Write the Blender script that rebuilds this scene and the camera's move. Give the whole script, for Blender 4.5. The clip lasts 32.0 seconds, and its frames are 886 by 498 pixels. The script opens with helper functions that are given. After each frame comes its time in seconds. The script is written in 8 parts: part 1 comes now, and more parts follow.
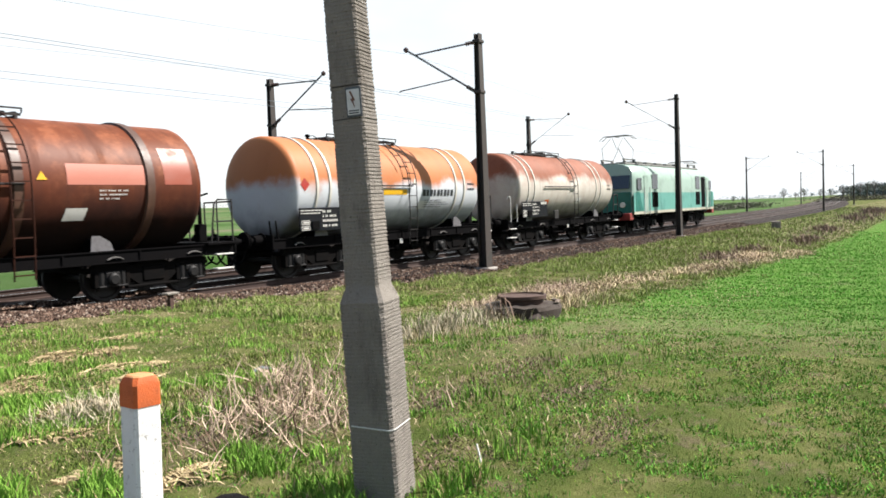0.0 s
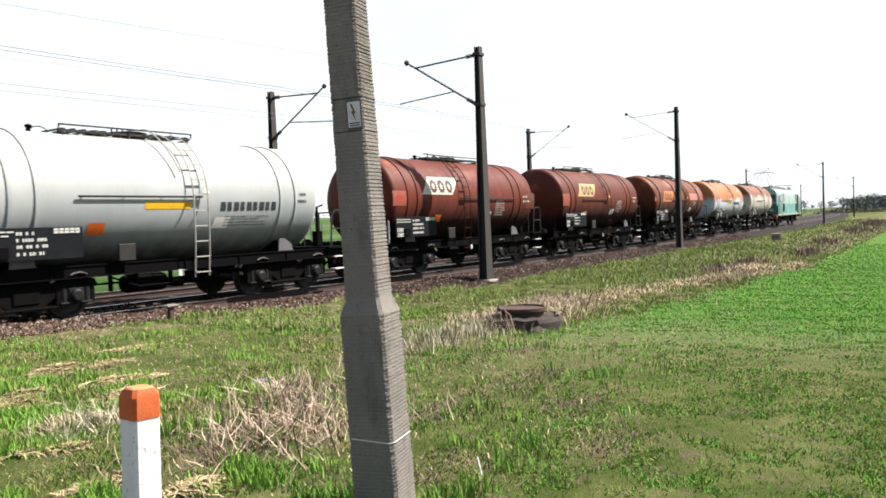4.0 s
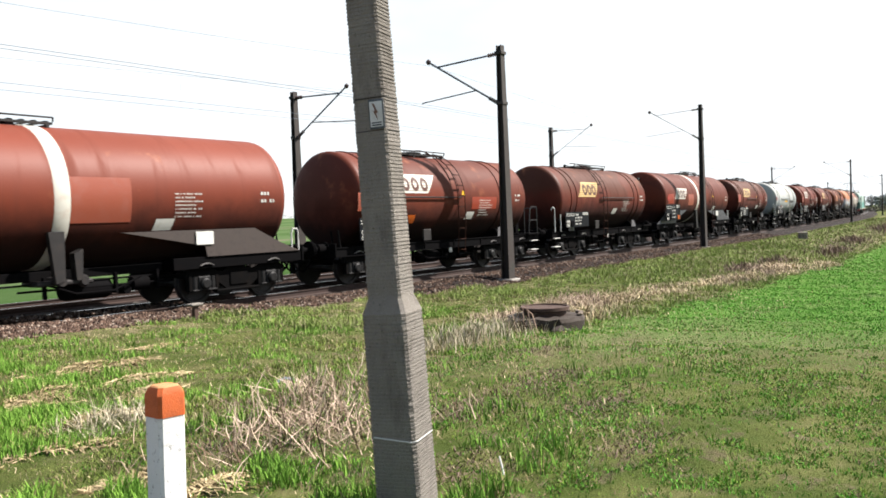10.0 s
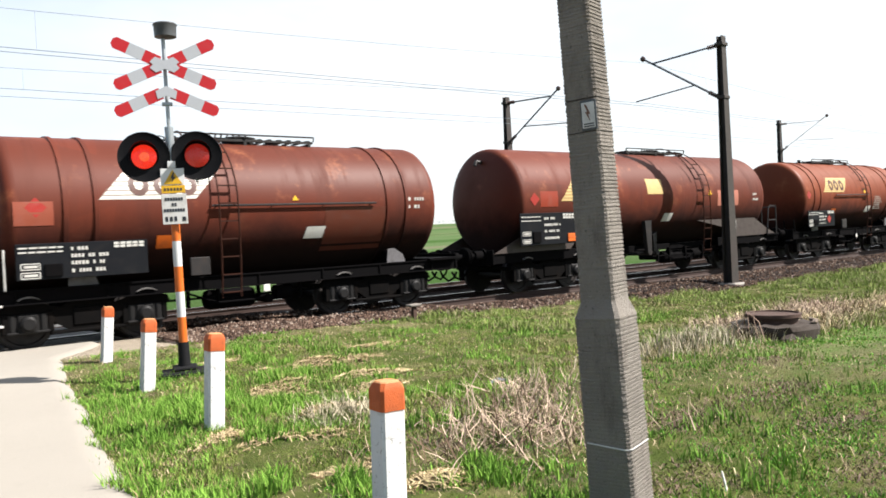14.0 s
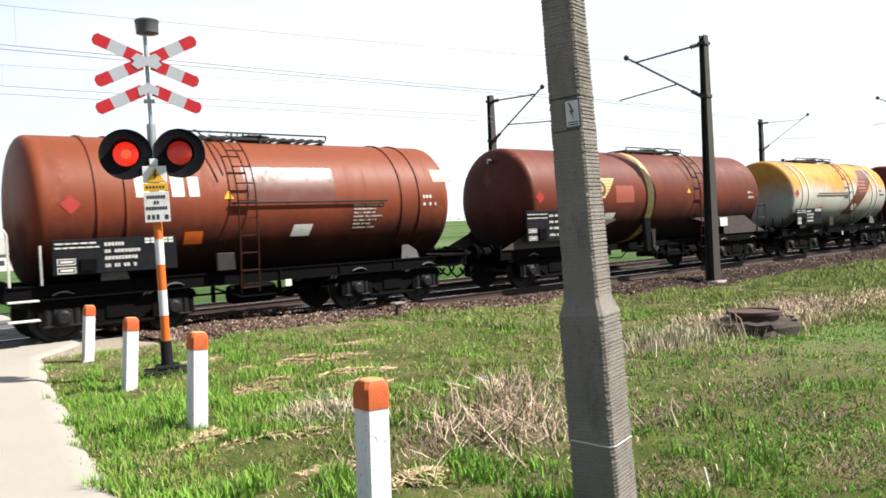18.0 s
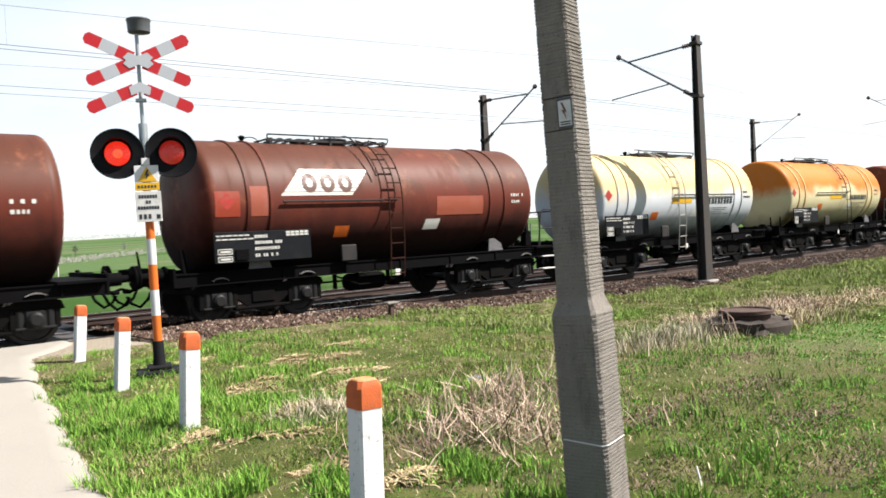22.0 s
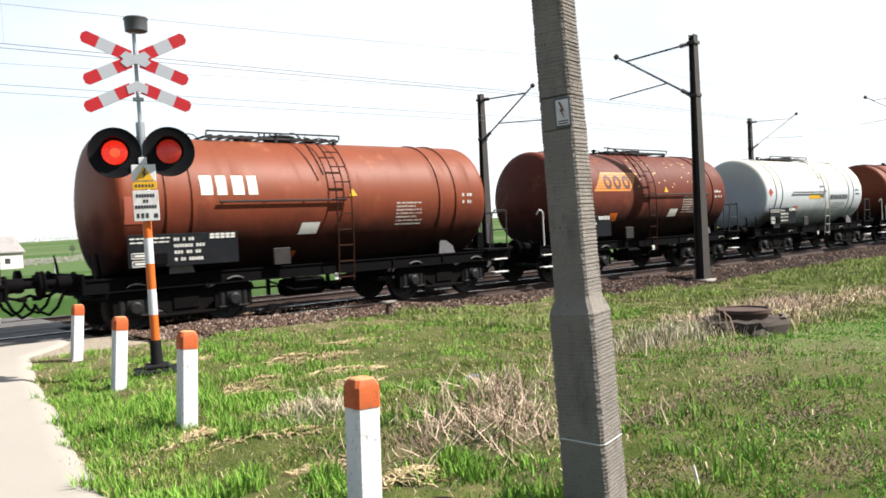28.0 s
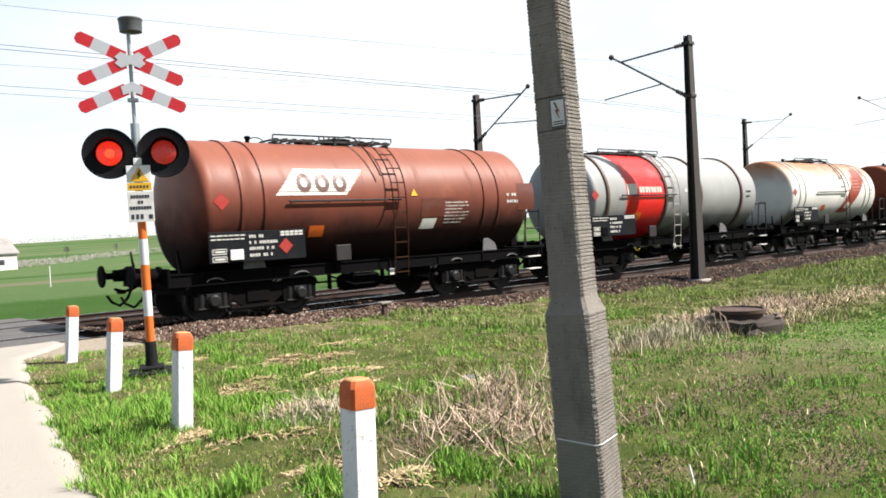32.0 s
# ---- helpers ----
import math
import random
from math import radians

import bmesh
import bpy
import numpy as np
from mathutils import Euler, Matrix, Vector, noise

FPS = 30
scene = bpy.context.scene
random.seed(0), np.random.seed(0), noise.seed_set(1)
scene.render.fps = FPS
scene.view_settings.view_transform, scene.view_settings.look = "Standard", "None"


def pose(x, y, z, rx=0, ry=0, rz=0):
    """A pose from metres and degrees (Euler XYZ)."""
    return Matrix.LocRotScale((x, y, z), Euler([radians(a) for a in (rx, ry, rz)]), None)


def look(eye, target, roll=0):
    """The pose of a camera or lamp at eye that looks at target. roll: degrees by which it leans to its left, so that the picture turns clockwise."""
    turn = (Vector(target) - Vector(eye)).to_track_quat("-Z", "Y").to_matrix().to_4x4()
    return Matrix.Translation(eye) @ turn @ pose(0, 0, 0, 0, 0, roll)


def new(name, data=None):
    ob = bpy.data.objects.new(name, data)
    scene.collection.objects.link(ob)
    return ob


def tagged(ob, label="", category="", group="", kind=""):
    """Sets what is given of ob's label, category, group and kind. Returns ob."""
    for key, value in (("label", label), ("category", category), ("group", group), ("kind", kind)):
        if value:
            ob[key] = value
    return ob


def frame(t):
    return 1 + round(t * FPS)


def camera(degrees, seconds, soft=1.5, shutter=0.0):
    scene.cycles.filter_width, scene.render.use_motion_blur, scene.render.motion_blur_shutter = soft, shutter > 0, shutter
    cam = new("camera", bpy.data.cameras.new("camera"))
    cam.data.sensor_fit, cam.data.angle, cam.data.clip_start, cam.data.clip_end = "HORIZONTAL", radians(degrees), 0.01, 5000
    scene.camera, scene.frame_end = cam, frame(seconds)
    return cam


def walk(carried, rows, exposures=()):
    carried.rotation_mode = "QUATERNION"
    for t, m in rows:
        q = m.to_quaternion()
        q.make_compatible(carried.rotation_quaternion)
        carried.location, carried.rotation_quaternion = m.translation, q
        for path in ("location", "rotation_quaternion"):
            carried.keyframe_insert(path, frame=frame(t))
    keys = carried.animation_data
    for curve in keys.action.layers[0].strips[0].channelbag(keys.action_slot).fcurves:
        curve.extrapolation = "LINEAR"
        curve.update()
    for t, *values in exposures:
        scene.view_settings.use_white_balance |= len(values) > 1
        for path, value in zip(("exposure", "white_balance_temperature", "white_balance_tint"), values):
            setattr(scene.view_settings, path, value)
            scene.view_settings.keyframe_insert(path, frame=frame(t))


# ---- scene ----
EYE = 1.55          # eye height above the verge
RAIL = -0.08        # top of the rails
TRACK = 15.4        # the near track where x is 10; it runs along x in a wide curve
SECONDS = 32.0
PATH = [
    (0.0, pose(0, 0, EYE, 87.10, 2.17, -57.39)),
    (0.5, pose(0, 0, EYE, 87.20, 2.11, -57.91)),
    (1.0, pose(0, 0, EYE, 87.43, 2.14, -58.31)),
    (1.5, pose(0, 0, EYE, 87.64, 2.13, -58.47)),
    (2.0, pose(0, 0, EYE, 87.76, 2.16, -58.50)),
    (2.5, pose(0, 0, EYE, 87.85, 2.13, -58.35)),
    (3.0, pose(0, 0, EYE, 87.90, 2.18, -58.04)),
    (3.5, pose(0, 0, EYE, 87.95, 2.16, -57.70)),
    (5.5, pose(0, 0, EYE, 88.02, 2.24, -56.52)),
    (6.0, pose(0, 0, EYE, 88.02, 2.23, -56.36)),
    (6.5, pose(0, 0, EYE, 88.02, 2.23, -56.25)),
    (7.0, pose(0, 0, EYE, 88.02, 2.23, -56.12)),
    (7.5, pose(0, 0, EYE, 88.01, 2.24, -56.03)),
    (8.0, pose(0, 0, EYE, 88.01, 2.27, -55.98)),
    (8.5, pose(0, 0, EYE, 88.01, 2.27, -55.89)),
    (9.0, pose(0, 0, EYE, 88.00, 2.23, -55.84)),
    (9.5, pose(0, 0, EYE, 88.00, 2.23, -55.78)),
    (10.0, pose(0, 0, EYE, 87.99, 2.26, -55.75)),
    (10.5, pose(0, 0, EYE, 87.99, 2.27, -55.70)),
    (11.0, pose(0, 0, EYE, 87.98, 2.26, -55.66)),
    (11.5, pose(0, 0, EYE, 87.99, 2.32, -55.32)),
    (12.0, pose(0, 0, EYE, 88.09, 2.50, -53.68)),
    (12.5, pose(0, 0, EYE, 88.32, 2.74, -47.98)),
    (13.0, pose(0, 0, EYE, 88.64, 2.97, -43.47)),
    (13.5, pose(0, 0, EYE, 88.90, 2.97, -40.89)),
    (14.0, pose(0, 0, EYE, 88.89, 2.85, -40.32)),
    (14.5, pose(0, 0, EYE, 88.87, 2.87, -40.19)),
    (16.5, pose(0, 0, EYE, 88.75, 2.88, -40.99)),
    (17.0, pose(0, 0, EYE, 88.72, 2.86, -41.17)),
    (17.5, pose(0, 0, EYE, 88.71, 2.87, -41.34)),
    (18.0, pose(0, 0, EYE, 88.69, 2.85, -41.47)),
    (18.5, pose(0, 0, EYE, 88.68, 2.84, -41.57)),
    (19.0, pose(0, 0, EYE, 88.67, 2.85, -41.65)),
    (19.5, pose(0, 0, EYE, 88.66, 2.89, -41.73)),
    (20.0, pose(0, 0, EYE, 88.66, 2.87, -41.81)),
    (20.5, pose(0, 0, EYE, 88.65, 2.88, -41.86)),
    (21.0, pose(0, 0, EYE, 88.64, 2.87, -41.92)),
    (21.5, pose(0, 0, EYE, 88.64, 2.87, -41.97)),
    (22.0, pose(0, 0, EYE, 88.63, 2.88, -41.99)),
    (22.5, pose(0, 0, EYE, 88.63, 2.87, -42.04)),
    (23.0, pose(0, 0, EYE, 88.62, 2.87, -42.05)),
    (23.5, pose(0, 0, EYE, 88.61, 2.85, -42.08)),
    (24.0, pose(0, 0, EYE, 88.60, 2.86, -42.10)),
    (24.5, pose(0, 0, EYE, 88.59, 2.87, -42.10)),
    (25.0, pose(0, 0, EYE, 88.58, 2.86, -42.11)),
    (25.5, pose(0, 0, EYE, 88.58, 2.85, -42.12)),
    (27.5, pose(0, 0, EYE, 88.57, 2.87, -42.16)),
    (28.0, pose(0, 0, EYE, 88.56, 2.87, -42.16)),
    (28.5, pose(0, 0, EYE, 88.56, 2.87, -42.16)),
    (29.0, pose(0, 0, EYE, 88.56, 2.87, -42.16)),
    (29.5, pose(0, 0, EYE, 88.56, 2.87, -42.16)),
    (30.0, pose(0, 0, EYE, 88.56, 2.87, -42.11)),
    (30.5, pose(0, 0, EYE, 88.56, 2.90, -42.13)),
    (31.0, pose(0, 0, EYE, 88.56, 2.89, -42.16)),
    (31.5, pose(0, 0, EYE, 88.54, 2.89, -42.32)),
    (32.0, pose(0, 0, EYE, 88.59, 2.95, -42.49)),
]
cam = camera(58.99, SECONDS, soft=1.7, shutter=0.1)
walk(cam, PATH)

# ---- world and sun ----
SUN_AZ, SUN_EL = -45.0, 47.0      # degrees; azimuth from +x towards +y
world = bpy.data.worlds.new("world")
scene.world = world
world.use_nodes = True
wn, wl = world.node_tree.nodes, world.node_tree.links
wn.clear()
sky = wn.new("ShaderNodeTexSky")
sky.sky_type, sky.sun_disc = "NISHITA", False
sky.sun_elevation, sky.sun_rotation = radians(SUN_EL), radians(90.0 - SUN_AZ)
sky.air_density, sky.dust_density, sky.ozone_density = 1.0, 0.4, 1.0
wbg = wn.new("ShaderNodeBackground")
wbg.inputs["Strength"].default_value = 0.068
wout = wn.new("ShaderNodeOutputWorld")
# thin bright haze and high cloud over the whole sky
wco = wn.new("ShaderNodeTexCoord")
wmap = wn.new("ShaderNodeMapping")
wmap.inputs["Scale"].default_value = (1.0, 1.0, 2.6)
wnoise = wn.new("ShaderNodeTexNoise")
wnoise.inputs["Scale"].default_value, wnoise.inputs["Detail"].default_value, wnoise.inputs["Roughness"].default_value = 1.7, 5.0, 0.55
wrange = wn.new("ShaderNodeMapRange")
wrange.inputs[1].default_value, wrange.inputs[2].default_value, wrange.inputs[3].default_value, wrange.inputs[4].default_value = 0.3, 0.7, 0.22, 0.72
wmix = wn.new("ShaderNodeMix")
wmix.data_type = "RGBA"
wmix.inputs[7].default_value = (5.6, 5.85, 6.0, 1.0)
wl.new(wco.outputs["Generated"], wmap.inputs[0])
wl.new(wmap.outputs[0], wnoise.inputs["Vector"])
wl.new(wnoise.outputs[0], wrange.inputs[0])
wax = wn.new("ShaderNodeSeparateXYZ")
wl.new(wco.outputs["Generated"], wax.inputs[0])
wsum = wn.new("ShaderNodeMath")
wsum.operation, wsum.use_clamp = "MULTIPLY_ADD", True
wsum.inputs[1].default_value = 0.62      # thicker haze along the line
wl.new(wax.outputs[0], wsum.inputs[0])
wl.new(wrange.outputs[0], wsum.inputs[2])
wl.new(wsum.outputs[0], wmix.inputs[0])
wl.new(sky.outputs[0], wmix.inputs[6])
wl.new(wmix.outputs[2], wbg.inputs[0])
wl.new(wbg.outputs[0], wout.inputs[0])
sun_data = bpy.data.lights.new("sun", "SUN")
sun_data.energy, sun_data.angle, sun_data.color = 5.0, radians(0.6), (1.0, 0.95, 0.895)
sun = new("sun", sun_data)
sa, se = radians(SUN_AZ), radians(SUN_EL)
sun.matrix_world = look((60 * math.cos(sa) * math.cos(se), 60 * math.sin(sa) * math.cos(se), 60 * math.sin(se)), (0, 0, 0))
scene.view_settings.exposure = 1.55

# ---- materials ----
class Nodes:
    """Small wrapper that lays out a node material."""

    def __init__(self, name, rough=0.7, metal=0.0, spec=0.5):
        self.m = bpy.data.materials.new(name)
        self.m.use_nodes = True
        self.t = self.m.node_tree
        self.b = self.t.nodes["Principled BSDF"]
        self.b.inputs["Roughness"].default_value = rough
        self.b.inputs["Metallic"].default_value = metal
        self.b.inputs["Specular IOR Level"].default_value = spec
        self.co = self.t.nodes.new("ShaderNodeTexCoord")

    def put(self, sock, v):
        if isinstance(v, bpy.types.NodeSocket):
            self.t.links.new(v, sock)
        elif v is not None:
            if isinstance(v, tuple) and len(v) == 3 and len(sock.default_value) == 4:
                v = (*v, 1.0)
            sock.default_value = v

    def math(self, op, a, b=None, clamp=False):
        n = self.t.nodes.new("ShaderNodeMath")
        n.operation, n.use_clamp = op, clamp
        self.put(n.inputs[0], a)
        self.put(n.inputs[1], b)
        return n.outputs[0]

    def step(self, v, lo, hi):
        n = self.t.nodes.new("ShaderNodeMapRange")
        n.interpolation_type = "SMOOTHSTEP"
        self.put(n.inputs[0], v)
        n.inputs[1].default_value, n.inputs[2].default_value = lo, hi
        return n.outputs[0]

    def mix(self, f, a, b, mode="MIX"):
        n = self.t.nodes.new("ShaderNodeMix")
        n.data_type, n.blend_type = "RGBA", mode
        self.put(n.inputs[0], f)
        self.put(n.inputs[6], a)
        self.put(n.inputs[7], b)
        return n.outputs[2]

    def noise(self, scale, detail=4.0, rough=0.55, vec=None, out=0):
        n = self.t.nodes.new("ShaderNodeTexNoise")
        n.inputs["Scale"].default_value, n.inputs["Detail"].default_value = scale, detail
        n.inputs["Roughness"].default_value = rough
        self.put(n.inputs["Vector"], vec if vec is not None else self.co.outputs["Object"])
        return n.outputs[out]

    def voronoi(self, scale, vec=None, out=0, feature="F1"):
        n = self.t.nodes.new("ShaderNodeTexVoronoi")
        n.feature = feature
        n.inputs["Scale"].default_value = scale
        self.put(n.inputs["Vector"], vec if vec is not None else self.co.outputs["Object"])
        return n.outputs[out]

    def stretch(self, sx, sy, sz, vec=None, shift=None):
        n = self.t.nodes.new("ShaderNodeMapping")
        self.put(n.inputs["Vector"], vec if vec is not None else self.co.outputs["Object"])
        n.inputs["Scale"].default_value = (sx, sy, sz)
        if shift is not None:
            self.put(n.inputs["Location"], shift)
        return n.outputs[0]

    def axes(self, vec=None):
        n = self.t.nodes.new("ShaderNodeSeparateXYZ")
        self.put(n.inputs[0], vec if vec is not None else self.co.outputs["Object"])
        return n.outputs

    def rand(self, island=False):
        if island:
            return self.t.nodes.new("ShaderNodeNewGeometry").outputs["Random Per Island"]
        return self.t.nodes.new("ShaderNodeObjectInfo").outputs["Random"]

    def attr(self, name):
        n = self.t.nodes.new("ShaderNodeAttribute")
        n.attribute_name = name
        return n.outputs["Fac"]

    def bump(self, h, strength=0.3, dist=0.01):
        n = self.t.nodes.new("ShaderNodeBump")
        n.inputs["Strength"].default_value, n.inputs["Distance"].default_value = strength, dist
        self.put(n.inputs["Height"], h)
        self.t.links.new(n.outputs[0], self.b.inputs["Normal"])

    def colour(self, v):
        self.put(self.b.inputs["Base Color"], v)
        return self

    def rough(self, v):
        self.put(self.b.inputs["Roughness"], v)
        return self


def simple(name, c, rough=0.6, metal=0.0, dirt=(0.03, 0.025, 0.02), amount=0.5, scale=3.0, bump=0.15, spec=0.3):
    """Painted or bare surface with stains and fine grain."""
    n = Nodes(name, rough, metal, spec)
    stains = n.step(n.noise(scale, 6, 0.65), 0.45, 0.75)
    grain = n.noise(scale * 14, 3)
    col = n.mix(n.math("MULTIPLY", stains, amount), c, dirt)
    col = n.mix(n.math("MULTIPLY", grain, 0.35), col, tuple(v * 0.55 for v in c))
    n.colour(col)
    n.rough(n.math("ADD", rough - 0.1, n.math("MULTIPLY", stains, 0.25), True))
    n.bump(grain, bump, 0.01)
    return n.m


def tank_paint(name, low, high=None, split=2.45, soft=0.5, rust=0.2, rust_c=(0.16, 0.055, 0.025), grime=0.5, rough=0.56, patch=0.0, shade_top=2.62):
    """Weathered wagon paint: a lower and an upper colour, rust blooms, run-down streaks, oil and painted-in shade on
    the belly, and road dust on the ends.
    """
    n = Nodes(name, rough, 0.0, 0.14)
    high = high or low
    r = n.math("MULTIPLY", n.rand(), 60.0)
    comb = n.t.nodes.new("ShaderNodeCombineXYZ")
    n.put(comb.inputs[0], r)
    n.put(comb.inputs[1], r)
    v = n.stretch(1, 1, 1, None, comb.outputs[0])
    streak_v = n.stretch(1.0, 0.18, 0.14, None, comb.outputs[0])
    ax = n.axes()
    wob = n.math("MULTIPLY", n.math("SUBTRACT", n.noise(0.7, 5, 0.6, v), 0.5), 1.5)
    zz = n.math("ADD", ax[2], wob)
    tone = n.step(zz, split - soft, split + soft)
    col = n.mix(tone, low, high)
    # cloudy fading at two scales
    fade = n.step(n.noise(0.55, 4, 0.5, v), 0.35, 0.75)
    col = n.mix(n.math("MULTIPLY", fade, 0.45), col, n.mix(tone, tuple(min(1, c * 1.3 + 0.004) for c in low), tuple(min(1, c * 1.25 + 0.004) for c in high)))
    streak = n.step(n.noise(3.2, 6, 0.6, streak_v), 0.48, 0.78)
    col = n.mix(n.math("MULTIPLY", streak, grime * 0.75), col, tuple(c * 0.35 + 0.008 for c in low))
    if rust > 0:
        bloom = n.step(n.noise(1.3, 9, 0.68, v), 0.62 - rust * 0.35, 0.80 - rust * 0.2)
        high_up = n.step(zz, split - 0.9, split + 1.1)
        bloom = n.math("MULTIPLY", bloom, n.math("ADD", n.math("MULTIPLY", high_up, 0.8), 0.2))
        col = n.mix(n.math("MULTIPLY", bloom, 0.85), col, n.mix(n.noise(9, 4), rust_c, tuple(c * 2.0 for c in rust_c)))
    if patch > 0:
        # squares of fresh paint over old lettering
        pv = n.voronoi(0.9, n.stretch(0.55, 0.0, 0.8, None, comb.outputs[0]), 1)
        pick = n.axes(pv)
        col = n.mix(n.math("MULTIPLY", n.step(pick[0], 0.80, 0.82), patch), col, tuple(c * 1.5 for c in low))
    # oil on the belly, deepened to paint in the shade of its underside
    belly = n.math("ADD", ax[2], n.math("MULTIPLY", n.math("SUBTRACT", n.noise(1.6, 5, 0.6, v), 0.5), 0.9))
    oil_shade = n.math("SUBTRACT", 1.0, n.step(belly, shade_top - 1.3, shade_top))
    col = n.mix(n.math("MULTIPLY", oil_shade, 0.92), col, (0.006, 0.0042, 0.0036))
    spots = n.step(n.noise(26, 5, 0.7, v), 0.60, 0.74)
    col = n.mix(n.math("MULTIPLY", spots, 0.30), col, tuple(c * 0.5 for c in low))
    n.colour(col)
    n.rough(n.math("ADD", n.math("ADD", rough - 0.04, n.math("MULTIPLY", streak, 0.2)), n.math("MULTIPLY", oil_shade, 0.5), True))
    n.bump(n.math("ADD", n.noise(1.2, 3, 0.5, v), n.math("MULTIPLY", n.noise(40, 3, 0.6, v), 0.05)), 0.06, 0.03)
    return n.m


M = {}
# near-black running gear, part of the shade under the wagons put into it
M["frame"] = simple("underframe_black", (0.0032, 0.0030, 0.0033), 0.85, 0.0, (0.006, 0.005, 0.005), 0.6, 4, 0.15, 0.025)
M["bogie"] = simple("bogie_black", (0.0036, 0.0033, 0.0033), 0.85, 0.0, (0.009, 0.007, 0.006), 0.6, 5, 0.15, 0.03)
# pale tone standing in for sun on the spring tops
M["spring"] = simple("spring_glint_steel", (0.16, 0.15, 0.145), 0.5, 0.2, (0.012, 0.010, 0.009), 0.9, 9)
M["wheel"] = simple("wheel_steel", (0.016, 0.013, 0.012), 0.65, 0.1, (0.008, 0.007, 0.007), 0.8, 5)
M["axlebox"] = simple("axlebox_dusty", (0.011, 0.0105, 0.0105), 0.6, 0.0, (0.005, 0.005, 0.005), 0.7, 6, 0.15, 0.12)
M["rail_side"] = simple("rail_rust", (0.035, 0.020, 0.016), 0.8, 0.1, (0.03, 0.02, 0.015), 0.6, 6)
M["rail_top"] = simple("rail_polished", (0.22, 0.22, 0.23), 0.28, 1.0, (0.25, 0.22, 0.2), 0.3, 2)
M["cradle"] = simple("bracket_pale_grey", (0.10, 0.095, 0.10), 0.55, 0.0, (0.02, 0.016, 0.014), 0.7, 5)
M["white_steel"] = simple("white_painted_rail", (0.45, 0.44, 0.42), 0.55, 0.0, (0.12, 0.09, 0.06), 0.6, 6)
M["grey_steel"] = simple("grey_painted_steel", (0.017, 0.015, 0.015), 0.6, 0.2, (0.03, 0.02, 0.015), 0.6, 6)
M["board"] = simple("data_board_black", (0.0075, 0.0082, 0.010), 0.6, 0.0, (0.022, 0.020, 0.018), 0.35, 4, 0.15, 0.06)
M["letter_white"] = simple("stencil_white", (0.42, 0.41, 0.38), 0.6, 0.0, (0.2, 0.15, 0.12), 0.4, 12)
M["letter_dark"] = simple("stencil_dark", (0.02, 0.022, 0.028), 0.5, 0.0, (0.12, 0.11, 0.1), 0.3, 12)
M["logo_white"] = simple("stripe_white", (0.46, 0.44, 0.39), 0.5, 0.0, (0.3, 0.16, 0.1), 0.35, 5)
M["logo_cream"] = simple("stripe_cream", (0.44, 0.31, 0.13), 0.5, 0.0, (0.22, 0.09, 0.05), 0.5, 5)
M["logo_orange"] = simple("stripe_orange", (0.42, 0.15, 0.03), 0.5, 0.0, (0.18, 0.06, 0.03), 0.6, 5)
M["logo_red"] = simple("stripe_faded_red", (0.27, 0.06, 0.035), 0.5, 0.0, (0.12, 0.05, 0.04), 0.8, 4)
M["logo_dark"] = simple("mark_brown", (0.06, 0.022, 0.015), 0.55, 0.0, (0.14, 0.05, 0.03), 0.4, 6)
M["hazard_orange"] = simple("hazard_plate_orange", (0.50, 0.10, 0.012), 0.5, 0.0, (0.12, 0.05, 0.02), 0.5, 6)
M["hazard_red"] = simple("hazard_label_red", (0.26, 0.024, 0.018), 0.45, 0.0, (0.2, 0.05, 0.04), 0.4, 8)
M["hazard_yellow"] = simple("warning_yellow", (0.52, 0.29, 0.012), 0.45, 0.0, (0.2, 0.12, 0.03), 0.4, 8)
M["label_white"] = simple("white_card", (0.50, 0.49, 0.46), 0.5, 0.0, (0.3, 0.25, 0.2), 0.4, 8)
M["yellow_hook"] = simple("yellow_hook_paint", (0.65, 0.38, 0.02), 0.5)

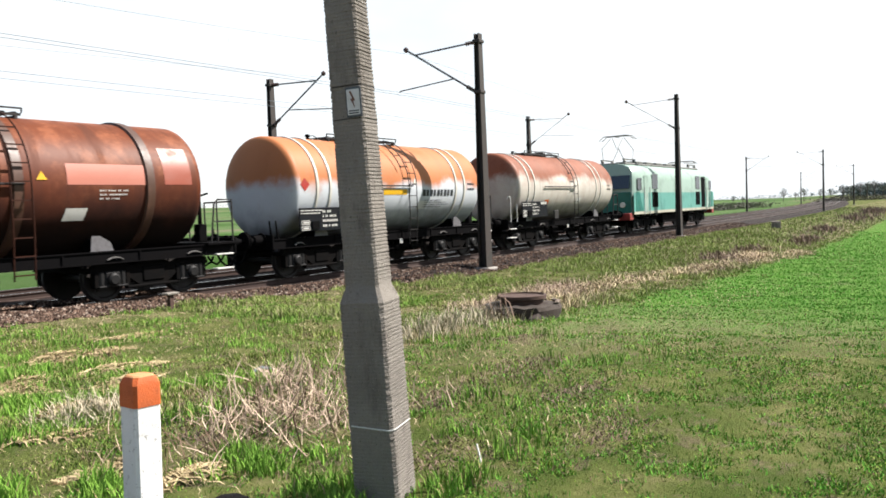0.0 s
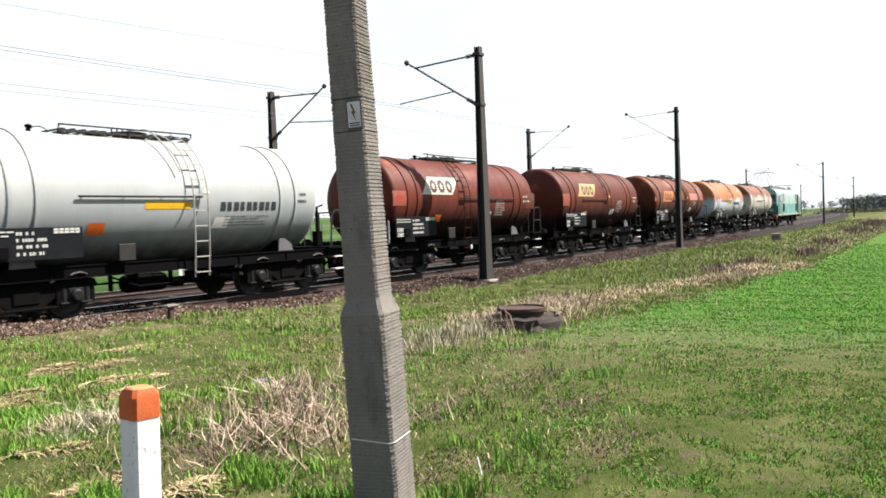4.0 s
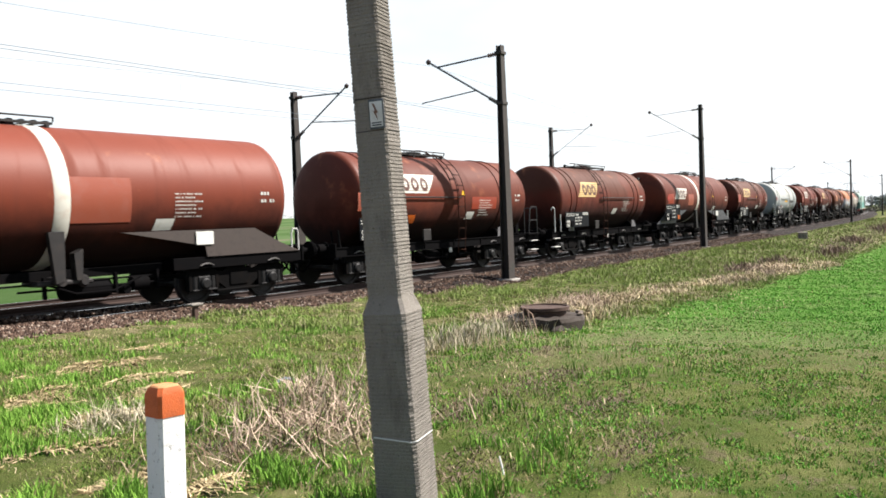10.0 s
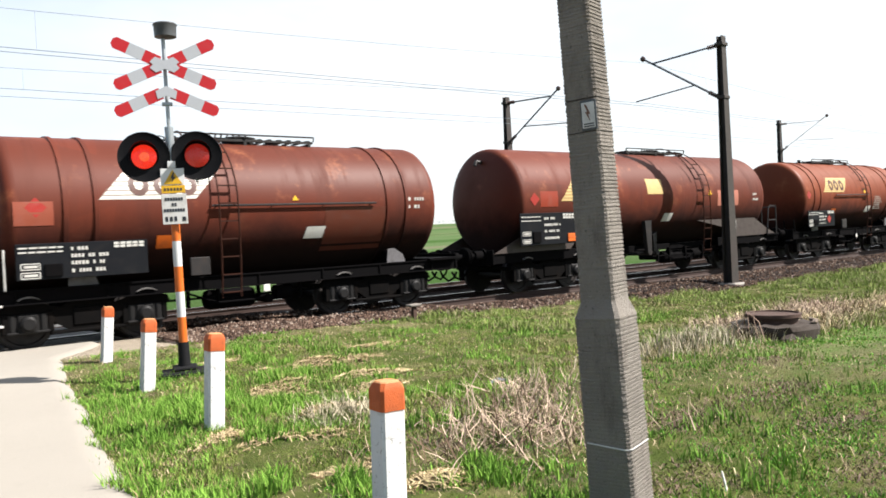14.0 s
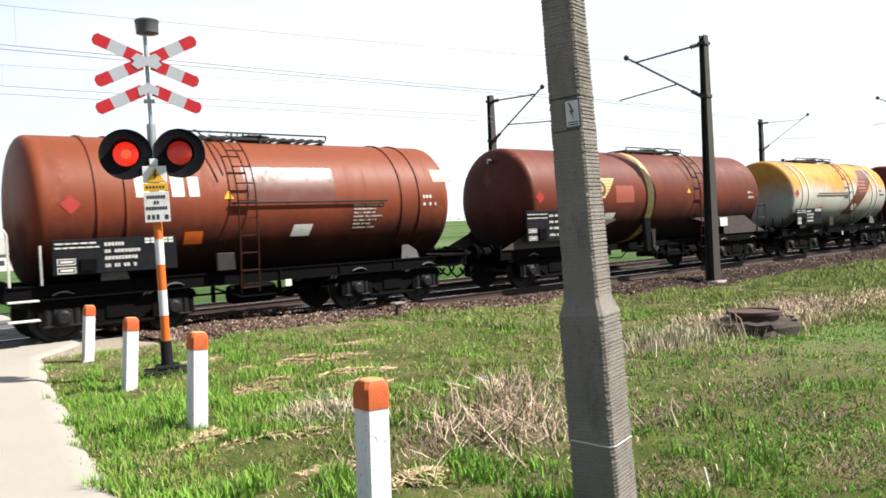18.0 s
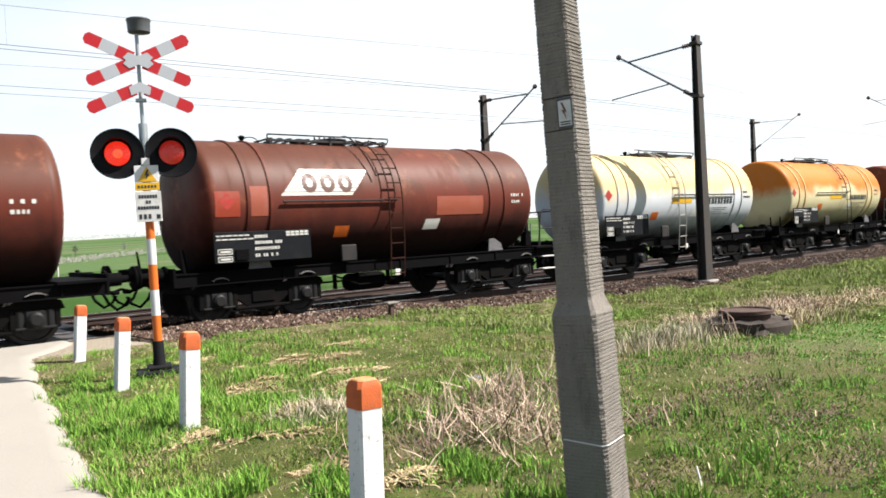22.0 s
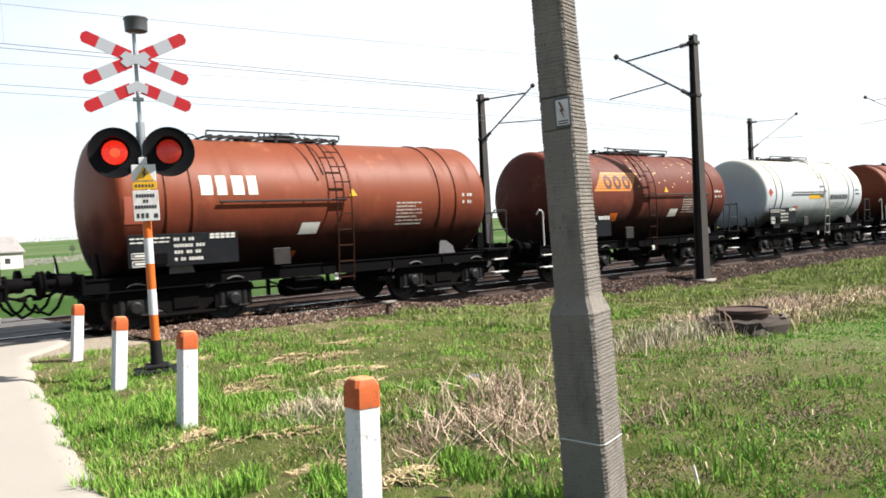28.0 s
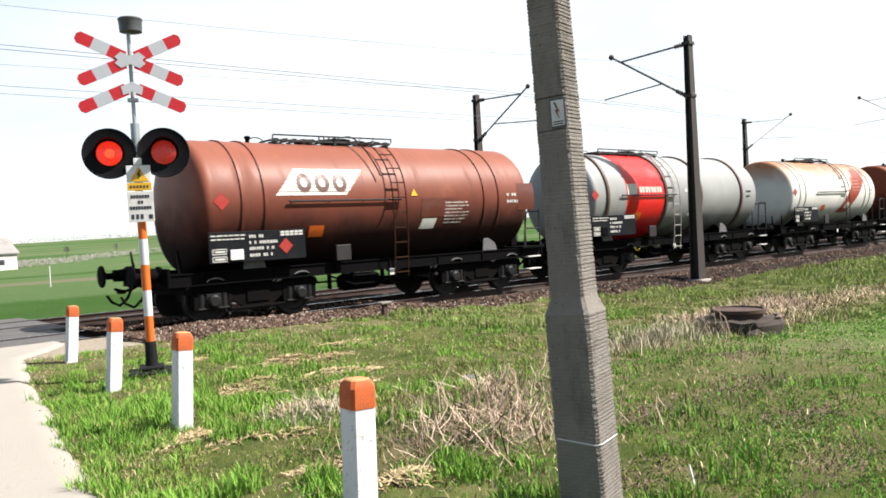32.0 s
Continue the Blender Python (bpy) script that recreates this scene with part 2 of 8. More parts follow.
# ---- mesh helpers ----
class Mesh:
    """Collects vertices and faces of one part."""

    def __init__(self):
        self.v, self.f = [], []

    def add(self, vs, fs):
        k = len(self.v)
        self.v += [tuple(p) for p in vs]
        self.f += [tuple(i + k for i in f) for f in fs]
        return self

    def box(self, x0, x1, y0, y1, z0, z1, bev=0.0, m=None):
        b = min(bev, (x1 - x0) / 3, (y1 - y0) / 3, (z1 - z0) / 3)
        if b <= 0:
            vs = [(x, y, z) for x in (x0, x1) for y in (y0, y1) for z in (z0, z1)]
            fs = [(0, 1, 3, 2), (4, 6, 7, 5), (0, 4, 5, 1), (2, 3, 7, 6), (0, 2, 6, 4), (1, 5, 7, 3)]
        else:
            bm = bmesh.new()
            bmesh.ops.create_cube(bm, size=1.0)
            for w in bm.verts:
                w.co = Vector((x0 + (w.co.x + 0.5) * (x1 - x0), y0 + (w.co.y + 0.5) * (y1 - y0), z0 + (w.co.z + 0.5) * (z1 - z0)))
            bmesh.ops.bevel(bm, geom=bm.edges[:], offset=b, segments=1, affect="EDGES", profile=0.5)
            bm.verts.index_update()
            vs, fs = [w.co.copy() for w in bm.verts], [[w.index for w in f.verts] for f in bm.faces]
            bm.free()
        if m is not None:
            vs = [m @ Vector(p) for p in vs]
        return self.add(vs, fs)

    def rings(self, rows, closed=True, caps=True):
        """Skins a list of equally long vertex rings."""
        n = len(rows[0])
        vs = [p for r in rows for p in r]
        fs = []
        for i in range(len(rows) - 1):
            for j in range(n if closed else n - 1):
                a, b = i * n + j, i * n + (j + 1) % n
                fs.append((a, b, b + n, a + n))
        if caps and closed:
            fs += [tuple(reversed(range(n))), tuple(range((len(rows) - 1) * n, len(rows) * n))]
        return self.add(vs, fs)

    def tube(self, pts, r, n=6, caps=True, r1=None):
        pts = [Vector(p) for p in pts]
        rows, ref = [], None
        for i, p in enumerate(pts):
            d = (pts[min(i + 1, len(pts) - 1)] - pts[max(i - 1, 0)]).normalized()
            if ref is None:
                ref = Vector((0, 0, 1)) if abs(d.z) < 0.9 else Vector((1, 0, 0))
            u = (ref - d * ref.dot(d)).normalized()
            w = d.cross(u)
            ref = u
            k = r if r1 is None else r + (r1 - r) * i / (len(pts) - 1)
            rows.append([p + (u * math.cos(a) + w * math.sin(a)) * k for a in (2 * math.pi * j / n for j in range(n))])
        return self.rings(rows, True, caps)

    def cyl(self, p0, p1, r, n=12, r1=None):
        return self.tube([p0, p1], r, n, True, r1)

    def lathe(self, profile, n=40, centre=(0, 0, 0), axis="x", caps=True):
        """profile: (along, radius) pairs round an axis through centre."""
        rows = []
        cx, cy, cz = centre
        for a, r in profile:
            row = []
            for j in range(n):
                t = 2 * math.pi * j / n
                c, s = r * math.cos(t), r * math.sin(t)
                row.append({"x": (cx + a, cy + c, cz + s), "y": (cx + s, cy + a, cz + c), "z": (cx + c, cy + s, cz + a)}[axis])
            rows.append(row)
        return self.rings(rows, True, caps)

    def prism(self, pts, a0, a1, axis="y"):
        """pts: a polygon, in x, z for axis y and in x, y for axis z, y, z for axis x."""
        def at(p, a):
            return {"y": (p[0], a, p[1]), "z": (p[0], p[1], a), "x": (a, p[0], p[1])}[axis]
        n = len(pts)
        vs = [at(p, a0) for p in pts] + [at(p, a1) for p in pts]
        fs = [tuple(range(n)), tuple(reversed(range(n, 2 * n)))]
        fs += [(i, i + n, (i + 1) % n + n, (i + 1) % n) for i in range(n)]
        return self.add(vs, fs)

    def data(self, name, mat=None, smooth=35):
        me = bpy.data.meshes.new(name)
        me.from_pydata(self.v, [], self.f)
        if smooth:
            me.polygons.foreach_set("use_smooth", [True] * len(me.polygons))
        me.update()
        bm = bmesh.new()
        bm.from_mesh(me)
        bmesh.ops.recalc_face_normals(bm, faces=bm.faces)
        bm.to_mesh(me)
        bm.free()
        if smooth:
            me.set_sharp_from_angle(angle=radians(smooth))
        if mat:
            me.materials.append(mat)
        return me


def part(name, mesh, material, parent, label="", at=None, smooth=35):
    """One mesh object under a thing or a part. mesh: a Mesh, or mesh data that other parts share."""
    me = mesh.data(name, material, smooth) if isinstance(mesh, Mesh) else mesh
    ob = new(name, me)
    ob.parent = parent
    if at is not None:
        ob.matrix_basis = at
    if not isinstance(mesh, Mesh) and material is not None and me.materials[0] != material:
        ob.material_slots[0].link = "OBJECT"
        ob.material_slots[0].material = material
    if label:
        ob["label"] = label
    return ob


def thing(name, label, category, group="", at=None, kind=""):
    ob = new(name)
    ob.empty_display_size = 0.3
    if at is not None:
        ob.matrix_basis = at
    return tagged(ob, label, category, group, kind)


STORE = {}


def stored(key, build, mat):
    """Mesh data made once per key and shared."""
    if key not in STORE:
        STORE[key] = build().data(key, mat)
    return STORE[key]

# ---- ground ----
def bend(x):
    """How far the curved line lies off the straight y = TRACK at x."""
    x = np.asarray(x, float)
    u = np.clip(x, 0.0, 200.0) - 10.0
    return -0.036 * u + 0.00035 * u * u - 0.043 * np.minimum(x, 0.0) + 0.097 * np.maximum(x - 200.0, 0.0)


def slope(x):
    """Tangent of the line's turn at x."""
    return -0.036 + 0.0007 * (min(max(x, 0.0), 200.0) - 10.0)


def smooth(a, b, v):
    k = np.clip((np.asarray(v, float) - a) / (b - a), 0, 1)
    return k * k * (3 - 2 * k)


def field_edge(x):
    return 4.95 + 0.25 * np.exp(-((x - 10.5) / 3.5) ** 2) - 0.25 * smooth(40, 60, x) + 0.10 * np.sin(x * 0.45 + 1.0) + 0.10 * np.sin(x * 1.3) + 0.06 * np.sin(x * 3.1)


def lane_line(y):
    """Mean edge of the lane beside the verge."""
    return 0.87 + 0.145 * y + 0.0025 * y * y


def ground_z(x, y):
    x, y = np.asarray(x, float), np.asarray(y, float)
    v = y - bend(x)          # across the curved line
    a = smooth(4.5, 22, x)
    z = -0.42 * a
    # the sown field lies lower than the verge
    z = z - 0.10 * smooth(6.5, 3.0, y) * smooth(5, 14, x)
    z = z - 0.55 * smooth(14, 44, x) * smooth(10.5, 4.4, y)
    z = z + 0.10 * smooth(24, 40, x) * smooth(4.5, 7, y) * smooth(13, 9, y)
    # the bed under the two tracks
    z = np.where((v > 12.2) & (v < 23.4), np.minimum(z, -0.52), z)
    z = np.where(v >= 23.4, -0.55 - 1.7 * smooth(24, 120, v), z)
    # the land rises gently to the skyline
    r = np.hypot(x, y)
    far = smooth(120, 1300, r) * (17.5 + 3.0 * np.sin(np.arctan2(y, x) * 7.0 + 1.0)) - 0.5 * smooth(60, 200, r)
    far = far * (0.06 + 0.94 * smooth(0.16, 0.75, np.arctan2(y, x)))
    z = z + far * np.where(y > 0, 1.0, 0.6)
    # tussocks
    near = smooth(60, 20, r) * np.where((v > 12.2) & (v < 23.4), 0, 1)
    z = z + near * (0.035 * np.sin(x * 2.3 + 1.7 * np.sin(y * 1.1)) * np.sin(y * 2.7 + 0.6 * x) + 0.02 * np.sin(x * 6.1 + y * 3.3) * np.sin(y * 5.2 - x * 2.0))
    # the lane crosses on a level strip
    edge = lane_line(y)
    lane = smooth(0.95, 0.45, x - np.where(y < 15, edge + 1.3 * smooth(10.0, 12.8, y), 4.7)) * smooth(-9, -6, x) * smooth(60, 24, y)
    return z * (1 - lane) + lane * (-0.05 + 0.04 * smooth(9, 11.5, y) - 0.08 * smooth(11.8, 14.0, y) - 0.11 * smooth(14.75, 14.95, y))


def spread(lo, a, step, b, hi, grow=1.16):
    """Grid lines, even from a to b and wider outside."""
    mid = list(np.arange(a, b + 1e-6, step))
    out, d, v = [], step, b
    while v < hi:
        d *= grow
        v += d
        out.append(min(v, hi))
    left, d, v = [], step, a
    while v > lo:
        d *= grow
        v -= d
        left.append(max(v, lo))
    return np.array(left[::-1] + mid + out)


def grid_mesh(name, xs, ys, zs):
    nx, ny = len(xs), len(ys)
    me = bpy.data.meshes.new(name)
    gx, gy = np.meshgrid(xs, ys, indexing="ij")
    co = np.stack([gx, gy, zs(gx, gy)], -1).reshape(-1, 3)
    i = (np.arange(nx - 1)[:, None] * ny + np.arange(ny - 1)[None]).reshape(-1)
    faces = np.stack([i, i + ny, i + ny + 1, i + 1], -1)
    quick_mesh(me, co, faces)
    return me, co


def quick_mesh(me, co, faces):
    k = faces.shape[1]
    me.vertices.add(len(co))
    me.vertices.foreach_set("co", np.ascontiguousarray(co, np.float32).ravel())
    me.loops.add(faces.size)
    me.loops.foreach_set("vertex_index", np.ascontiguousarray(faces, np.int32).ravel())
    me.polygons.add(len(faces))
    me.polygons.foreach_set("loop_start", np.arange(0, faces.size, k, dtype=np.int32))
    me.polygons.foreach_set("loop_total", np.full(len(faces), k, np.int32))
    me.polygons.foreach_set("use_smooth", np.ones(len(faces), bool))
    me.update(calc_edges=True)


def sheet_z(x, y):
    """Height of the ground sheet itself between its grid points."""
    x, y = np.broadcast_arrays(np.asarray(x, float), np.asarray(y, float))
    i = np.clip(np.searchsorted(gxs, x) - 1, 0, len(gxs) - 2)
    j = np.clip(np.searchsorted(gys, y) - 1, 0, len(gys) - 2)
    u, v = (x - gxs[i]) / (gxs[i + 1] - gxs[i]), (y - gys[j]) / (gys[j + 1] - gys[j])
    return (gzs[i, j] * (1 - u) + gzs[i + 1, j] * u) * (1 - v) + (gzs[i, j + 1] * (1 - u) + gzs[i + 1, j + 1] * u) * v


def float_layer(me, name, values):
    me.attributes.new(name, "FLOAT", "POINT").data.foreach_set("value", np.ascontiguousarray(values, np.float32))


def soil():
    n = Nodes("turf_and_field", 0.95, 0.0, 0.03)
    big, mid, fine = n.noise(0.25, 5, 0.6), n.noise(1.7, 6, 0.65), n.noise(22, 6, 0.75)
    fine = n.step(fine, 0.32, 0.68)
    green = n.mix(n.step(mid, 0.35, 0.7), (0.048, 0.066, 0.016), (0.098, 0.104, 0.034))
    straw = n.mix(fine, (0.092, 0.080, 0.042), (0.180, 0.152, 0.086))
    earth = n.mix(fine, (0.058, 0.044, 0.030), (0.155, 0.120, 0.082))
    dryness = n.step(n.math("ADD", n.math("MULTIPLY", mid, 0.75), n.math("MULTIPLY", n.attr("dry"), 0.55)), 0.38, 0.70)
    turf = n.mix(dryness, green, straw)
    turf = n.mix(n.math("MULTIPLY", n.step(n.noise(3.1, 6, 0.75), 0.52, 0.64), 0.7), turf, earth)
    rows = n.noise(5.0, 3, 0.6, n.stretch(0.12, 1.0, 1.0))
    crop = n.mix(n.step(rows, 0.3, 0.75), (0.050, 0.112, 0.018), (0.080, 0.152, 0.030))
    crop = n.mix(n.math("MULTIPLY", n.step(n.math("ADD", mid, n.math("MULTIPLY", big, 0.4)), 0.72, 0.92), 0.45), crop, earth)
    bare = n.math("MULTIPLY", n.attr("bare"), n.step(n.math("ADD", n.math("MULTIPLY", mid, 0.7), n.math("MULTIPLY", n.noise(6.5, 5, 0.65), 0.3)), 0.26, 0.52))
    crop = n.mix(bare, crop, n.mix(fine, (0.078, 0.066, 0.036), (0.175, 0.140, 0.090)))
    col = n.mix(n.attr("crop"), turf, crop)
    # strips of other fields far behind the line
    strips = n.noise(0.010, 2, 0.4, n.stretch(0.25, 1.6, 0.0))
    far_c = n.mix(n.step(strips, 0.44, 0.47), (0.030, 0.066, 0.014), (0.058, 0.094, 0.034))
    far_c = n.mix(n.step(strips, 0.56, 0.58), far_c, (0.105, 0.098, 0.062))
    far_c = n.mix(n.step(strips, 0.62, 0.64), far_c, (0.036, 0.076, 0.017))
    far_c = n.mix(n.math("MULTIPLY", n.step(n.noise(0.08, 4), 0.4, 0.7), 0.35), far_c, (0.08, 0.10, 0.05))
    col = n.mix(n.math("MULTIPLY", n.attr("scrub"), n.step(n.noise(0.9, 5, 0.7), 0.30, 0.55)), col, n.mix(fine, (0.040, 0.029, 0.026), (0.10, 0.076, 0.064)))
    col = n.mix(n.attr("ploughed"), col, n.mix(mid, (0.16, 0.115, 0.080), (0.22, 0.165, 0.115)))
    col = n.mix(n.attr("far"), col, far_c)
    col = n.mix(n.attr("mud"), col, n.mix(fine, (0.20, 0.165, 0.125), (0.33, 0.285, 0.225)))
    n.colour(col)
    n.bump(n.math("ADD", fine, n.noise(90, 5, 0.75)), 0.6, 0.03)
    return n.m


M["soil"] = soil()
gxs = spread(-1600, -6.0, 0.28, 30.0, 1600, 1.12)
gys = spread(-1600, -6.0, 0.28, 24.5, 1600, 1.12)
ground_me, gco = grid_mesh("ground", gxs, gys, ground_z)
gx_, gy_ = gco[:, 0], gco[:, 1]
gzs = gco[:, 2].reshape(len(gxs), len(gys))
crop_v = smooth(0.5, -0.4, gy_ - field_edge(gx_)) * smooth(8.0, 13.0, gx_ + 0.5 * gy_)
float_layer(ground_me, "crop", np.maximum(crop_v, 0.0))
dry_v = np.exp(-(((gx_ - 17) / 6.5) ** 2 + ((gy_ - 6.6) / 1.3) ** 2)) + 0.7 * np.exp(-(((gx_ - 9) / 2.4) ** 2 + ((gy_ - 5.6) / 0.9) ** 2))
dry_v += (0.25 + 0.5 * np.exp(-((gy_ - 6.2) / 0.9) ** 2)) * smooth(26, 32, gx_) * smooth(12, 9, gy_) * smooth(4.0, 5.5, gy_) + 0.5 * np.exp(-(((gx_ - 4.4) / 1.0) ** 2 + ((gy_ - 4.5) / 0.8) ** 2))
dry_v += 0.35 * smooth(9.5, 12, gy_) * smooth(13, 12.4, gy_)
float_layer(ground_me, "dry", dry_v)
float_layer(ground_me, "bare", smooth(16.0, 6.0, gx_))
scrub_v = np.exp(-(((gx_ - 29) / 2.2) ** 2 + ((gy_ - 6.9) / 0.7) ** 2)) + 0.9 * smooth(38, 44, gx_) * smooth(66, 58, gx_) * np.exp(-((gy_ - 6.6) / 0.9) ** 2)
scrub_v += smooth(64, 76, gx_) * smooth(140, 110, gx_) * np.exp(-((gy_ - 6.8) / 1.3) ** 2)
float_layer(ground_me, "scrub", np.minimum(scrub_v, 1.0))
float_layer(ground_me, "ploughed", smooth(84, 92, gx_) * smooth(4.6, 3.4, gy_))
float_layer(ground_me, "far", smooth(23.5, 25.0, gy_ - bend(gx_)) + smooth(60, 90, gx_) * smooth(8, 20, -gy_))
float_layer(ground_me, "mud", smooth(0.8, 0.0, np.abs(gy_ - 13.9) - 1.1) * smooth(5.8, 4.8, gx_) * smooth(-6, -4, gx_))
ground_me.materials.append(M["soil"])
tagged(new("ground", ground_me), "rough spring verge and sown green fields to the skyline", "ground", kind="structure")

# ---- lane ----
road_n = Nodes("pale_worn_lane", 0.9, 0.0, 0.25)
rc = road_n.mix(road_n.noise(1.1, 6, 0.6), (0.265, 0.246, 0.206), (0.370, 0.345, 0.292))
rc = road_n.mix(road_n.math("MULTIPLY", road_n.step(road_n.noise(9, 6, 0.7), 0.55, 0.75), 0.5), rc, (0.14, 0.12, 0.095))
rc = road_n.mix(road_n.math("MULTIPLY", road_n.step(road_n.voronoi(140), 0.0, 0.35), 0.25), (0.21, 0.19, 0.165), rc)
road_n.colour(rc)
road_n.bump(road_n.noise(55, 5, 0.7), 0.4, 0.012)
M["lane"] = road_n.m


def lane_edge(y):
    """Ragged edge of the lane beside the verge."""
    y = np.asarray(y, float)
    return lane_line(y) + 0.018 * np.sin(y * 1.7) + 0.008 * np.sin(y * 5.3 + 1)


def lane_mesh(name, y0, y1, step):
    us = np.concatenate([[0.0, 0.25, 0.5, 0.8], np.linspace(0.86, 1.0, 8)])
    ys = np.arange(y0, y1 + step / 2, step)
    me = bpy.data.meshes.new(name)
    right = lane_edge(np.minimum(ys, 14.4)) + 0.06 + 0.10 * np.maximum(ys - 14.4, 0) + 0.75 * smooth(12.4, 14.6, ys)
    left = right - 4.6
    co = []
    for u in us:
        x = left + (right - left) * u
        z = sheet_z(x, ys) + 0.045 - 0.075 * smooth(0.965, 1.0, np.full(len(ys), u)) + 0.0012 * np.sin(x * 9 + ys * 7)
        co.append(np.stack([x, ys, z], -1))
    co = np.concatenate(co)
    n = len(ys)
    i = (np.arange(len(us) - 1)[:, None] * n + np.arange(n - 1)[None]).reshape(-1)
    quick_mesh(me, co, np.stack([i, i + n, i + n + 1, i + 1], -1))
    me.materials.append(M["lane"])
    return me


tagged(new("road", lane_mesh("road", -9.0, 14.70, 0.15)), "pale worn lane leading to the level crossing", "road", kind="structure")
tagged(new("road", lane_mesh("road", 21.6, 90.0, 1.0)), "pale lane going on behind the tracks", "road", kind="structure")

# ---- tracks ----
bal_n = Nodes("ballast_stone", 0.9, 0.0, 0.1)
bc = bal_n.mix(bal_n.rand(True), (0.010, 0.006, 0.005), (0.125, 0.080, 0.058))
pale = bal_n.math("GREATER_THAN", bal_n.math("FRACT", bal_n.math("MULTIPLY", bal_n.rand(True), 23.7)), 0.90)
bc = bal_n.mix(pale, bc, (0.24, 0.19, 0.155))
bc = bal_n.mix(bal_n.math("MULTIPLY", bal_n.step(bal_n.noise(30, 3), 0.5, 0.7), 0.5), bc, (0.03, 0.018, 0.013))
bal_n.colour(bc)
M["stone"] = bal_n.m
bed_n = Nodes("ballast_bed", 0.95, 0.0, 0.2)
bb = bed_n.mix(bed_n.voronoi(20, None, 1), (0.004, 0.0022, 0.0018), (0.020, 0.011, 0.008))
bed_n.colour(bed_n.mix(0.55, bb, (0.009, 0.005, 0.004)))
bed_n.bump(bed_n.voronoi(20), 0.9, 0.04)
M["ballast"] = bed_n.m
sl_n = Nodes("sleeper_wood", 0.85)
sc = sl_n.mix(sl_n.noise(3, 6, 0.6, sl_n.stretch(6, 0.5, 6)), (0.022, 0.016, 0.013), (0.065, 0.048, 0.036))
sl_n.colour(sl_n.mix(sl_n.math("MULTIPLY", sl_n.rand(), 0.5), sc, (0.03, 0.022, 0.018)))
M["sleeper"] = sl_n.m
SECOND = TRACK + 4.0
NEAR_TOE = 12.35


def bed_z(y):
    d0 = smooth(NEAR_TOE, 13.55, y)
    d1 = smooth(22.6, 21.3, y)
    return -0.55 + 0.30 * np.minimum(d0, d1)


def bed_height(x, y):
    return bed_z(y) + 0.012 * np.sin(x * 7.1 + y * 3) * np.sin(y * 9.0 + x) - 0.25 * smooth(5.9, 4.9, x) * smooth(-9, -6, x)


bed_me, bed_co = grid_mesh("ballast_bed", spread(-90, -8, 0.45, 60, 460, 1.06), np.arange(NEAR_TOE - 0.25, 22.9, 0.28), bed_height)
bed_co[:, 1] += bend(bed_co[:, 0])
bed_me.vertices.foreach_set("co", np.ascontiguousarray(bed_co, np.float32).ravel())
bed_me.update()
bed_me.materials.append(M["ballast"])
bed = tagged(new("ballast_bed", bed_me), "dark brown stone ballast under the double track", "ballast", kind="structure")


def rail_mesh(y, x0, x1):
    m = Mesh()
    z = RAIL
    foot = [(y - 0.07, z - 0.172), (y + 0.07, z - 0.172), (y + 0.07, z - 0.155), (y + 0.012, z - 0.13), (y + 0.012, z - 0.045), (y + 0.036, z - 0.03), (y + 0.036, z - 0.004), (y - 0.036, z - 0.004), (y - 0.036, z - 0.03), (y - 0.012, z - 0.045), (y - 0.012, z - 0.13), (y - 0.07, z - 0.155)]
    m.rings([[(x, py + float(bend(x)), pz) for py, pz in foot] for x in rail_steps(x0, x1)])
    return m


def rail_steps(x0, x1):
    return [x0 + 8.0 * k for k in range(int((x1 - x0) / 8.0) + 1)]


def build_track(name, yc, singles):
    tr = thing(name, "steel rails with polished tops on dark wooden sleepers", "railway track", kind="structure")
    for dy in (-0.7525, 0.7525):
        r = part("rail", rail_mesh(yc + dy, -90, 460), M["rail_side"], tr, smooth=0)
        m = Mesh()
        m.rings([[(x, yc + dy + float(bend(x)) + py, RAIL + pz) for py, pz in ((-0.034, -0.004), (0.034, -0.004), (0.034, 0.0), (-0.034, 0.0))] for x in rail_steps(-90, 460)])
        part("running_surface", m, M["rail_top"], r, "polished rail head", smooth=0)
    sm = Mesh()
    sm.box(-0.125, 0.125, -1.3, 1.3, -0.16, 0.0, 0.02)
    data = sm.data("sleeper", M["sleeper"])
    rng = random.Random(3)
    rest = Mesh()
    k = -50
    while k * 0.62 < 330:
        x = k * 0.62
        k += 1
        if -3.2 < x < 5.0:
            continue
        if singles and -9 < x < 75:
            part("sleeper", data, None, tr, "", pose(x + rng.uniform(-0.02, 0.02), yc + float(bend(x)) + rng.uniform(-0.03, 0.03), RAIL - 0.17, 0, 0, math.degrees(slope(x)) + rng.uniform(-0.6, 0.6)))
        else:
            yb = yc + float(bend(x))
            rest.box(x - 0.125, x + 0.125, yb - 1.3, yb + 1.3, RAIL - 0.32, RAIL - 0.172)
    tagged(part("more_sleepers", rest, M["sleeper"], tr, smooth=0), kind="stuff")
    return tr


build_track("railway_track", TRACK, True)
build_track("railway_track", SECOND, False)


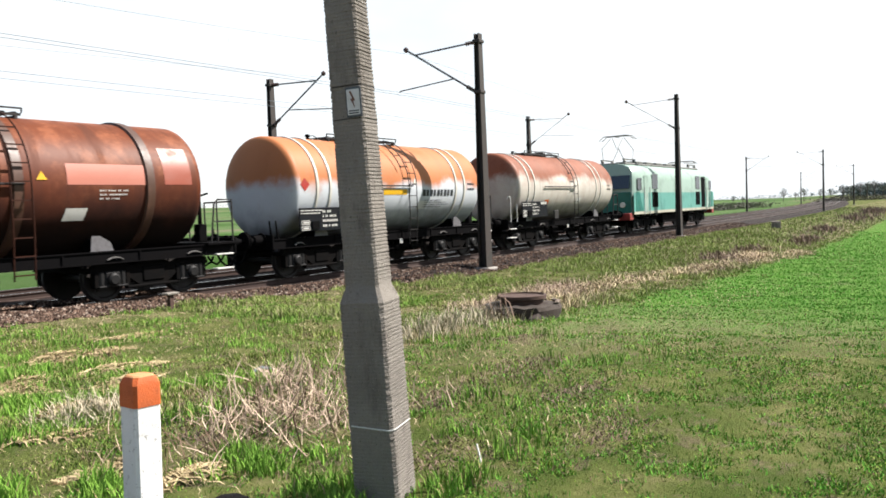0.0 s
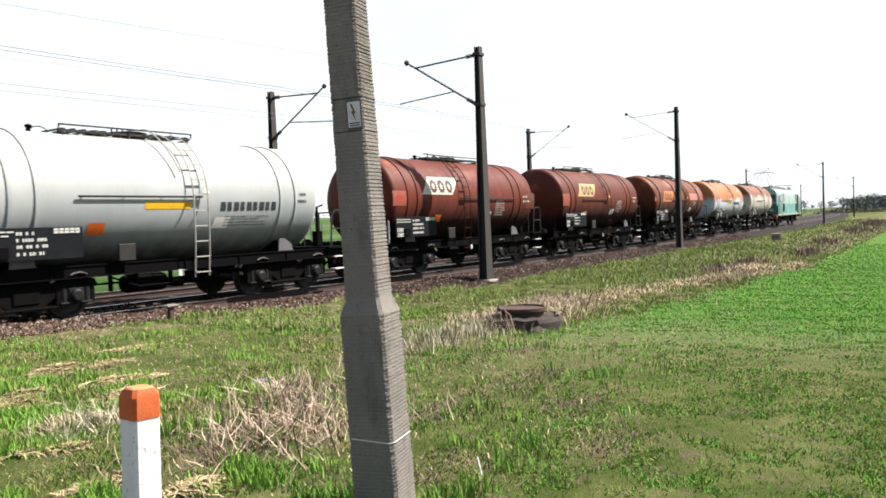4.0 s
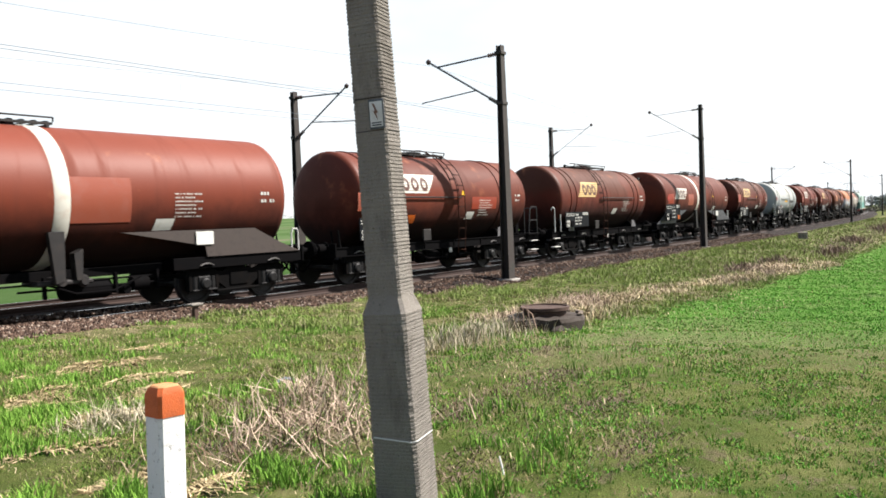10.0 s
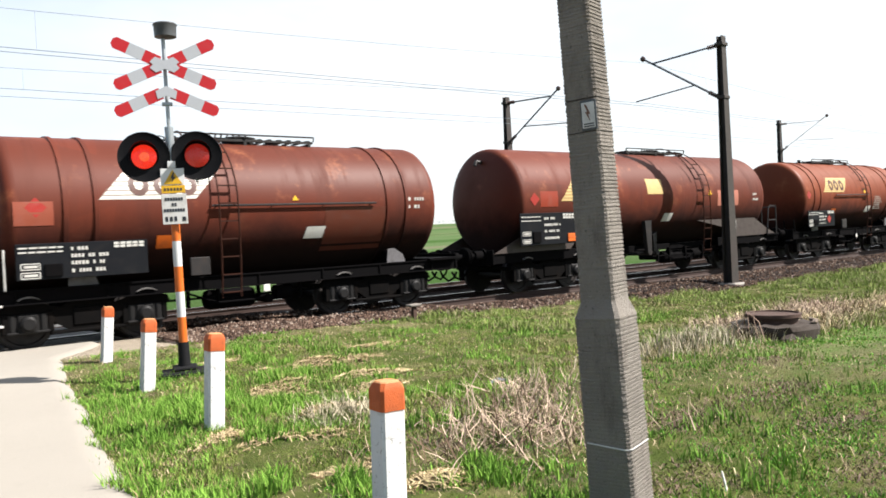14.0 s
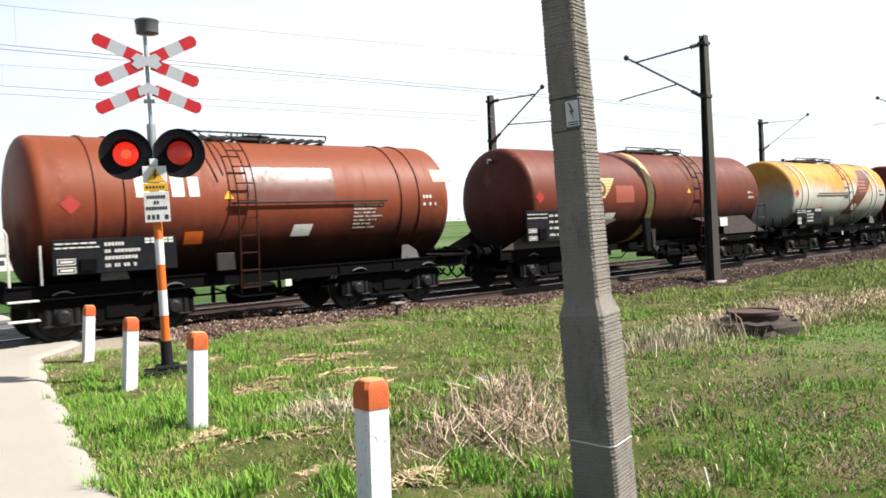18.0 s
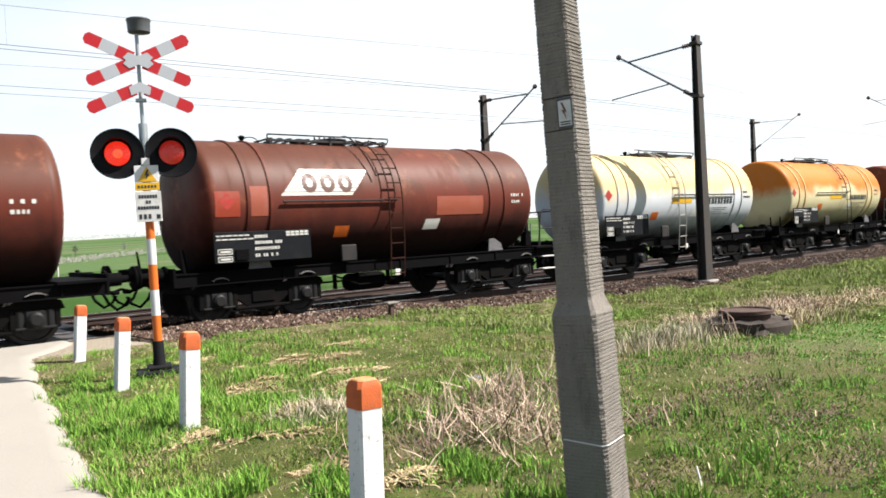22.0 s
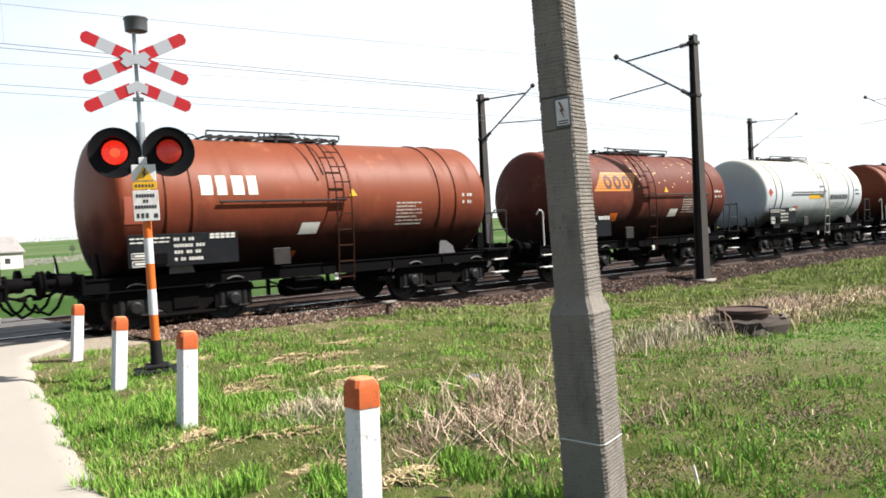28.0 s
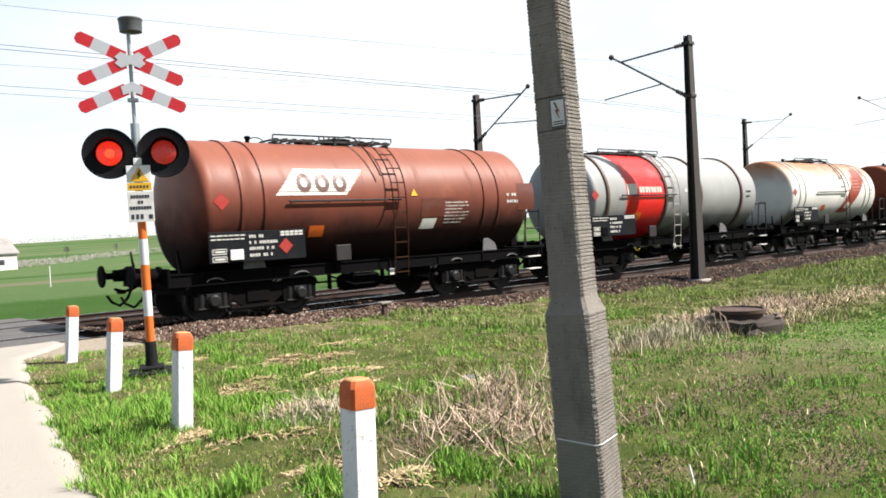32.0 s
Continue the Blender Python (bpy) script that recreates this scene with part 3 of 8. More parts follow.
def scatter_stones(count, seed):
    """Loose ballast stones on the near shoulder, one joined mesh."""
    rng = np.random.default_rng(seed)
    x = 5.0 + 55 * rng.random(count) ** 1.6
    y = NEAR_TOE - 0.35 + (14.6 - NEAR_TOE) * rng.random(count)
    far = rng.random(count) < 0.25
    y = np.where(far, 14.9 + 1.1 * rng.random(count), y)
    z = np.maximum(bed_z(y), ground_z(x, np.minimum(y, 12.0) + bend(x))) + 0.01
    y = y + bend(x)
    size = 0.018 + 0.026 * rng.random(count)
    base = np.array([(1, 0, 0), (-1, 0, 0), (0, 1, 0), (0, -1, 0), (0, 0, 1), (0, 0, -1)], float)
    tri = np.array([(0, 2, 4), (2, 1, 4), (1, 3, 4), (3, 0, 4), (2, 0, 5), (1, 2, 5), (3, 1, 5), (0, 3, 5)])
    co = base[None] * (size[:, None, None] * (0.6 + 0.8 * rng.random((count, 6, 1)))) * np.array([1.0, 1.0, 0.8])
    a = rng.random(count) * 6.28
    c, s = np.cos(a)[:, None], np.sin(a)[:, None]
    cx, cy = co[:, :, 0] * c - co[:, :, 1] * s, co[:, :, 0] * s + co[:, :, 1] * c
    co = np.stack([cx + x[:, None], cy + y[:, None], co[:, :, 2] + z[:, None]], -1).reshape(-1, 3)
    f = (tri[None] + 6 * np.arange(count)[:, None, None]).reshape(-1, 3)
    me = bpy.data.meshes.new("ballast_stones")
    quick_mesh(me, co, f)
    me.polygons.foreach_set("use_smooth", np.zeros(len(f), bool))
    me.materials.append(M["stone"])
    tagged(new("ballast_stones", me), "loose brown and grey ballast stones", "ballast", kind="stuff")


scatter_stones(26000, 4)

# crossing slabs between and beside the rails
M["slab"] = simple("crossing_slab", (0.075, 0.070, 0.066), 0.85, 0.0, (0.03, 0.026, 0.023), 0.6, 2.5, 0.4)
slabs = thing("crossing_deck", "dark worn slabs of the level crossing between the rails", "level crossing", kind="structure")
for yc in (TRACK, SECOND):
    for y0, y1 in ((-1.95, -0.82), (-0.66, 0.66), (0.82, 1.95))[yc == TRACK:]:
        for k in range(5):
            m = Mesh()
            x0 = -2.9 + k * 1.55 + 0.11 * (yc - 15)
            yb = yc + float(bend(x0 + 0.77))
            m.box(x0, x0 + 1.53, yb + y0, yb + y1, RAIL - 0.2, RAIL - 0.012 - 0.008 * ((k * 7) % 3), 0.02)
            part("slab", m, M["slab"], slabs)

# ---- overhead line ----
M["mast"] = simple("mast_dark_rust", (0.030, 0.023, 0.020), 0.75, 0.0, (0.018, 0.022, 0.018), 0.7, 2)
M["steel_arm"] = simple("arm_galvanised", (0.075, 0.08, 0.09), 0.6, 0.2, (0.06, 0.05, 0.045), 0.5, 6)
M["porcelain"] = simple("insulator_brown", (0.05, 0.03, 0.025), 0.3)
# copper wire lightened to blue-grey, glare of the sky put into its colour
M["wire"] = simple("wire_copper_glare", (0.13, 0.16, 0.20), 0.5, 0.3, (0.05, 0.05, 0.05), 0.3, 3)
M["concrete"] = simple("foot_concrete", (0.22, 0.20, 0.18), 0.9, 0.0, (0.16, 0.14, 0.11), 0.6, 5, 0.4)


def line_mast(x, y, top, sgn, slim=1.0):
    """Rolled-steel mast with a tubular bracket over its track. sgn: +1 reaches to +y."""
    g = -0.45
    t = thing("catenary_mast", "dark steel overhead line mast with a tubular bracket arm", "catenary mast", "overhead line masts", pose(x, y, 0))
    m = Mesh()
    rows = []
    for z, w, d in ((g - 0.6, 0.20, 0.15), (g + 0.2, 0.195, 0.145), (top, 0.115, 0.085)):
        w, d = w * slim, d * slim
        f, b = 0.028, 0.03
        sec = [(-w, -d), (w, -d), (w, -d + f), (b, -d + f), (b, d - f), (w, d - f), (w, d), (-w, d), (-w, d - f), (-b, d - f), (-b, -d + f), (-w, -d + f)]
        rows.append([(px, py, z) for px, py in sec])
    m.rings(rows)
    part("mast", m, M["mast"], t, smooth=0)
    m = Mesh()
    m.box(-0.3, 0.3, -0.3, 0.3, g - 0.3, g + 0.10, 0.03)
    part("footing", m, M["concrete"], t)
    e = 3.0 * sgn
    g_ = 1.0 if x < 30 else 0.45
    m = Mesh()
    m.tube([(0, 0.1 * sgn, top - 0.24), (0, 2.4 * sgn, top - 0.34)], 0.03 * g_, 6)
    m.tube([(0, 0.1 * sgn, top - 1.82), (0, 2.75 * sgn, top - 0.14)], 0.034 * g_, 6)
    m.tube([(0, 0.97 * sgn, top - 1.30), (0, e + 0.1 * sgn, top - 1.46)], 0.022 * g_, 6)
    m.tube([(0, 2.4 * sgn, top - 0.34), (0, 2.75 * sgn, top - 0.14)], 0.02, 6)
    part("bracket", m, M["steel_arm"], t)
    for p0, p1 in (((0, 0.12 * sgn, top - 0.24), (0, 0.5 * sgn, top - 0.26)), ((0, 0.15 * sgn, top - 1.79), (0, 0.5 * sgn, top - 1.57))):
        m = Mesh()
        a, b = Vector(p0), Vector(p1)
        for k in range(5):
            c = a.lerp(b, k / 5)
            m.tube([c, a.lerp(b, (k + 0.5) / 5)], 0.075, 10, True, 0.04)
        part("insulator", m, M["porcelain"], t)
    m = Mesh()
    m.lathe([(-0.09, 0.03), (-0.03, 0.09), (0.03, 0.09), (0.09, 0.03)], 10, (0, 2.78 * sgn, top - 0.12), "z")
    part("wire_clamp", m, M["porcelain"], t)
    for z in (top - 0.24, top - 1.82):
        m = Mesh()
        m.box(-0.16 * slim, 0.16 * slim, -0.13, 0.13, z - 0.05, z + 0.05, 0.01)
        part("bracket_plate", m, M["mast"], t)
    return t


MASTS = [(21.8, 12.4, 7.04, 1), (42.7, 12.15, 7.26, 1), (102.3, 12.06, 6.9, 1), (160.0, 13.9, 6.9, 1), (-40.0, 14.4, 7.0, 1),
         (22.7, 22.4, 6.93, -1), (45.5, 22.4, 7.27, -1), (110.3, 22.3, 7.0, -1), (196.0, 27.8, 7.0, -1), (-40.0, 24.4, 7.0, -1)]
for x, y, top, sgn in MASTS:
    line_mast(x, y, top, sgn, 1.0 if x < 60 else 0.8)

# track, height of the carrier at a mast, heights of the two contact wires, where the masts stand
for yc, top, low, xs in ((TRACK, 6.76, (5.44, 5.37), [-40.0, 21.8, 102.3, 160.0, 225.0]), (SECOND, 6.55, (5.46, 5.29), [-40.0, 22.7, 110.3, 196.0])):
    lines = thing("overhead_wire", "thin contact wire and carrier cable with droppers", "overhead wire", "overhead wires")
    carrier, contact, drops = Mesh(), Mesh(), Mesh()
    cp, wp = [], []
    for a, b in zip(xs, xs[1:]):
        span = b - a
        sag = 0.95 * (span / 62.0) ** 1.2
        for k in range(24):
            u = k / 24
            x = a + span * u
            y = yc + float(bend(x))
            cp.append((x, y, top - 4 * sag * u * (1 - u)))
            wp.append((x, y, low[0] - 4 * 0.22 * sag * u * (1 - u)))
            if k % 4 == 1:
                drops.tube([cp[-1], wp[-1]], 0.0018, 4)
    carrier.tube(cp, 0.0040, 5)
    contact.tube(wp, 0.0065, 5)
    contact.tube([(x, y + 0.04, z - low[0] + low[1]) for x, y, z in wp], 0.0058, 5)
    part("carrier_cable", carrier, M["wire"], lines)
    part("contact_wire", contact, M["wire"], lines)
    tagged(part("dropper_wire", drops, M["wire"], lines), kind="stuff")

# ---- things at the crossing ----
cn = Nodes("pole_concrete", 0.95, 0.0, 0.1)
cc = cn.mix(cn.noise(2.2, 7, 0.65), (0.108, 0.096, 0.085), (0.235, 0.212, 0.186))
cc = cn.mix(cn.math("MULTIPLY", cn.step(cn.noise(7, 6, 0.7, cn.stretch(1, 1, 0.3)), 0.48, 0.72), 0.75), cc, (0.078, 0.066, 0.056))
cc = cn.mix(cn.math("MULTIPLY", cn.step(cn.noise(60, 4, 0.7), 0.60, 0.70), 0.75), cc, (0.040, 0.036, 0.031))
cc = cn.mix(cn.math("MULTIPLY", cn.step(cn.noise(110, 3, 0.7), 0.60, 0.70), 0.7), cc, (0.29, 0.265, 0.235))
cn.colour(cc)
cn.bump(cn.math("ADD", cn.noise(60, 5, 0.75), cn.math("MULTIPLY", cn.noise(14, 4), 0.8)), 0.9, 0.014)
M["pole"] = cn.m
M["plate"] = simple("plate_white_enamel", (0.46, 0.45, 0.43), 0.45, 0.0, (0.2, 0.18, 0.15), 0.5, 10)
M["bell"] = simple("bell_grey", (0.06, 0.065, 0.07), 0.5, 0.1)
M["rust_brown"] = simple("rust_brown_ink", (0.12, 0.055, 0.035), 0.7)
M["black_paint"] = simple("black_rubber", (0.008, 0.008, 0.009), 0.75, 0.0, (0.025, 0.022, 0.020), 0.5, 6, 0.15, 0.1)
M["orange_paint"] = simple("post_orange_red", (0.36, 0.072, 0.013), 0.75, 0.0, (0.17, 0.055, 0.025), 0.5, 8, 0.3)
whn = Nodes("post_whitewash", 0.85)
wc = whn.mix(whn.math("MULTIPLY", whn.step(whn.noise(9, 7, 0.75), 0.55, 0.72), 0.7), (0.46, 0.46, 0.455), (0.27, 0.255, 0.235))
wc = whn.mix(whn.math("MULTIPLY", whn.step(whn.noise(30, 6, 0.78), 0.58, 0.65), 0.8), wc, (0.13, 0.12, 0.11))
whn.colour(wc)
whn.bump(whn.noise(35, 5, 0.7), 0.35, 0.008)
M["whitewash"] = whn.m


def ribbed_shaft(levels, step=0.0195, rib=0.0042, seed=1):
    """Cast shaft with uneven horizontal board marks; levels: (z, half width)."""
    rng = random.Random(seed)
    m = Mesh()
    rows = []
    for (z0, w0), (z1, w1) in zip(levels, levels[1:]):
        n = max(2, int((z1 - z0) / step))
        for k in range(n):
            deep = rib * rng.uniform(0.35, 1.25)
            edge = rng.uniform(0.50, 0.64)
            chip = rng.uniform(0.0, 0.006) if rng.random() < 0.3 else 0.0
            for u, d in ((0.05, 0.0), (edge, 0.0), (edge + 0.07, -deep), (0.98, -deep)):
                z = z0 + (z1 - z0) * (k + u) / n
                s = w0 + (w1 - w0) * (k + u) / n
                w, f = s + d, s + d * 0.55      # the sides beside the mould's joint are smoother
                c = s * 0.13 + chip
                rows.append([(w, -w + c, z), (w, w - c, z), (w - c, f, z), (-f + c, f, z), (-f, f - c, z), (-f, -f + c, z), (-f + c, -w, z), (w - c, -w, z)])
    m.rings(rows)
    return m


# concrete pole in a stout socket
pz = float(ground_z(3.29, 2.61))
pole = thing("concrete_pole", "grey ribbed concrete pole in a stout socket, leaning slightly", "pole", "", pose(3.326, 2.564, pz, 0, 0, 13) @ pose(0, 0, 0, -2.0, -1.05, 0))
part("socket", ribbed_shaft([(-0.4, 0.132), (1.06, 0.126)]), M["pole"], pole, "thick lower socket", smooth=20)
m = Mesh()
rows = []
for z, w in ((1.06, 0.126), (1.07, 0.127), (1.15, 0.098), (1.18, 0.096)):
    c = w * 0.16
    rows.append([(w, -w + c, z), (w, w - c, z), (w - c, w, z), (-w + c, w, z), (-w, w - c, z), (-w, -w + c, z), (-w + c, -w, z), (w - c, -w, z)])
m.rings(rows)
part("shoulder", m, M["pole"], pole, smooth=20)
part("shaft", ribbed_shaft([(1.17, 0.0975), (7.2, 0.062)]), M["pole"], pole, smooth=20)
m = Mesh()
m.box(-0.0985, -0.0900, -0.090, -0.002, 2.035, 2.190, 0.003)
pl = part("warning_plate", m, M["bell"], pole, "small cream plate with a flash in a dark frame")
m = Mesh()
m.box(-0.101, -0.0985, -0.082, -0.010, 2.047, 2.178, 0.001)
part("plate_face", m, M["plate"], pl)
m = Mesh()
m.prism([(-0.037, 2.168), (-0.058, 2.118), (-0.046, 2.118), (-0.055, 2.078), (-0.030, 2.130), (-0.042, 2.130), (-0.026, 2.168)], -0.1030, -0.101, "x")
part("flash", m, M["rust_brown"], pl)
for z in (2.068, 2.056):
    m = Mesh()
    m.box(-0.1025, -0.101, -0.074, -0.018, z - 0.003, z + 0.003)
    part("lettering_bar", m, M["letter_dark"], pl)
for z, w in ((2.030, 0.0930), (2.200, 0.0920)):
    m = Mesh()
    m.tube([(w, w * 0.8, z), (w * 0.8, w, z), (-w * 0.8, w, z), (-w, w * 0.8, z), (-w, -w * 0.8, z), (-w * 0.8, -w, z), (w * 0.8, -w, z), (w, -w * 0.8, z), (w, w * 0.8, z)], 0.0025, 5)
    part("strap", m, M["grey_steel"], pole)
m = Mesh()
w, z = 0.131, 0.40
m.tube([(w, w * 0.8, z), (w * 0.8, w, z), (-w * 0.8, w, z), (-w, w * 0.8, z + 0.02), (-w, -w * 0.8, z), (-w * 0.8, -w, z), (w * 0.8, -w, z), (w, -w * 0.8, z), (w, w * 0.8, z)], 0.004, 5)
part("wire_loop", m, M["white_steel"], pole, "pale wire tied round the socket")

# guard posts beside the lane
post_m = Mesh()
w = 0.070
rows = []
for z, k in ((-0.3, 1.0), (0.655, 1.0)):
    c = 0.015
    rows.append([(w, -w + c, z), (w, w - c, z), (w - c, w, z), (-w + c, w, z), (-w, w - c, z), (-w, -w + c, z), (-w + c, -w, z), (w - c, -w, z)])
post_m.rings(rows)
post_data = post_m.data("post_body", M["whitewash"], 20)
cap_m = Mesh()
rows = []
for z, ww, c in ((0.655, 0.0735, 0.016), (0.760, 0.0725, 0.016), (0.785, 0.064, 0.018), (0.80, 0.054, 0.02)):
    rows.append([(ww, -ww + c, z), (ww, ww - c, z), (ww - c, ww, z), (-ww + c, ww, z), (-ww, ww - c, z), (-ww, -ww + c, z), (-ww + c, -ww, z), (ww - c, -ww, z)])
cap_m.rings(rows)
cap_data = cap_m.data("post_cap", M["orange_paint"], 25)
M["bleached"] = simple("post_bleached", (0.40, 0.20, 0.085), 0.85, 0.0, (0.36, 0.09, 0.02), 0.6, 14, 0.3)
worn_m = Mesh()
worn_m.rings([[(ww * sx - c * sx * a, ww * sy - c * sy * (1 - a), z) for sx, sy, a in ((1, -1, 0), (1, 1, 0), (1, 1, 1), (-1, 1, 1), (-1, 1, 0), (-1, -1, 0), (-1, -1, 1), (1, -1, 1))] for z, ww, c in ((0.797, 0.058, 0.02), (0.8035, 0.050, 0.02))])
worn_data = worn_m.data("worn_top", M["bleached"], 25)
for x, y, top, rx, ry in ((2.33, 3.28, 0.808, 0, 1.5), (2.75, 6.37, 0.80, 0, 3.3), (3.04, 8.78, 0.77, 0, 4.4), (3.42, 11.45, 0.765, 0, 4.6)):
    t = thing("guard_post", "white-washed concrete guard post with an orange-red top", "bollard", "guard posts beside the lane", pose(x, y, top - 0.80, rx, ry, 0) @ pose(0, 0, 0, 0, 0, -5))
    part("shaft", post_data, None, t)
    cap = part("cap", cap_data, None, t, "orange-red painted top")
    part("worn_top", worn_data, None, cap, "paint bleached pale on the very top")

# ---- crossing signal ----
M["sig_red"] = simple("cross_red", (0.38, 0.014, 0.018), 0.4, 0.0, (0.3, 0.04, 0.04), 0.3, 6)
M["tube_white"] = simple("tube_white", (0.50, 0.50, 0.50), 0.45, 0.0, (0.3, 0.29, 0.28), 0.3, 6)
M["sig_white"] = simple("cross_white", (0.34, 0.35, 0.37), 0.5, 0.0, (0.27, 0.27, 0.28), 0.3, 6)
M["sig_black"] = simple("lamp_board_black", (0.005, 0.005, 0.006), 0.6, 0.0, (0.012, 0.012, 0.012), 0.4, 6, 0.1, 0.06)
M["galv"] = simple("galvanised_tube", (0.30, 0.32, 0.33), 0.45, 0.6, (0.2, 0.2, 0.2), 0.3, 8)
M["sig_orange"] = simple("signal_orange", (0.46, 0.10, 0.012), 0.5, 0.0, (0.3, 0.1, 0.03), 0.3, 8)


def lens(name, strength, glow):
    n = Nodes(name, 0.2)
    ring = n.voronoi(60)
    n.colour((0.09, 0.004, 0.004))
    n.put(n.b.inputs["Emission Color"], n.mix(n.step(ring, 0.05, 0.7), glow, tuple(v * 0.75 for v in glow)))
    n.b.inputs["Emission Strength"].default_value = strength
    n.bump(ring, 0.5, 0.01)
    return n.m


M["lens_lit"] = lens("red_lens_lit", 0.36, (1.0, 0.032, 0.012))
M["lens_core"] = lens("lamp_core", 0.40, (1.0, 0.13, 0.04))
M["lens_dim"] = lens("red_lens_dim", 0.10, (1.0, 0.05, 0.03))
gz = 0.02
face = math.degrees(math.atan2(9.14, 3.56)) - 90.0
sig = thing("crossing_signal", "level crossing signal with two red lamps and saltire boards", "crossing signal", "", pose(3.615, 9.12, gz, 0, 0, face) @ pose(0, 0, 0, 0, -0.6, 0))
# signal space: x to the right of who faces it, -y towards him
m = Mesh()
m.box(-0.27, 0.27, -0.2, 0.2, 0.0, 0.07, 0.03)
m.box(-0.14, 0.14, -0.14, 0.14, 0.07, 0.12, 0.03)
part("foot", m, M["black_paint"], sig, "black rubber foot")
m = Mesh()
m.lathe([(0.10, 0.075), (0.14, 0.07), (0.40, 0.062)], 18, (0, 0, 0), "z")
part("sleeve", m, M["black_paint"], sig)
z = 0.40
for k in range(6):
    z1 = z + (0.30 if k < 5 else 0.6)
    m = Mesh()
    m.cyl((0, 0, z), (0, 0, z1), 0.050, 18)
    part("tube_section", m, M["sig_orange"] if k % 2 == 0 else M["tube_white"], sig, "orange or white painted section")
    z = z1
m = Mesh()
m.cyl((0, 0, z), (0, 0, 2.95), 0.05, 14)
m.cyl((0, 0, 2.95), (0, 0, 3.99), 0.022, 10)
m.box(-0.06, 0.06, -0.03, 0.03, 3.2, 3.24, 0.005)
part("upper_tube", m, M["galv"], sig)
m = Mesh()
m.lathe([(0.0, 0.02), (0.01, 0.125), (0.13, 0.13), (0.15, 0.14), (0.165, 0.13), (0.17, 0.02)], 20, (0.03, 0, 4.0), "z")
part("bell", m, M["bell"], sig, "dark grey round bell housing")


def arm(name, p0, p1, parent, off, n=5):
    """Board from p0 to p1 in bands of red and white, pointed at the outer end."""
    a, b = Vector((p0[0], 0, p0[1])), Vector((p1[0], 0, p1[1]))
    d = b - a
    u = d.normalized()
    v = Vector((-u.z, 0, u.x)) * 0.068
    for k in range(n):
        s0, s1 = a + d * (k / n), a + d * ((k + 1) / n)
        pts = [s0 - v, s1 - v, s1 + v, s0 + v]
        if k == n - 1:
            pts = [s0 - v, s1 - v - u * 0.035, s1 - v * 0.45, s1 + v * 0.45, s1 + v - u * 0.035, s0 + v]
        mm = Mesh()
        mm.prism([(p.x, p.z) for p in pts], off - 0.012, off + 0.004)
        part(name, mm, M["sig_red"] if (n - 1 - k) % 2 == 0 else M["sig_white"], parent)


for sx in (-1, 1):
    for p1z in (3.935, 3.42):
        arm("saltire_band", (0.06 * sx, 3.67 + (0.03 if p1z > 3.67 else -0.03)), (0.56 * sx, p1z), sig, -0.07, 3)
    arm("chevron_band", (0.06 * sx, 3.335), (0.57 * sx, 3.108), sig, -0.07, 3)
m = Mesh()
m.prism([(-0.165, 3.70), (-0.10, 3.76), (0, 3.715), (0.10, 3.76), (0.165, 3.70), (0.13, 3.67), (0.165, 3.63), (0.10, 3.575), (0, 3.62), (-0.10, 3.575), (-0.165, 3.63), (-0.13, 3.67)], -0.088, -0.07)
part("saltire_centre", m, M["sig_white"], sig)
m = Mesh()
m.prism([(-0.10, 3.265), (0, 3.305), (0.10, 3.265), (0.12, 3.36), (0, 3.42), (-0.12, 3.36)], -0.087, -0.071)
part("chevron_centre", m, M["sig_white"], sig)
for sx, lit in ((-1, True), (1, False)):
    cx, cz = 0.295 * sx, 2.60
    m = Mesh()
    m.lathe([(-0.03, 0.10), (-0.03, 0.27), (-0.055, 0.292), (-0.075, 0.285), (-0.065, 0.26), (-0.06, 0.16)], 40, (cx, 0, cz), "y", True)
    lb = part("lamp_board", m, M["sig_black"], sig, "round black backing board")
    m = Mesh()
    rows = []
    for k in range(15):
        a = radians(-20 + 220 * k / 14)
        rows.append([(cx + 0.165 * math.cos(a), y, cz + 0.165 * math.sin(a)) for y in (-0.06, -0.06 - 0.22 * max(0.15, math.sin(a)))])
    m.rings(rows, False, False)
    part("hood", m, M["sig_black"], lb)
    m = Mesh()
    m.lathe([(-0.055, 0.14), (-0.09, 0.138), (-0.115, 0.10), (-0.125, 0.01)], 28, (cx, 0, cz), "y")
    if lit:
        g = Mesh()
        g.lathe([(-0.121, 0.055), (-0.131, 0.035), (-0.134, 0.005)], 20, (cx + 0.005, 0, cz - 0.005), "y")
        part("lamp_glow", g, M["lens_core"], lb, "bright orange heart of the lamp")
    part("red_lens", m, M["lens_lit"] if lit else M["lens_dim"], lb, "glowing red lens" if lit else "dim red lens")
    m = Mesh()
    m.cyl((0, 0.0, cz), (cx, 0.02, cz), 0.03, 8)
    m.box(cx - 0.12, cx + 0.12, -0.03, 0.12, cz - 0.14, cz + 0.14, 0.03)
    part("lamp_housing", m, M["sig_black"], lb)


def board(name, x0, x1, z0, z1, mat, label, y=-0.072):
    mm = Mesh()
    mm.box(x0, x1, y - 0.01, y, z0, z1, 0.004)
    return part(name, mm, mat, sig, label)


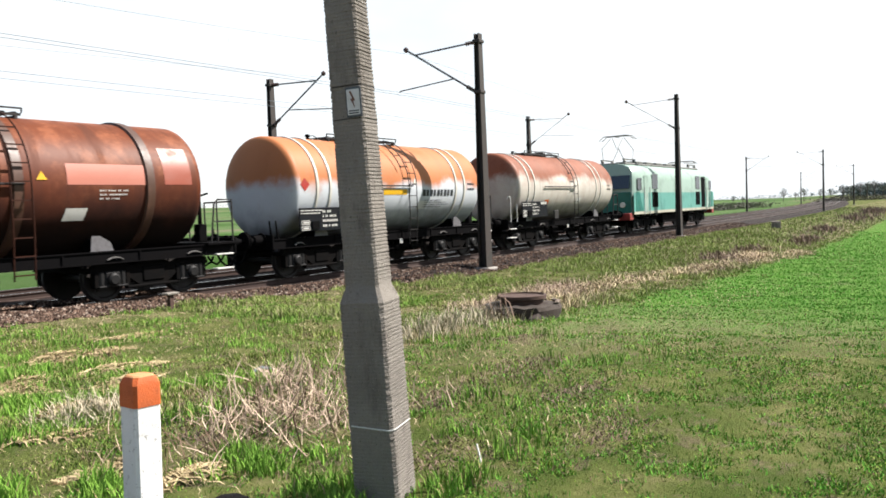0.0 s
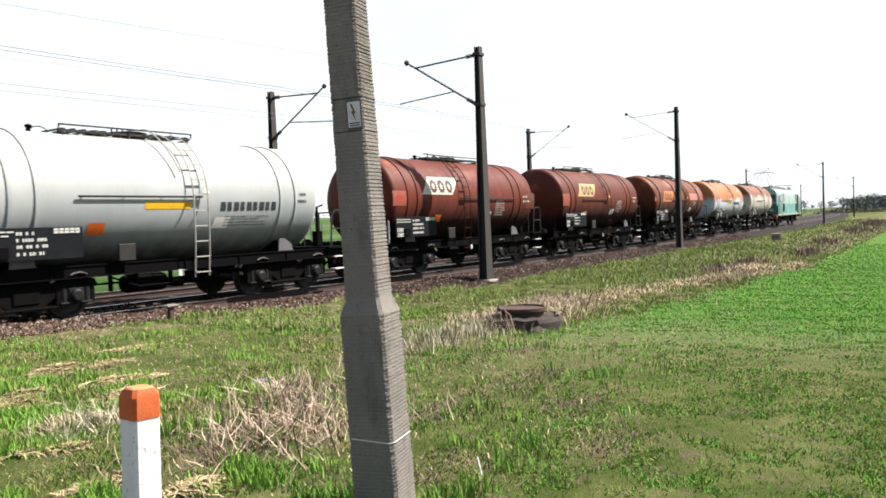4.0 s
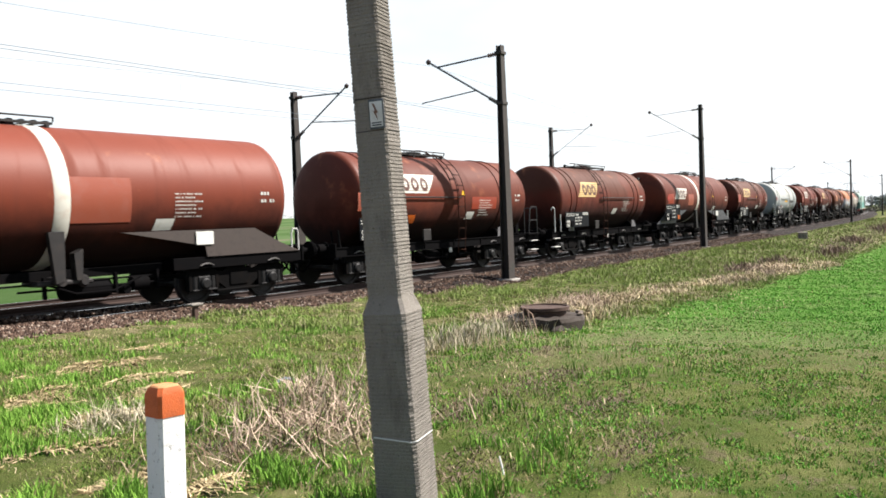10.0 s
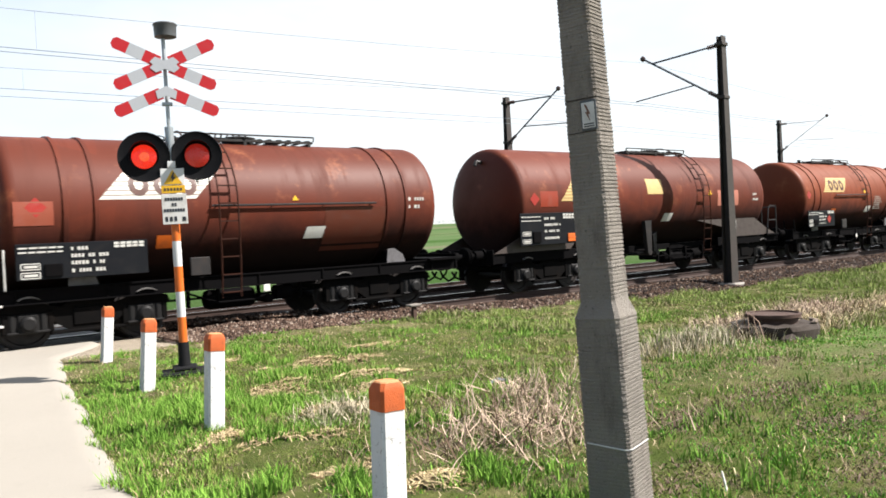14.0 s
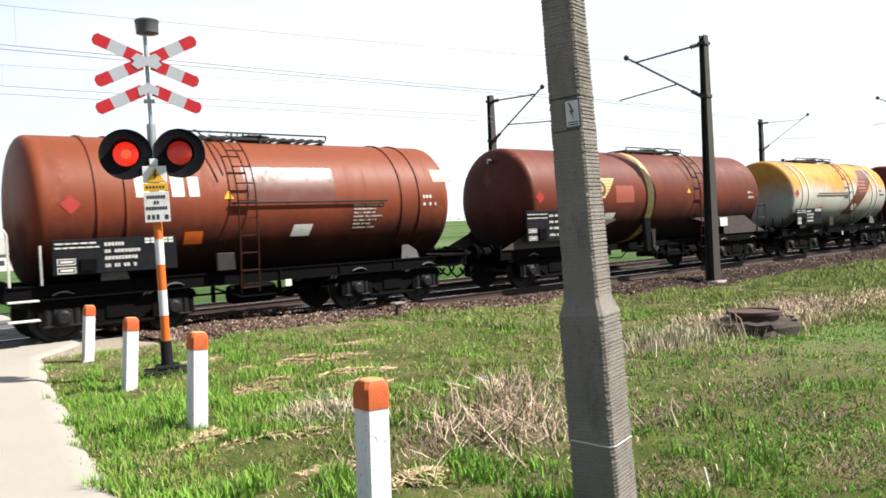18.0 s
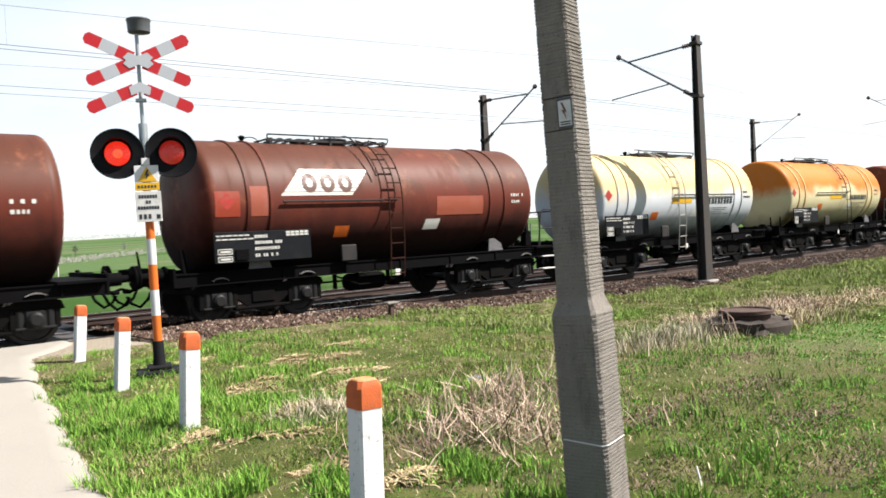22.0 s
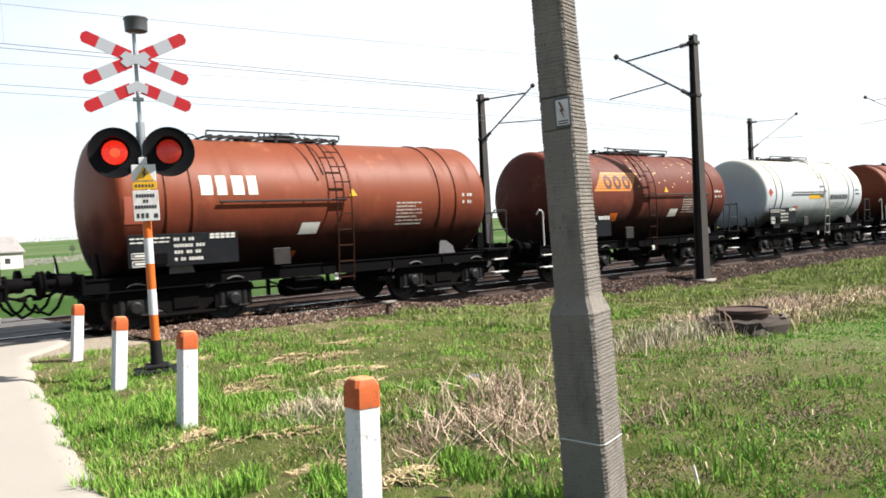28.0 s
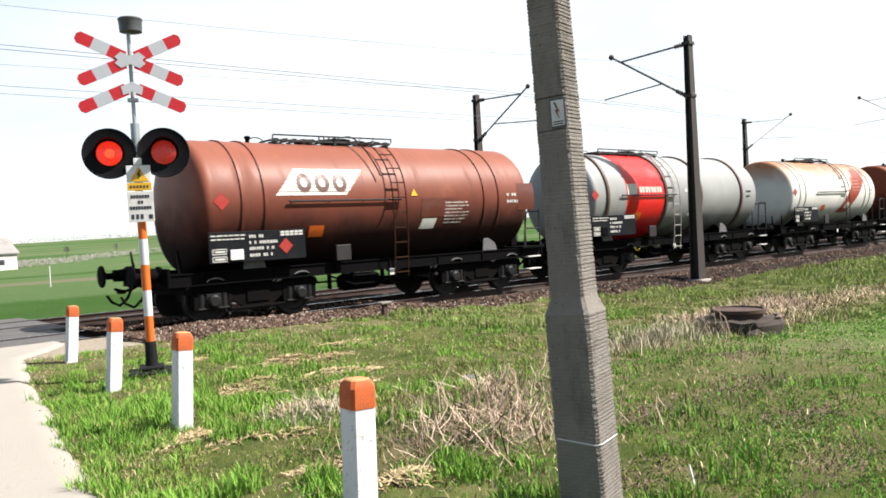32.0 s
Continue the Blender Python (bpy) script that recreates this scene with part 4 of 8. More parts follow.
board("small_tag", -0.045, 0.045, 2.46, 2.54, M["tube_white"], "small white tag")
wb = board("voltage_board", -0.13, 0.135, 2.26, 2.455, M["tube_white"], "white board with a yellow high-voltage triangle")
m = Mesh()
m.prism([(-0.10, 2.27), (0.11, 2.27), (0.005, 2.44)], -0.087, -0.083)
part("yellow_triangle", m, M["hazard_yellow"], wb)
m = Mesh()
m.prism([(0.012, 2.41), (-0.022, 2.34), (0.0, 2.34), (-0.012, 2.285), (0.036, 2.355), (0.012, 2.355), (0.028, 2.405)], -0.090, -0.087)
part("flash", m, M["letter_dark"], wb)
yb = board("yellow_board", -0.13, 0.135, 2.165, 2.255, M["hazard_yellow"], "yellow strip with faint lettering")
m = Mesh()
for k in range(6):
    m.box(-0.10 + k * 0.036, -0.08 + k * 0.036, -0.0855, -0.082, 2.195, 2.225)
part("lettering", m, M["letter_dark"], yb)
nb = board("notice_board", -0.135, 0.145, 1.80, 2.155, M["plate"], "white notice board with black lettering")
m = Mesh()
for row, (zz, a, b) in enumerate(((2.095, -0.10, 0.11), (2.03, -0.025, 0.03), (1.965, -0.115, 0.125))):
    x = a
    while x < b - 0.02:
        m.box(x, x + 0.022, -0.0855, -0.082, zz - 0.018, zz + 0.018)
        x += 0.030 if row != 1 else 0.032
tagged(part("lettering", m, M["letter_dark"], nb), kind="stuff")
m = Mesh()
for k in range(3):
    m.box(-0.105 + k * 0.05, -0.075 + k * 0.05, -0.0855, -0.082, 1.835, 1.89)
m.box(0.085, 0.125, -0.0855, -0.082, 1.835, 1.885)
part("number_bars", m, M["letter_dark"], nb)

# ---- manhole and marker ----
M["rust_lid"] = simple("rusty_lid", (0.055, 0.030, 0.022), 0.85, 0.0, (0.03, 0.018, 0.015), 0.6, 6, 0.4)
M["old_concrete"] = simple("broken_concrete", (0.036, 0.026, 0.020), 0.95, 0.0, (0.012, 0.008, 0.006), 0.7, 5, 0.6)
wx, wy = 11.0, 5.60
wz = float(ground_z(wx, wy))
well = thing("manhole", "crumbling concrete manhole with a rusty iron lid in grass", "manhole", "", pose(wx, wy, wz - 0.12))
rng = random.Random(8)
m = Mesh()
rows = []
for z, r in ((-0.25, 0.56), (0.0, 0.57), (0.22, 0.60), (0.29, 0.58), (0.31, 0.36)):
    rows.append([((r + rng.uniform(-0.06, 0.06)) * math.cos(a) * 1.12, (r + rng.uniform(-0.06, 0.06)) * math.sin(a) * 0.95, z + rng.uniform(-0.02, 0.02)) for a in (2 * math.pi * k / 22 for k in range(22))])
m.rings(rows)
part("collar", m, M["old_concrete"], well, "cracked concrete collar", smooth=25)
m = Mesh()
m.lathe([(0.28, 0.33), (0.37, 0.34), (0.39, 0.385), (0.44, 0.385), (0.445, 0.35), (0.42, 0.34), (0.42, 0.02)], 34, (-0.05, 0.0, 0), "z")
part("lid", m, M["rust_lid"], well, "round rusty iron lid")
M["chipped"] = simple("chipped_concrete", (0.15, 0.115, 0.09), 0.95, 0.0, (0.06, 0.045, 0.035), 0.7, 8, 0.6)
for k in range(12):
    m = Mesh()
    a, s = rng.uniform(-1.6, 0.9), rng.uniform(0.02, 0.045)
    m.box(-s * 1.3, s * 1.3, -s, s, -s * 0.5, s * 0.5, s * 0.35)
    part("chipping", m, M["chipped"], well, "pale broken edge of the collar", pose(0.60 * math.cos(a), 0.52 * math.sin(a), 0.30 + 0.015 * rng.random(), rng.uniform(-20, 20), rng.uniform(-20, 20), rng.uniform(0, 90)))
for k in range(9):
    a = rng.uniform(2.6, 4.4)
    s = rng.uniform(0.06, 0.13)
    m = Mesh()
    m.box(-s, s, -s * 0.7, s * 0.7, -s * 0.6, s * 0.6, s * 0.3)
    part("rubble", m, M["old_concrete"], well, "", pose(0.66 * math.cos(a), 0.62 * math.sin(a), 0.02 + 0.1 * rng.random(), rng.uniform(-30, 30), rng.uniform(-30, 30), rng.uniform(0, 90)))

kx, ky = 9.35, 12.0
kz = float(ground_z(kx, 11.9))
mk = thing("track_marker", "short rusty track marker post with a flat head", "marker post", "", pose(kx, ky, kz))
m = Mesh()
m.box(-0.05, 0.05, -0.04, 0.04, -0.2, 0.26, 0.01)
part("post", m, M["rust_lid"], mk)
m = Mesh()
m.box(-0.14, 0.14, -0.09, 0.09, 0.26, 0.31, 0.02)
part("head", m, M["pole"], mk)

cz_ = float(sheet_z(53.0, 9.0))
cul = thing("culvert_head", "small concrete culvert head with a dark pipe mouth on the bank", "culvert", "", pose(53.0, 9.0, cz_ - 0.15, 0, 0, 14))
m = Mesh()
m.box(-0.4, 0.4, -0.25, 0.25, -0.3, 0.48, 0.04)
part("headwall", m, M["pole"], cul)
m = Mesh()
m.cyl((-0.12, -0.27, 0.2), (-0.12, -0.2, 0.2), 0.2, 14)
part("pipe_mouth", m, M["black_paint"], cul)
m = Mesh()
m.box(-0.46, 0.46, -0.28, 0.28, 0.48, 0.56, 0.03)
part("coping", m, M["pole"], cul)

# ---- grass, straw and crop ----
def blade_paint(name, a, b, dry, dry_part, patchy=0.0):
    """Blades that differ one by one, and drier in some places than in others."""
    n = Nodes(name, 0.8, 0.0, 0.06)
    r = n.rand(True)
    where = n.noise(0.75, 5, 0.65)
    col = n.mix(n.math("ADD", n.math("MULTIPLY", r, 0.6), n.math("SUBTRACT", n.math("MULTIPLY", where, 1.6), 0.5), True), tuple(v * 0.65 for v in a), tuple(v * 1.3 for v in b))
    pick = n.math("FRACT", n.math("MULTIPLY", r, 17.3))
    more = n.math("MULTIPLY", n.step(n.noise(1.25, 5, 0.7), 0.50, 0.68), patchy)
    level = n.math("SUBTRACT", 1.0 - dry_part, more)
    col = n.mix(n.math("GREATER_THAN", pick, level), col, n.mix(n.math("FRACT", n.math("MULTIPLY", r, 5.1)), dry, tuple(v * 0.6 for v in dry)))
    n.colour(col)
    return n.m


M["grass"] = blade_paint("grass_blades", (0.054, 0.142, 0.018), (0.145, 0.258, 0.042), (0.340, 0.262, 0.140), 0.04, 0.25)
M["short_grass"] = blade_paint("short_grass", (0.060, 0.108, 0.018), (0.160, 0.192, 0.048), (0.270, 0.200, 0.128), 0.14, 0.60)
M["crop"] = blade_paint("young_crop", (0.046, 0.160, 0.016), (0.092, 0.245, 0.032), (0.30, 0.215, 0.115), 0.03, 0.10)
M["weed"] = blade_paint("low_weeds", (0.072, 0.138, 0.018), (0.170, 0.236, 0.040), (0.254, 0.171, 0.121), 0.11, 0.4)
M["straw"] = blade_paint("dry_straw", (0.273, 0.204, 0.120), (0.472, 0.390, 0.248), (0.149, 0.109, 0.074), 0.25)
M["grey_stalk"] = blade_paint("grey_dry_stalks", (0.216, 0.180, 0.127), (0.419, 0.365, 0.268), (0.095, 0.117, 0.038), 0.25)
M["bank"] = blade_paint("bank_grass", (0.095, 0.150, 0.028), (0.195, 0.245, 0.070), (0.32, 0.27, 0.165), 0.14, 0.45)
M["pink_stalk"] = blade_paint("pale_dead_stems", (0.20, 0.140, 0.105), (0.42, 0.325, 0.245), (0.13, 0.085, 0.06), 0.3)
M["thatch"] = blade_paint("straw_thatch", (0.20, 0.150, 0.078), (0.38, 0.300, 0.175), (0.15, 0.11, 0.05), 0.3)
M["scrub"] = blade_paint("brown_scrub", (0.075, 0.054, 0.042), (0.164, 0.116, 0.089), (0.253, 0.194, 0.130), 0.15)


def clump(x, y, s, seed):
    """Uneven cover between 0 and 1."""
    k = seed * 1.7
    v = np.sin(x * s + 1.9 * np.sin(y * s * 0.7 + k)) * np.sin(y * s * 1.1 + 1.7 * np.sin(x * s * 0.6 - k)) + 0.6 * np.sin(x * s * 2.7 + k + y * s) * np.sin(y * s * 2.3 - x * s * 0.8)
    return np.clip(0.5 + 0.42 * v, 0, 1)


def blades(name, x, y, h, w, mat, label, lean=0.45, flat=0.0, category="grass", seed=0, sink=0.0):
    """Bent tapering blades, three triangles each, joined into one mesh of stuff."""
    rng = np.random.default_rng(seed)
    n = len(x)
    a = rng.random(n) * 2 * math.pi
    face = rng.random(n) * 2 * math.pi
    bend = (lean * (0.3 + rng.random(n)) + flat)[:, None]
    d = np.stack([np.cos(a), np.sin(a), np.zeros(n)], -1)
    side = np.stack([np.cos(face), np.sin(face), np.zeros(n)], -1) * (w / 2)[:, None]
    z0 = sheet_z(x, y) - 0.01 - sink
    base = np.stack([x, y, z0], -1)
    up = np.array([0, 0, 1.0])
    b1 = np.minimum(bend, 1.35)
    mid = base + (h * 0.55)[:, None] * (np.cos(b1 * 0.5) * up + np.sin(b1 * 0.5) * d)
    tip = mid + (h * 0.5)[:, None] * (np.cos(b1 * 1.3) * up + np.sin(b1 * 1.3) * d)
    tip[:, 2] = np.maximum(tip[:, 2], z0 + 0.03)
    co = np.stack([base - side, base + side, mid - side * 0.75, mid + side * 0.75, tip], 1).reshape(-1, 3)
    f = (np.array([(0, 1, 2), (1, 3, 2), (2, 3, 4)])[None] + 5 * np.arange(n)[:, None, None]).reshape(-1, 3)
    me = bpy.data.meshes.new(name)
    quick_mesh(me, co, f)
    me.materials.append(mat)
    return tagged(new(name, me), label, category, kind="stuff")


def sprigs(name, x, y, h, w, mat, label, lean=0.6, category="grass", seed=0):
    """Short single blades, one triangle each, joined into one mesh of stuff."""
    rng = np.random.default_rng(seed)
    n = len(x)
    a, face = rng.random(n) * 6.283, rng.random(n) * 6.283
    tilt = lean * (0.2 + rng.random(n))
    side = np.stack([np.cos(face), np.sin(face), np.zeros(n)], -1) * (w / 2)[:, None]
    base = np.stack([x, y, sheet_z(x, y) - 0.004], -1)
    tip = base + h[:, None] * np.stack([np.sin(tilt) * np.cos(a), np.sin(tilt) * np.sin(a), np.cos(tilt) + 0.1], -1)
    me = bpy.data.meshes.new(name)
    quick_mesh(me, np.stack([base - side, base + side, tip], 1).reshape(-1, 3), np.arange(3 * n).reshape(-1, 3))
    me.materials.append(mat)
    return tagged(new(name, me), label, category, kind="stuff")


def keep_off(x, y):
    """True where turf may grow: off the lane, the bed and the posts."""
    ok = (y - bend(x) < NEAR_TOE + 0.1 + 0.2 * np.sin(x * 2.3) * np.sin(x * 0.9)) & (x > lane_edge(np.minimum(y, 14.4)) - 0.10 + 0.07 * np.sin(y * 9.0))
    ok &= ~((y > 12.6 - 0.3 * np.sin(x * 1.7)) & (x < 5.2))
    return ok


rg = np.random.default_rng(11)


def area(n, x0, x1, y0, y1, px=1.0, py=1.0):
    return x0 + (x1 - x0) * rg.random(n) ** px, y0 + (y1 - y0) * rg.random(n) ** py


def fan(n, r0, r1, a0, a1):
    """Cover fitted to the camera's view: spread about its place at the origin, thinning with distance r."""
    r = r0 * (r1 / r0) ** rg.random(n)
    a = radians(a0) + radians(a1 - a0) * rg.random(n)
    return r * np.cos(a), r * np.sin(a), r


# lush tufts close to the lane and the posts
x, y = area(230000, 0.9, 9.5, 2.2, 10.6)
c = clump(x, y, 1.35, 1) * 0.4 + clump(x, y, 3.9, 2) * 0.6
lush = np.exp(-((x - lane_edge(y) - 0.9) / 1.5) ** 2) + 0.5 * np.exp(-(((x - 4.0) / 1.3) ** 2 + ((y - 3.6) / 0.7) ** 2)) + 0.06
ok = keep_off(x, y) & (rg.random(len(x)) < smooth(0.46, 0.78, c) * np.clip(1.2 * lush, 0, 1))
x, y, c = x[ok], y[ok], c[ok]
h = (0.05 + 0.12 * smooth(0.45, 0.9, c)) * (0.5 + 0.75 * rg.random(len(x)))
blades("grass", x, y, h, 0.006 + 0.007 * rg.random(len(x)), M["grass"], "lush green spring grass in uneven tufts", 0.6, seed=1)
# a closer sward between the tufts
x, y = area(330000, 0.9, 13.0, 2.2, 12.3, 1.15)
c = clump(x, y, 1.9, 21) * 0.5 + clump(x, y, 5.3, 22) * 0.5
near_lane = np.exp(-((x - lane_edge(y) - 0.6) / 2.2) ** 2)
ok = keep_off(x, y) & (y > field_edge(x) - 0.6) & (clump(x, y, 0.8, 23) > 0.30) & (rg.random(len(x)) < smooth(0.36, 0.74, c) * np.clip(0.22 + 0.75 * near_lane, 0, 1))
x, y, c = x[ok], y[ok], c[ok]
blades("meadow_grass", x, y, (0.03 + 0.075 * smooth(0.35, 0.85, c)) * (0.5 + 0.8 * rg.random(len(x))), (0.004 + 0.005 * rg.random(len(x))) * (1 + 0.05 * x), M["grass"], "green sward of uneven height on the verge", 0.75, seed=31)
# rough tussocks on the bank behind the manhole
x, y = area(150000, 9.0, 46.0, 5.0, 12.2, 1.4)
c = clump(x, y, 0.9, 41) * 0.45 + clump(x, y, 2.6, 42) * 0.55
ok = keep_off(x, y) & (y > field_edge(x) - 0.1) & (rg.random(len(x)) < smooth(0.42, 0.72, c) * (1 - 0.8 * np.exp(-((y - 6.4) / 0.9) ** 2) * smooth(11, 13, x)))
x, y, c = x[ok], y[ok], c[ok]
blades("tussocks", x, y, (0.05 + 0.15 * smooth(0.45, 0.9, c)) * (0.5 + 0.8 * rg.random(len(x))), (0.007 + 0.006 * rg.random(len(x))) * (1 + 0.035 * x), M["bank"], "rough yellow-green tussocks on the bank", 0.8, seed=43)
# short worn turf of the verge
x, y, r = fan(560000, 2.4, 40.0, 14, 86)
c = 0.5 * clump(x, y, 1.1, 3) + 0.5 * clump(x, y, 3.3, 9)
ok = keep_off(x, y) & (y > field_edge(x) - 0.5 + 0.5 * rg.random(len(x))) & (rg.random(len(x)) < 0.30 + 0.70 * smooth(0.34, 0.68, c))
x, y, r, c = x[ok], y[ok], r[ok], c[ok]
# blades grow with r so that distant cover still shows from the camera
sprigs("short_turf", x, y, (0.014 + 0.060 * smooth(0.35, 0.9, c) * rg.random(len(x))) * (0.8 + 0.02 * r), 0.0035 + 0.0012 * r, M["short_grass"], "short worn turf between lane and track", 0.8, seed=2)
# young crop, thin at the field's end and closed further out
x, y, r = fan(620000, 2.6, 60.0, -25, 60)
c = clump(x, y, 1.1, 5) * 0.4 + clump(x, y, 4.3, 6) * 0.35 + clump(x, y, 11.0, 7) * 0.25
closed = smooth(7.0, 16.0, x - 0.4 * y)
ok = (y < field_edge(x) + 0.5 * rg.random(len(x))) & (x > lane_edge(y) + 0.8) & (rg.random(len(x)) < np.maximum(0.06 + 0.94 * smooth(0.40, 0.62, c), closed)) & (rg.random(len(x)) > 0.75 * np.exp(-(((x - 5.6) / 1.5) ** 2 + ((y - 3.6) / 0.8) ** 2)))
x, y, r, closed = x[ok], y[ok], r[ok], closed[ok]
young = rg.random(len(x)) < 0.6 + 0.4 * closed
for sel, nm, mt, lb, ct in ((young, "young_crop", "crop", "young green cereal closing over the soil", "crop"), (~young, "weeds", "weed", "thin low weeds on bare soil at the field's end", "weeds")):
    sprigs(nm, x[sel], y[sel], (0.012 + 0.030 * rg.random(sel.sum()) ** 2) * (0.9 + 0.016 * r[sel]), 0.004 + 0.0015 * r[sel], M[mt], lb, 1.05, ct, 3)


def tuft(n, cx, cy, rx, ry, h0, h1, w, mat, label, lean=0.6, flat=0.0, seed=0, name="dry_stalks"):
    r = np.random.default_rng(seed)
    x = cx + rx * r.normal(0, 0.5, n)
    y = cy + ry * r.normal(0, 0.5, n)
    h = h0 + (h1 - h0) * r.random(n) ** 1.5
    return blades(name, x, y, h, w * (0.6 + 0.8 * r.random(n)), mat, label, lean, flat, "dry grass", seed + 40)


def stalks(n, cx, cy, rx, ry, l0, l1, w, mat, label, seed, name="dead_stems", low=0.25, high=1.35):
    """Straight dead stems, standing or fallen across one another, joined into one mesh of stuff."""
    r = np.random.default_rng(seed)
    x, y = cx + rx * r.normal(0, 0.5, n), cy + ry * r.normal(0, 0.5, n)
    h = l0 + (l1 - l0) * r.random(n) ** 1.7
    a, tilt = r.random(n) * 6.283, low + (high - low) * r.random(n) ** 0.8
    d = np.stack([np.sin(tilt) * np.cos(a), np.sin(tilt) * np.sin(a), np.cos(tilt)], -1)
    f = r.random(n) * 6.283
    side = np.stack([np.cos(f), np.sin(f), 0.3 * np.cos(f * 3)], -1) * (w * (0.6 + 0.8 * r.random(n)) / 2)[:, None]
    base = np.stack([x, y, sheet_z(x, y) - 0.01 + 0.09 * r.random(n) * (tilt > 1.0)], -1)
    kink = base + d * (h * 0.6)[:, None]
    tip = kink + (d + 0.25 * r.normal(0, 1, (n, 3))) * (h * 0.4)[:, None]
    co = np.stack([base - side, base + side, kink - side * 0.8, kink + side * 0.8, tip], 1).reshape(-1, 3)
    me = bpy.data.meshes.new(name)
    quick_mesh(me, co, (np.array([(0, 1, 2), (1, 3, 2), (2, 3, 4)])[None] + 5 * np.arange(n)[:, None, None]).reshape(-1, 3))
    me.materials.append(mat)
    return tagged(new(name, me), label, "dry grass", kind="stuff")


def thatch(n, cx, cy, rx, ry, turn, heap, mat, label, seed):
    """A low heap of combed-down straw, the blades lying over one another."""
    r = np.random.default_rng(seed)
    rad, a = r.random(n) ** 0.7, r.random(n) * 6.283
    rad = rad * (1.0 + 0.45 * np.sin(a * 3 + seed) + 0.2 * np.sin(a * 7 + 2 * seed))
    x, y = cx + rx * rad * np.cos(a), cy + ry * rad * np.sin(a)
    z = sheet_z(x, y) + 0.65 * heap * np.clip(1 - rad ** 2, 0, 1) * (0.3 + 0.7 * r.random(n)) + 0.004
    t = radians(turn) + r.normal(0, 0.85, n)
    h = (0.07 + 0.13 * r.random(n))[:, None]
    d = np.stack([np.cos(t), np.sin(t), np.zeros(n)], -1)
    side = np.stack([-np.sin(t), np.cos(t), 0.35 * r.normal(0, 1, n)], -1) * (0.003 + 0.003 * r.random(n))[:, None]
    base = np.stack([x, y, z], -1)
    mid = base + d * h * 0.55 + np.array([0, 0, 0.018]) * r.random((n, 1))
    tip = base + d * h - np.array([0, 0, 0.02])
    co = np.stack([base - side, base + side, mid - side, mid + side, tip], 1).reshape(-1, 3)
    me = bpy.data.meshes.new("straw_mat")
    quick_mesh(me, co, (np.array([(0, 1, 2), (1, 3, 2), (2, 3, 4)])[None] + 5 * np.arange(n)[:, None, None]).reshape(-1, 3))
    me.materials.append(mat)
    return tagged(new("straw_mat", me), label, "dry grass", kind="stuff")


# the thicket of dead stems beside the pole, and greyer ones near by
stalks(950, 4.15, 4.15, 1.0, 0.70, 0.10, 0.30, 0.0075, M["pink_stalk"], "tangle of pale fallen stems beside the pole", 1, low=0.7)
stalks(300, 4.45, 4.35, 1.2, 0.9, 0.18, 0.46, 0.0085, M["pink_stalk"], "pale dead stems standing over the tangle", 2, low=0.05, high=0.75)
stalks(700, 5.2, 4.95, 0.8, 0.6, 0.08, 0.36, 0.008, M["pink_stalk"], "thin scatter of pale dead stems", 3, low=0.3)
tuft(500, 4.2, 4.2, 1.1, 0.8, 0.04, 0.16, 0.008, M["scrub"], "brown dead leaves under the stems", 0.9, 0.5, 7)
stalks(650, 3.70, 5.85, 0.42, 0.30, 0.08, 0.30, 0.007, M["grey_stalk"], "grey clump of dead grass", 5, low=0.1, high=1.2)
tuft(420, 3.70, 5.85, 0.42, 0.3, 0.05, 0.16, 0.007, M["grey_stalk"], "grey dead grass in a low clump", 0.9, 0.2, 2)
tuft(1500, 9.2, 5.75, 1.7, 0.55, 0.08, 0.32, 0.009, M["grey_stalk"], "bleached dead grass before the manhole", 0.7, 0.1, 3)
stalks(16, 9.85, 5.45, 0.30, 0.3, 0.25, 0.60, 0.018, M["scrub"], "grey sticks leaning on the manhole", 6, "sticks", 0.1, 0.5)
rb = random.Random(77)
for k in range(56):
    u = rb.random() ** 1.5
    cx = 12.0 + 24.0 * u
    cy = 6.15 + 0.75 * math.exp(-((cx - 18.5) / 4.0) ** 2) - 0.02 * (cx - 12) + rb.gauss(0, 0.38)
    big = rb.uniform(0.35, 1.0)
    tuft(int(520 * big), cx, cy, (0.35 + 0.9 * big) * (0.7 + 0.025 * cx), 0.30 + 0.25 * big, 0.05, 0.18 + 0.34 * big * rb.random(), 0.008 + 0.0005 * cx, M["straw"] if rb.random() < 0.7 else M["pink_stalk"], "bleached dead grass along the edge of the field", 0.8, rb.uniform(0.2, 0.8), 140 + k)
tuft(200, 5.0, 2.4, 0.9, 0.6, 0.03, 0.14, 0.007, M["straw"], "few broken straws on bare soil", 0.9, 0.2, 6)
tuft(700, 6.2, 3.4, 1.3, 0.6, 0.04, 0.14, 0.008, M["scrub"], "brown matted weeds", 0.9, 0.4, 7)
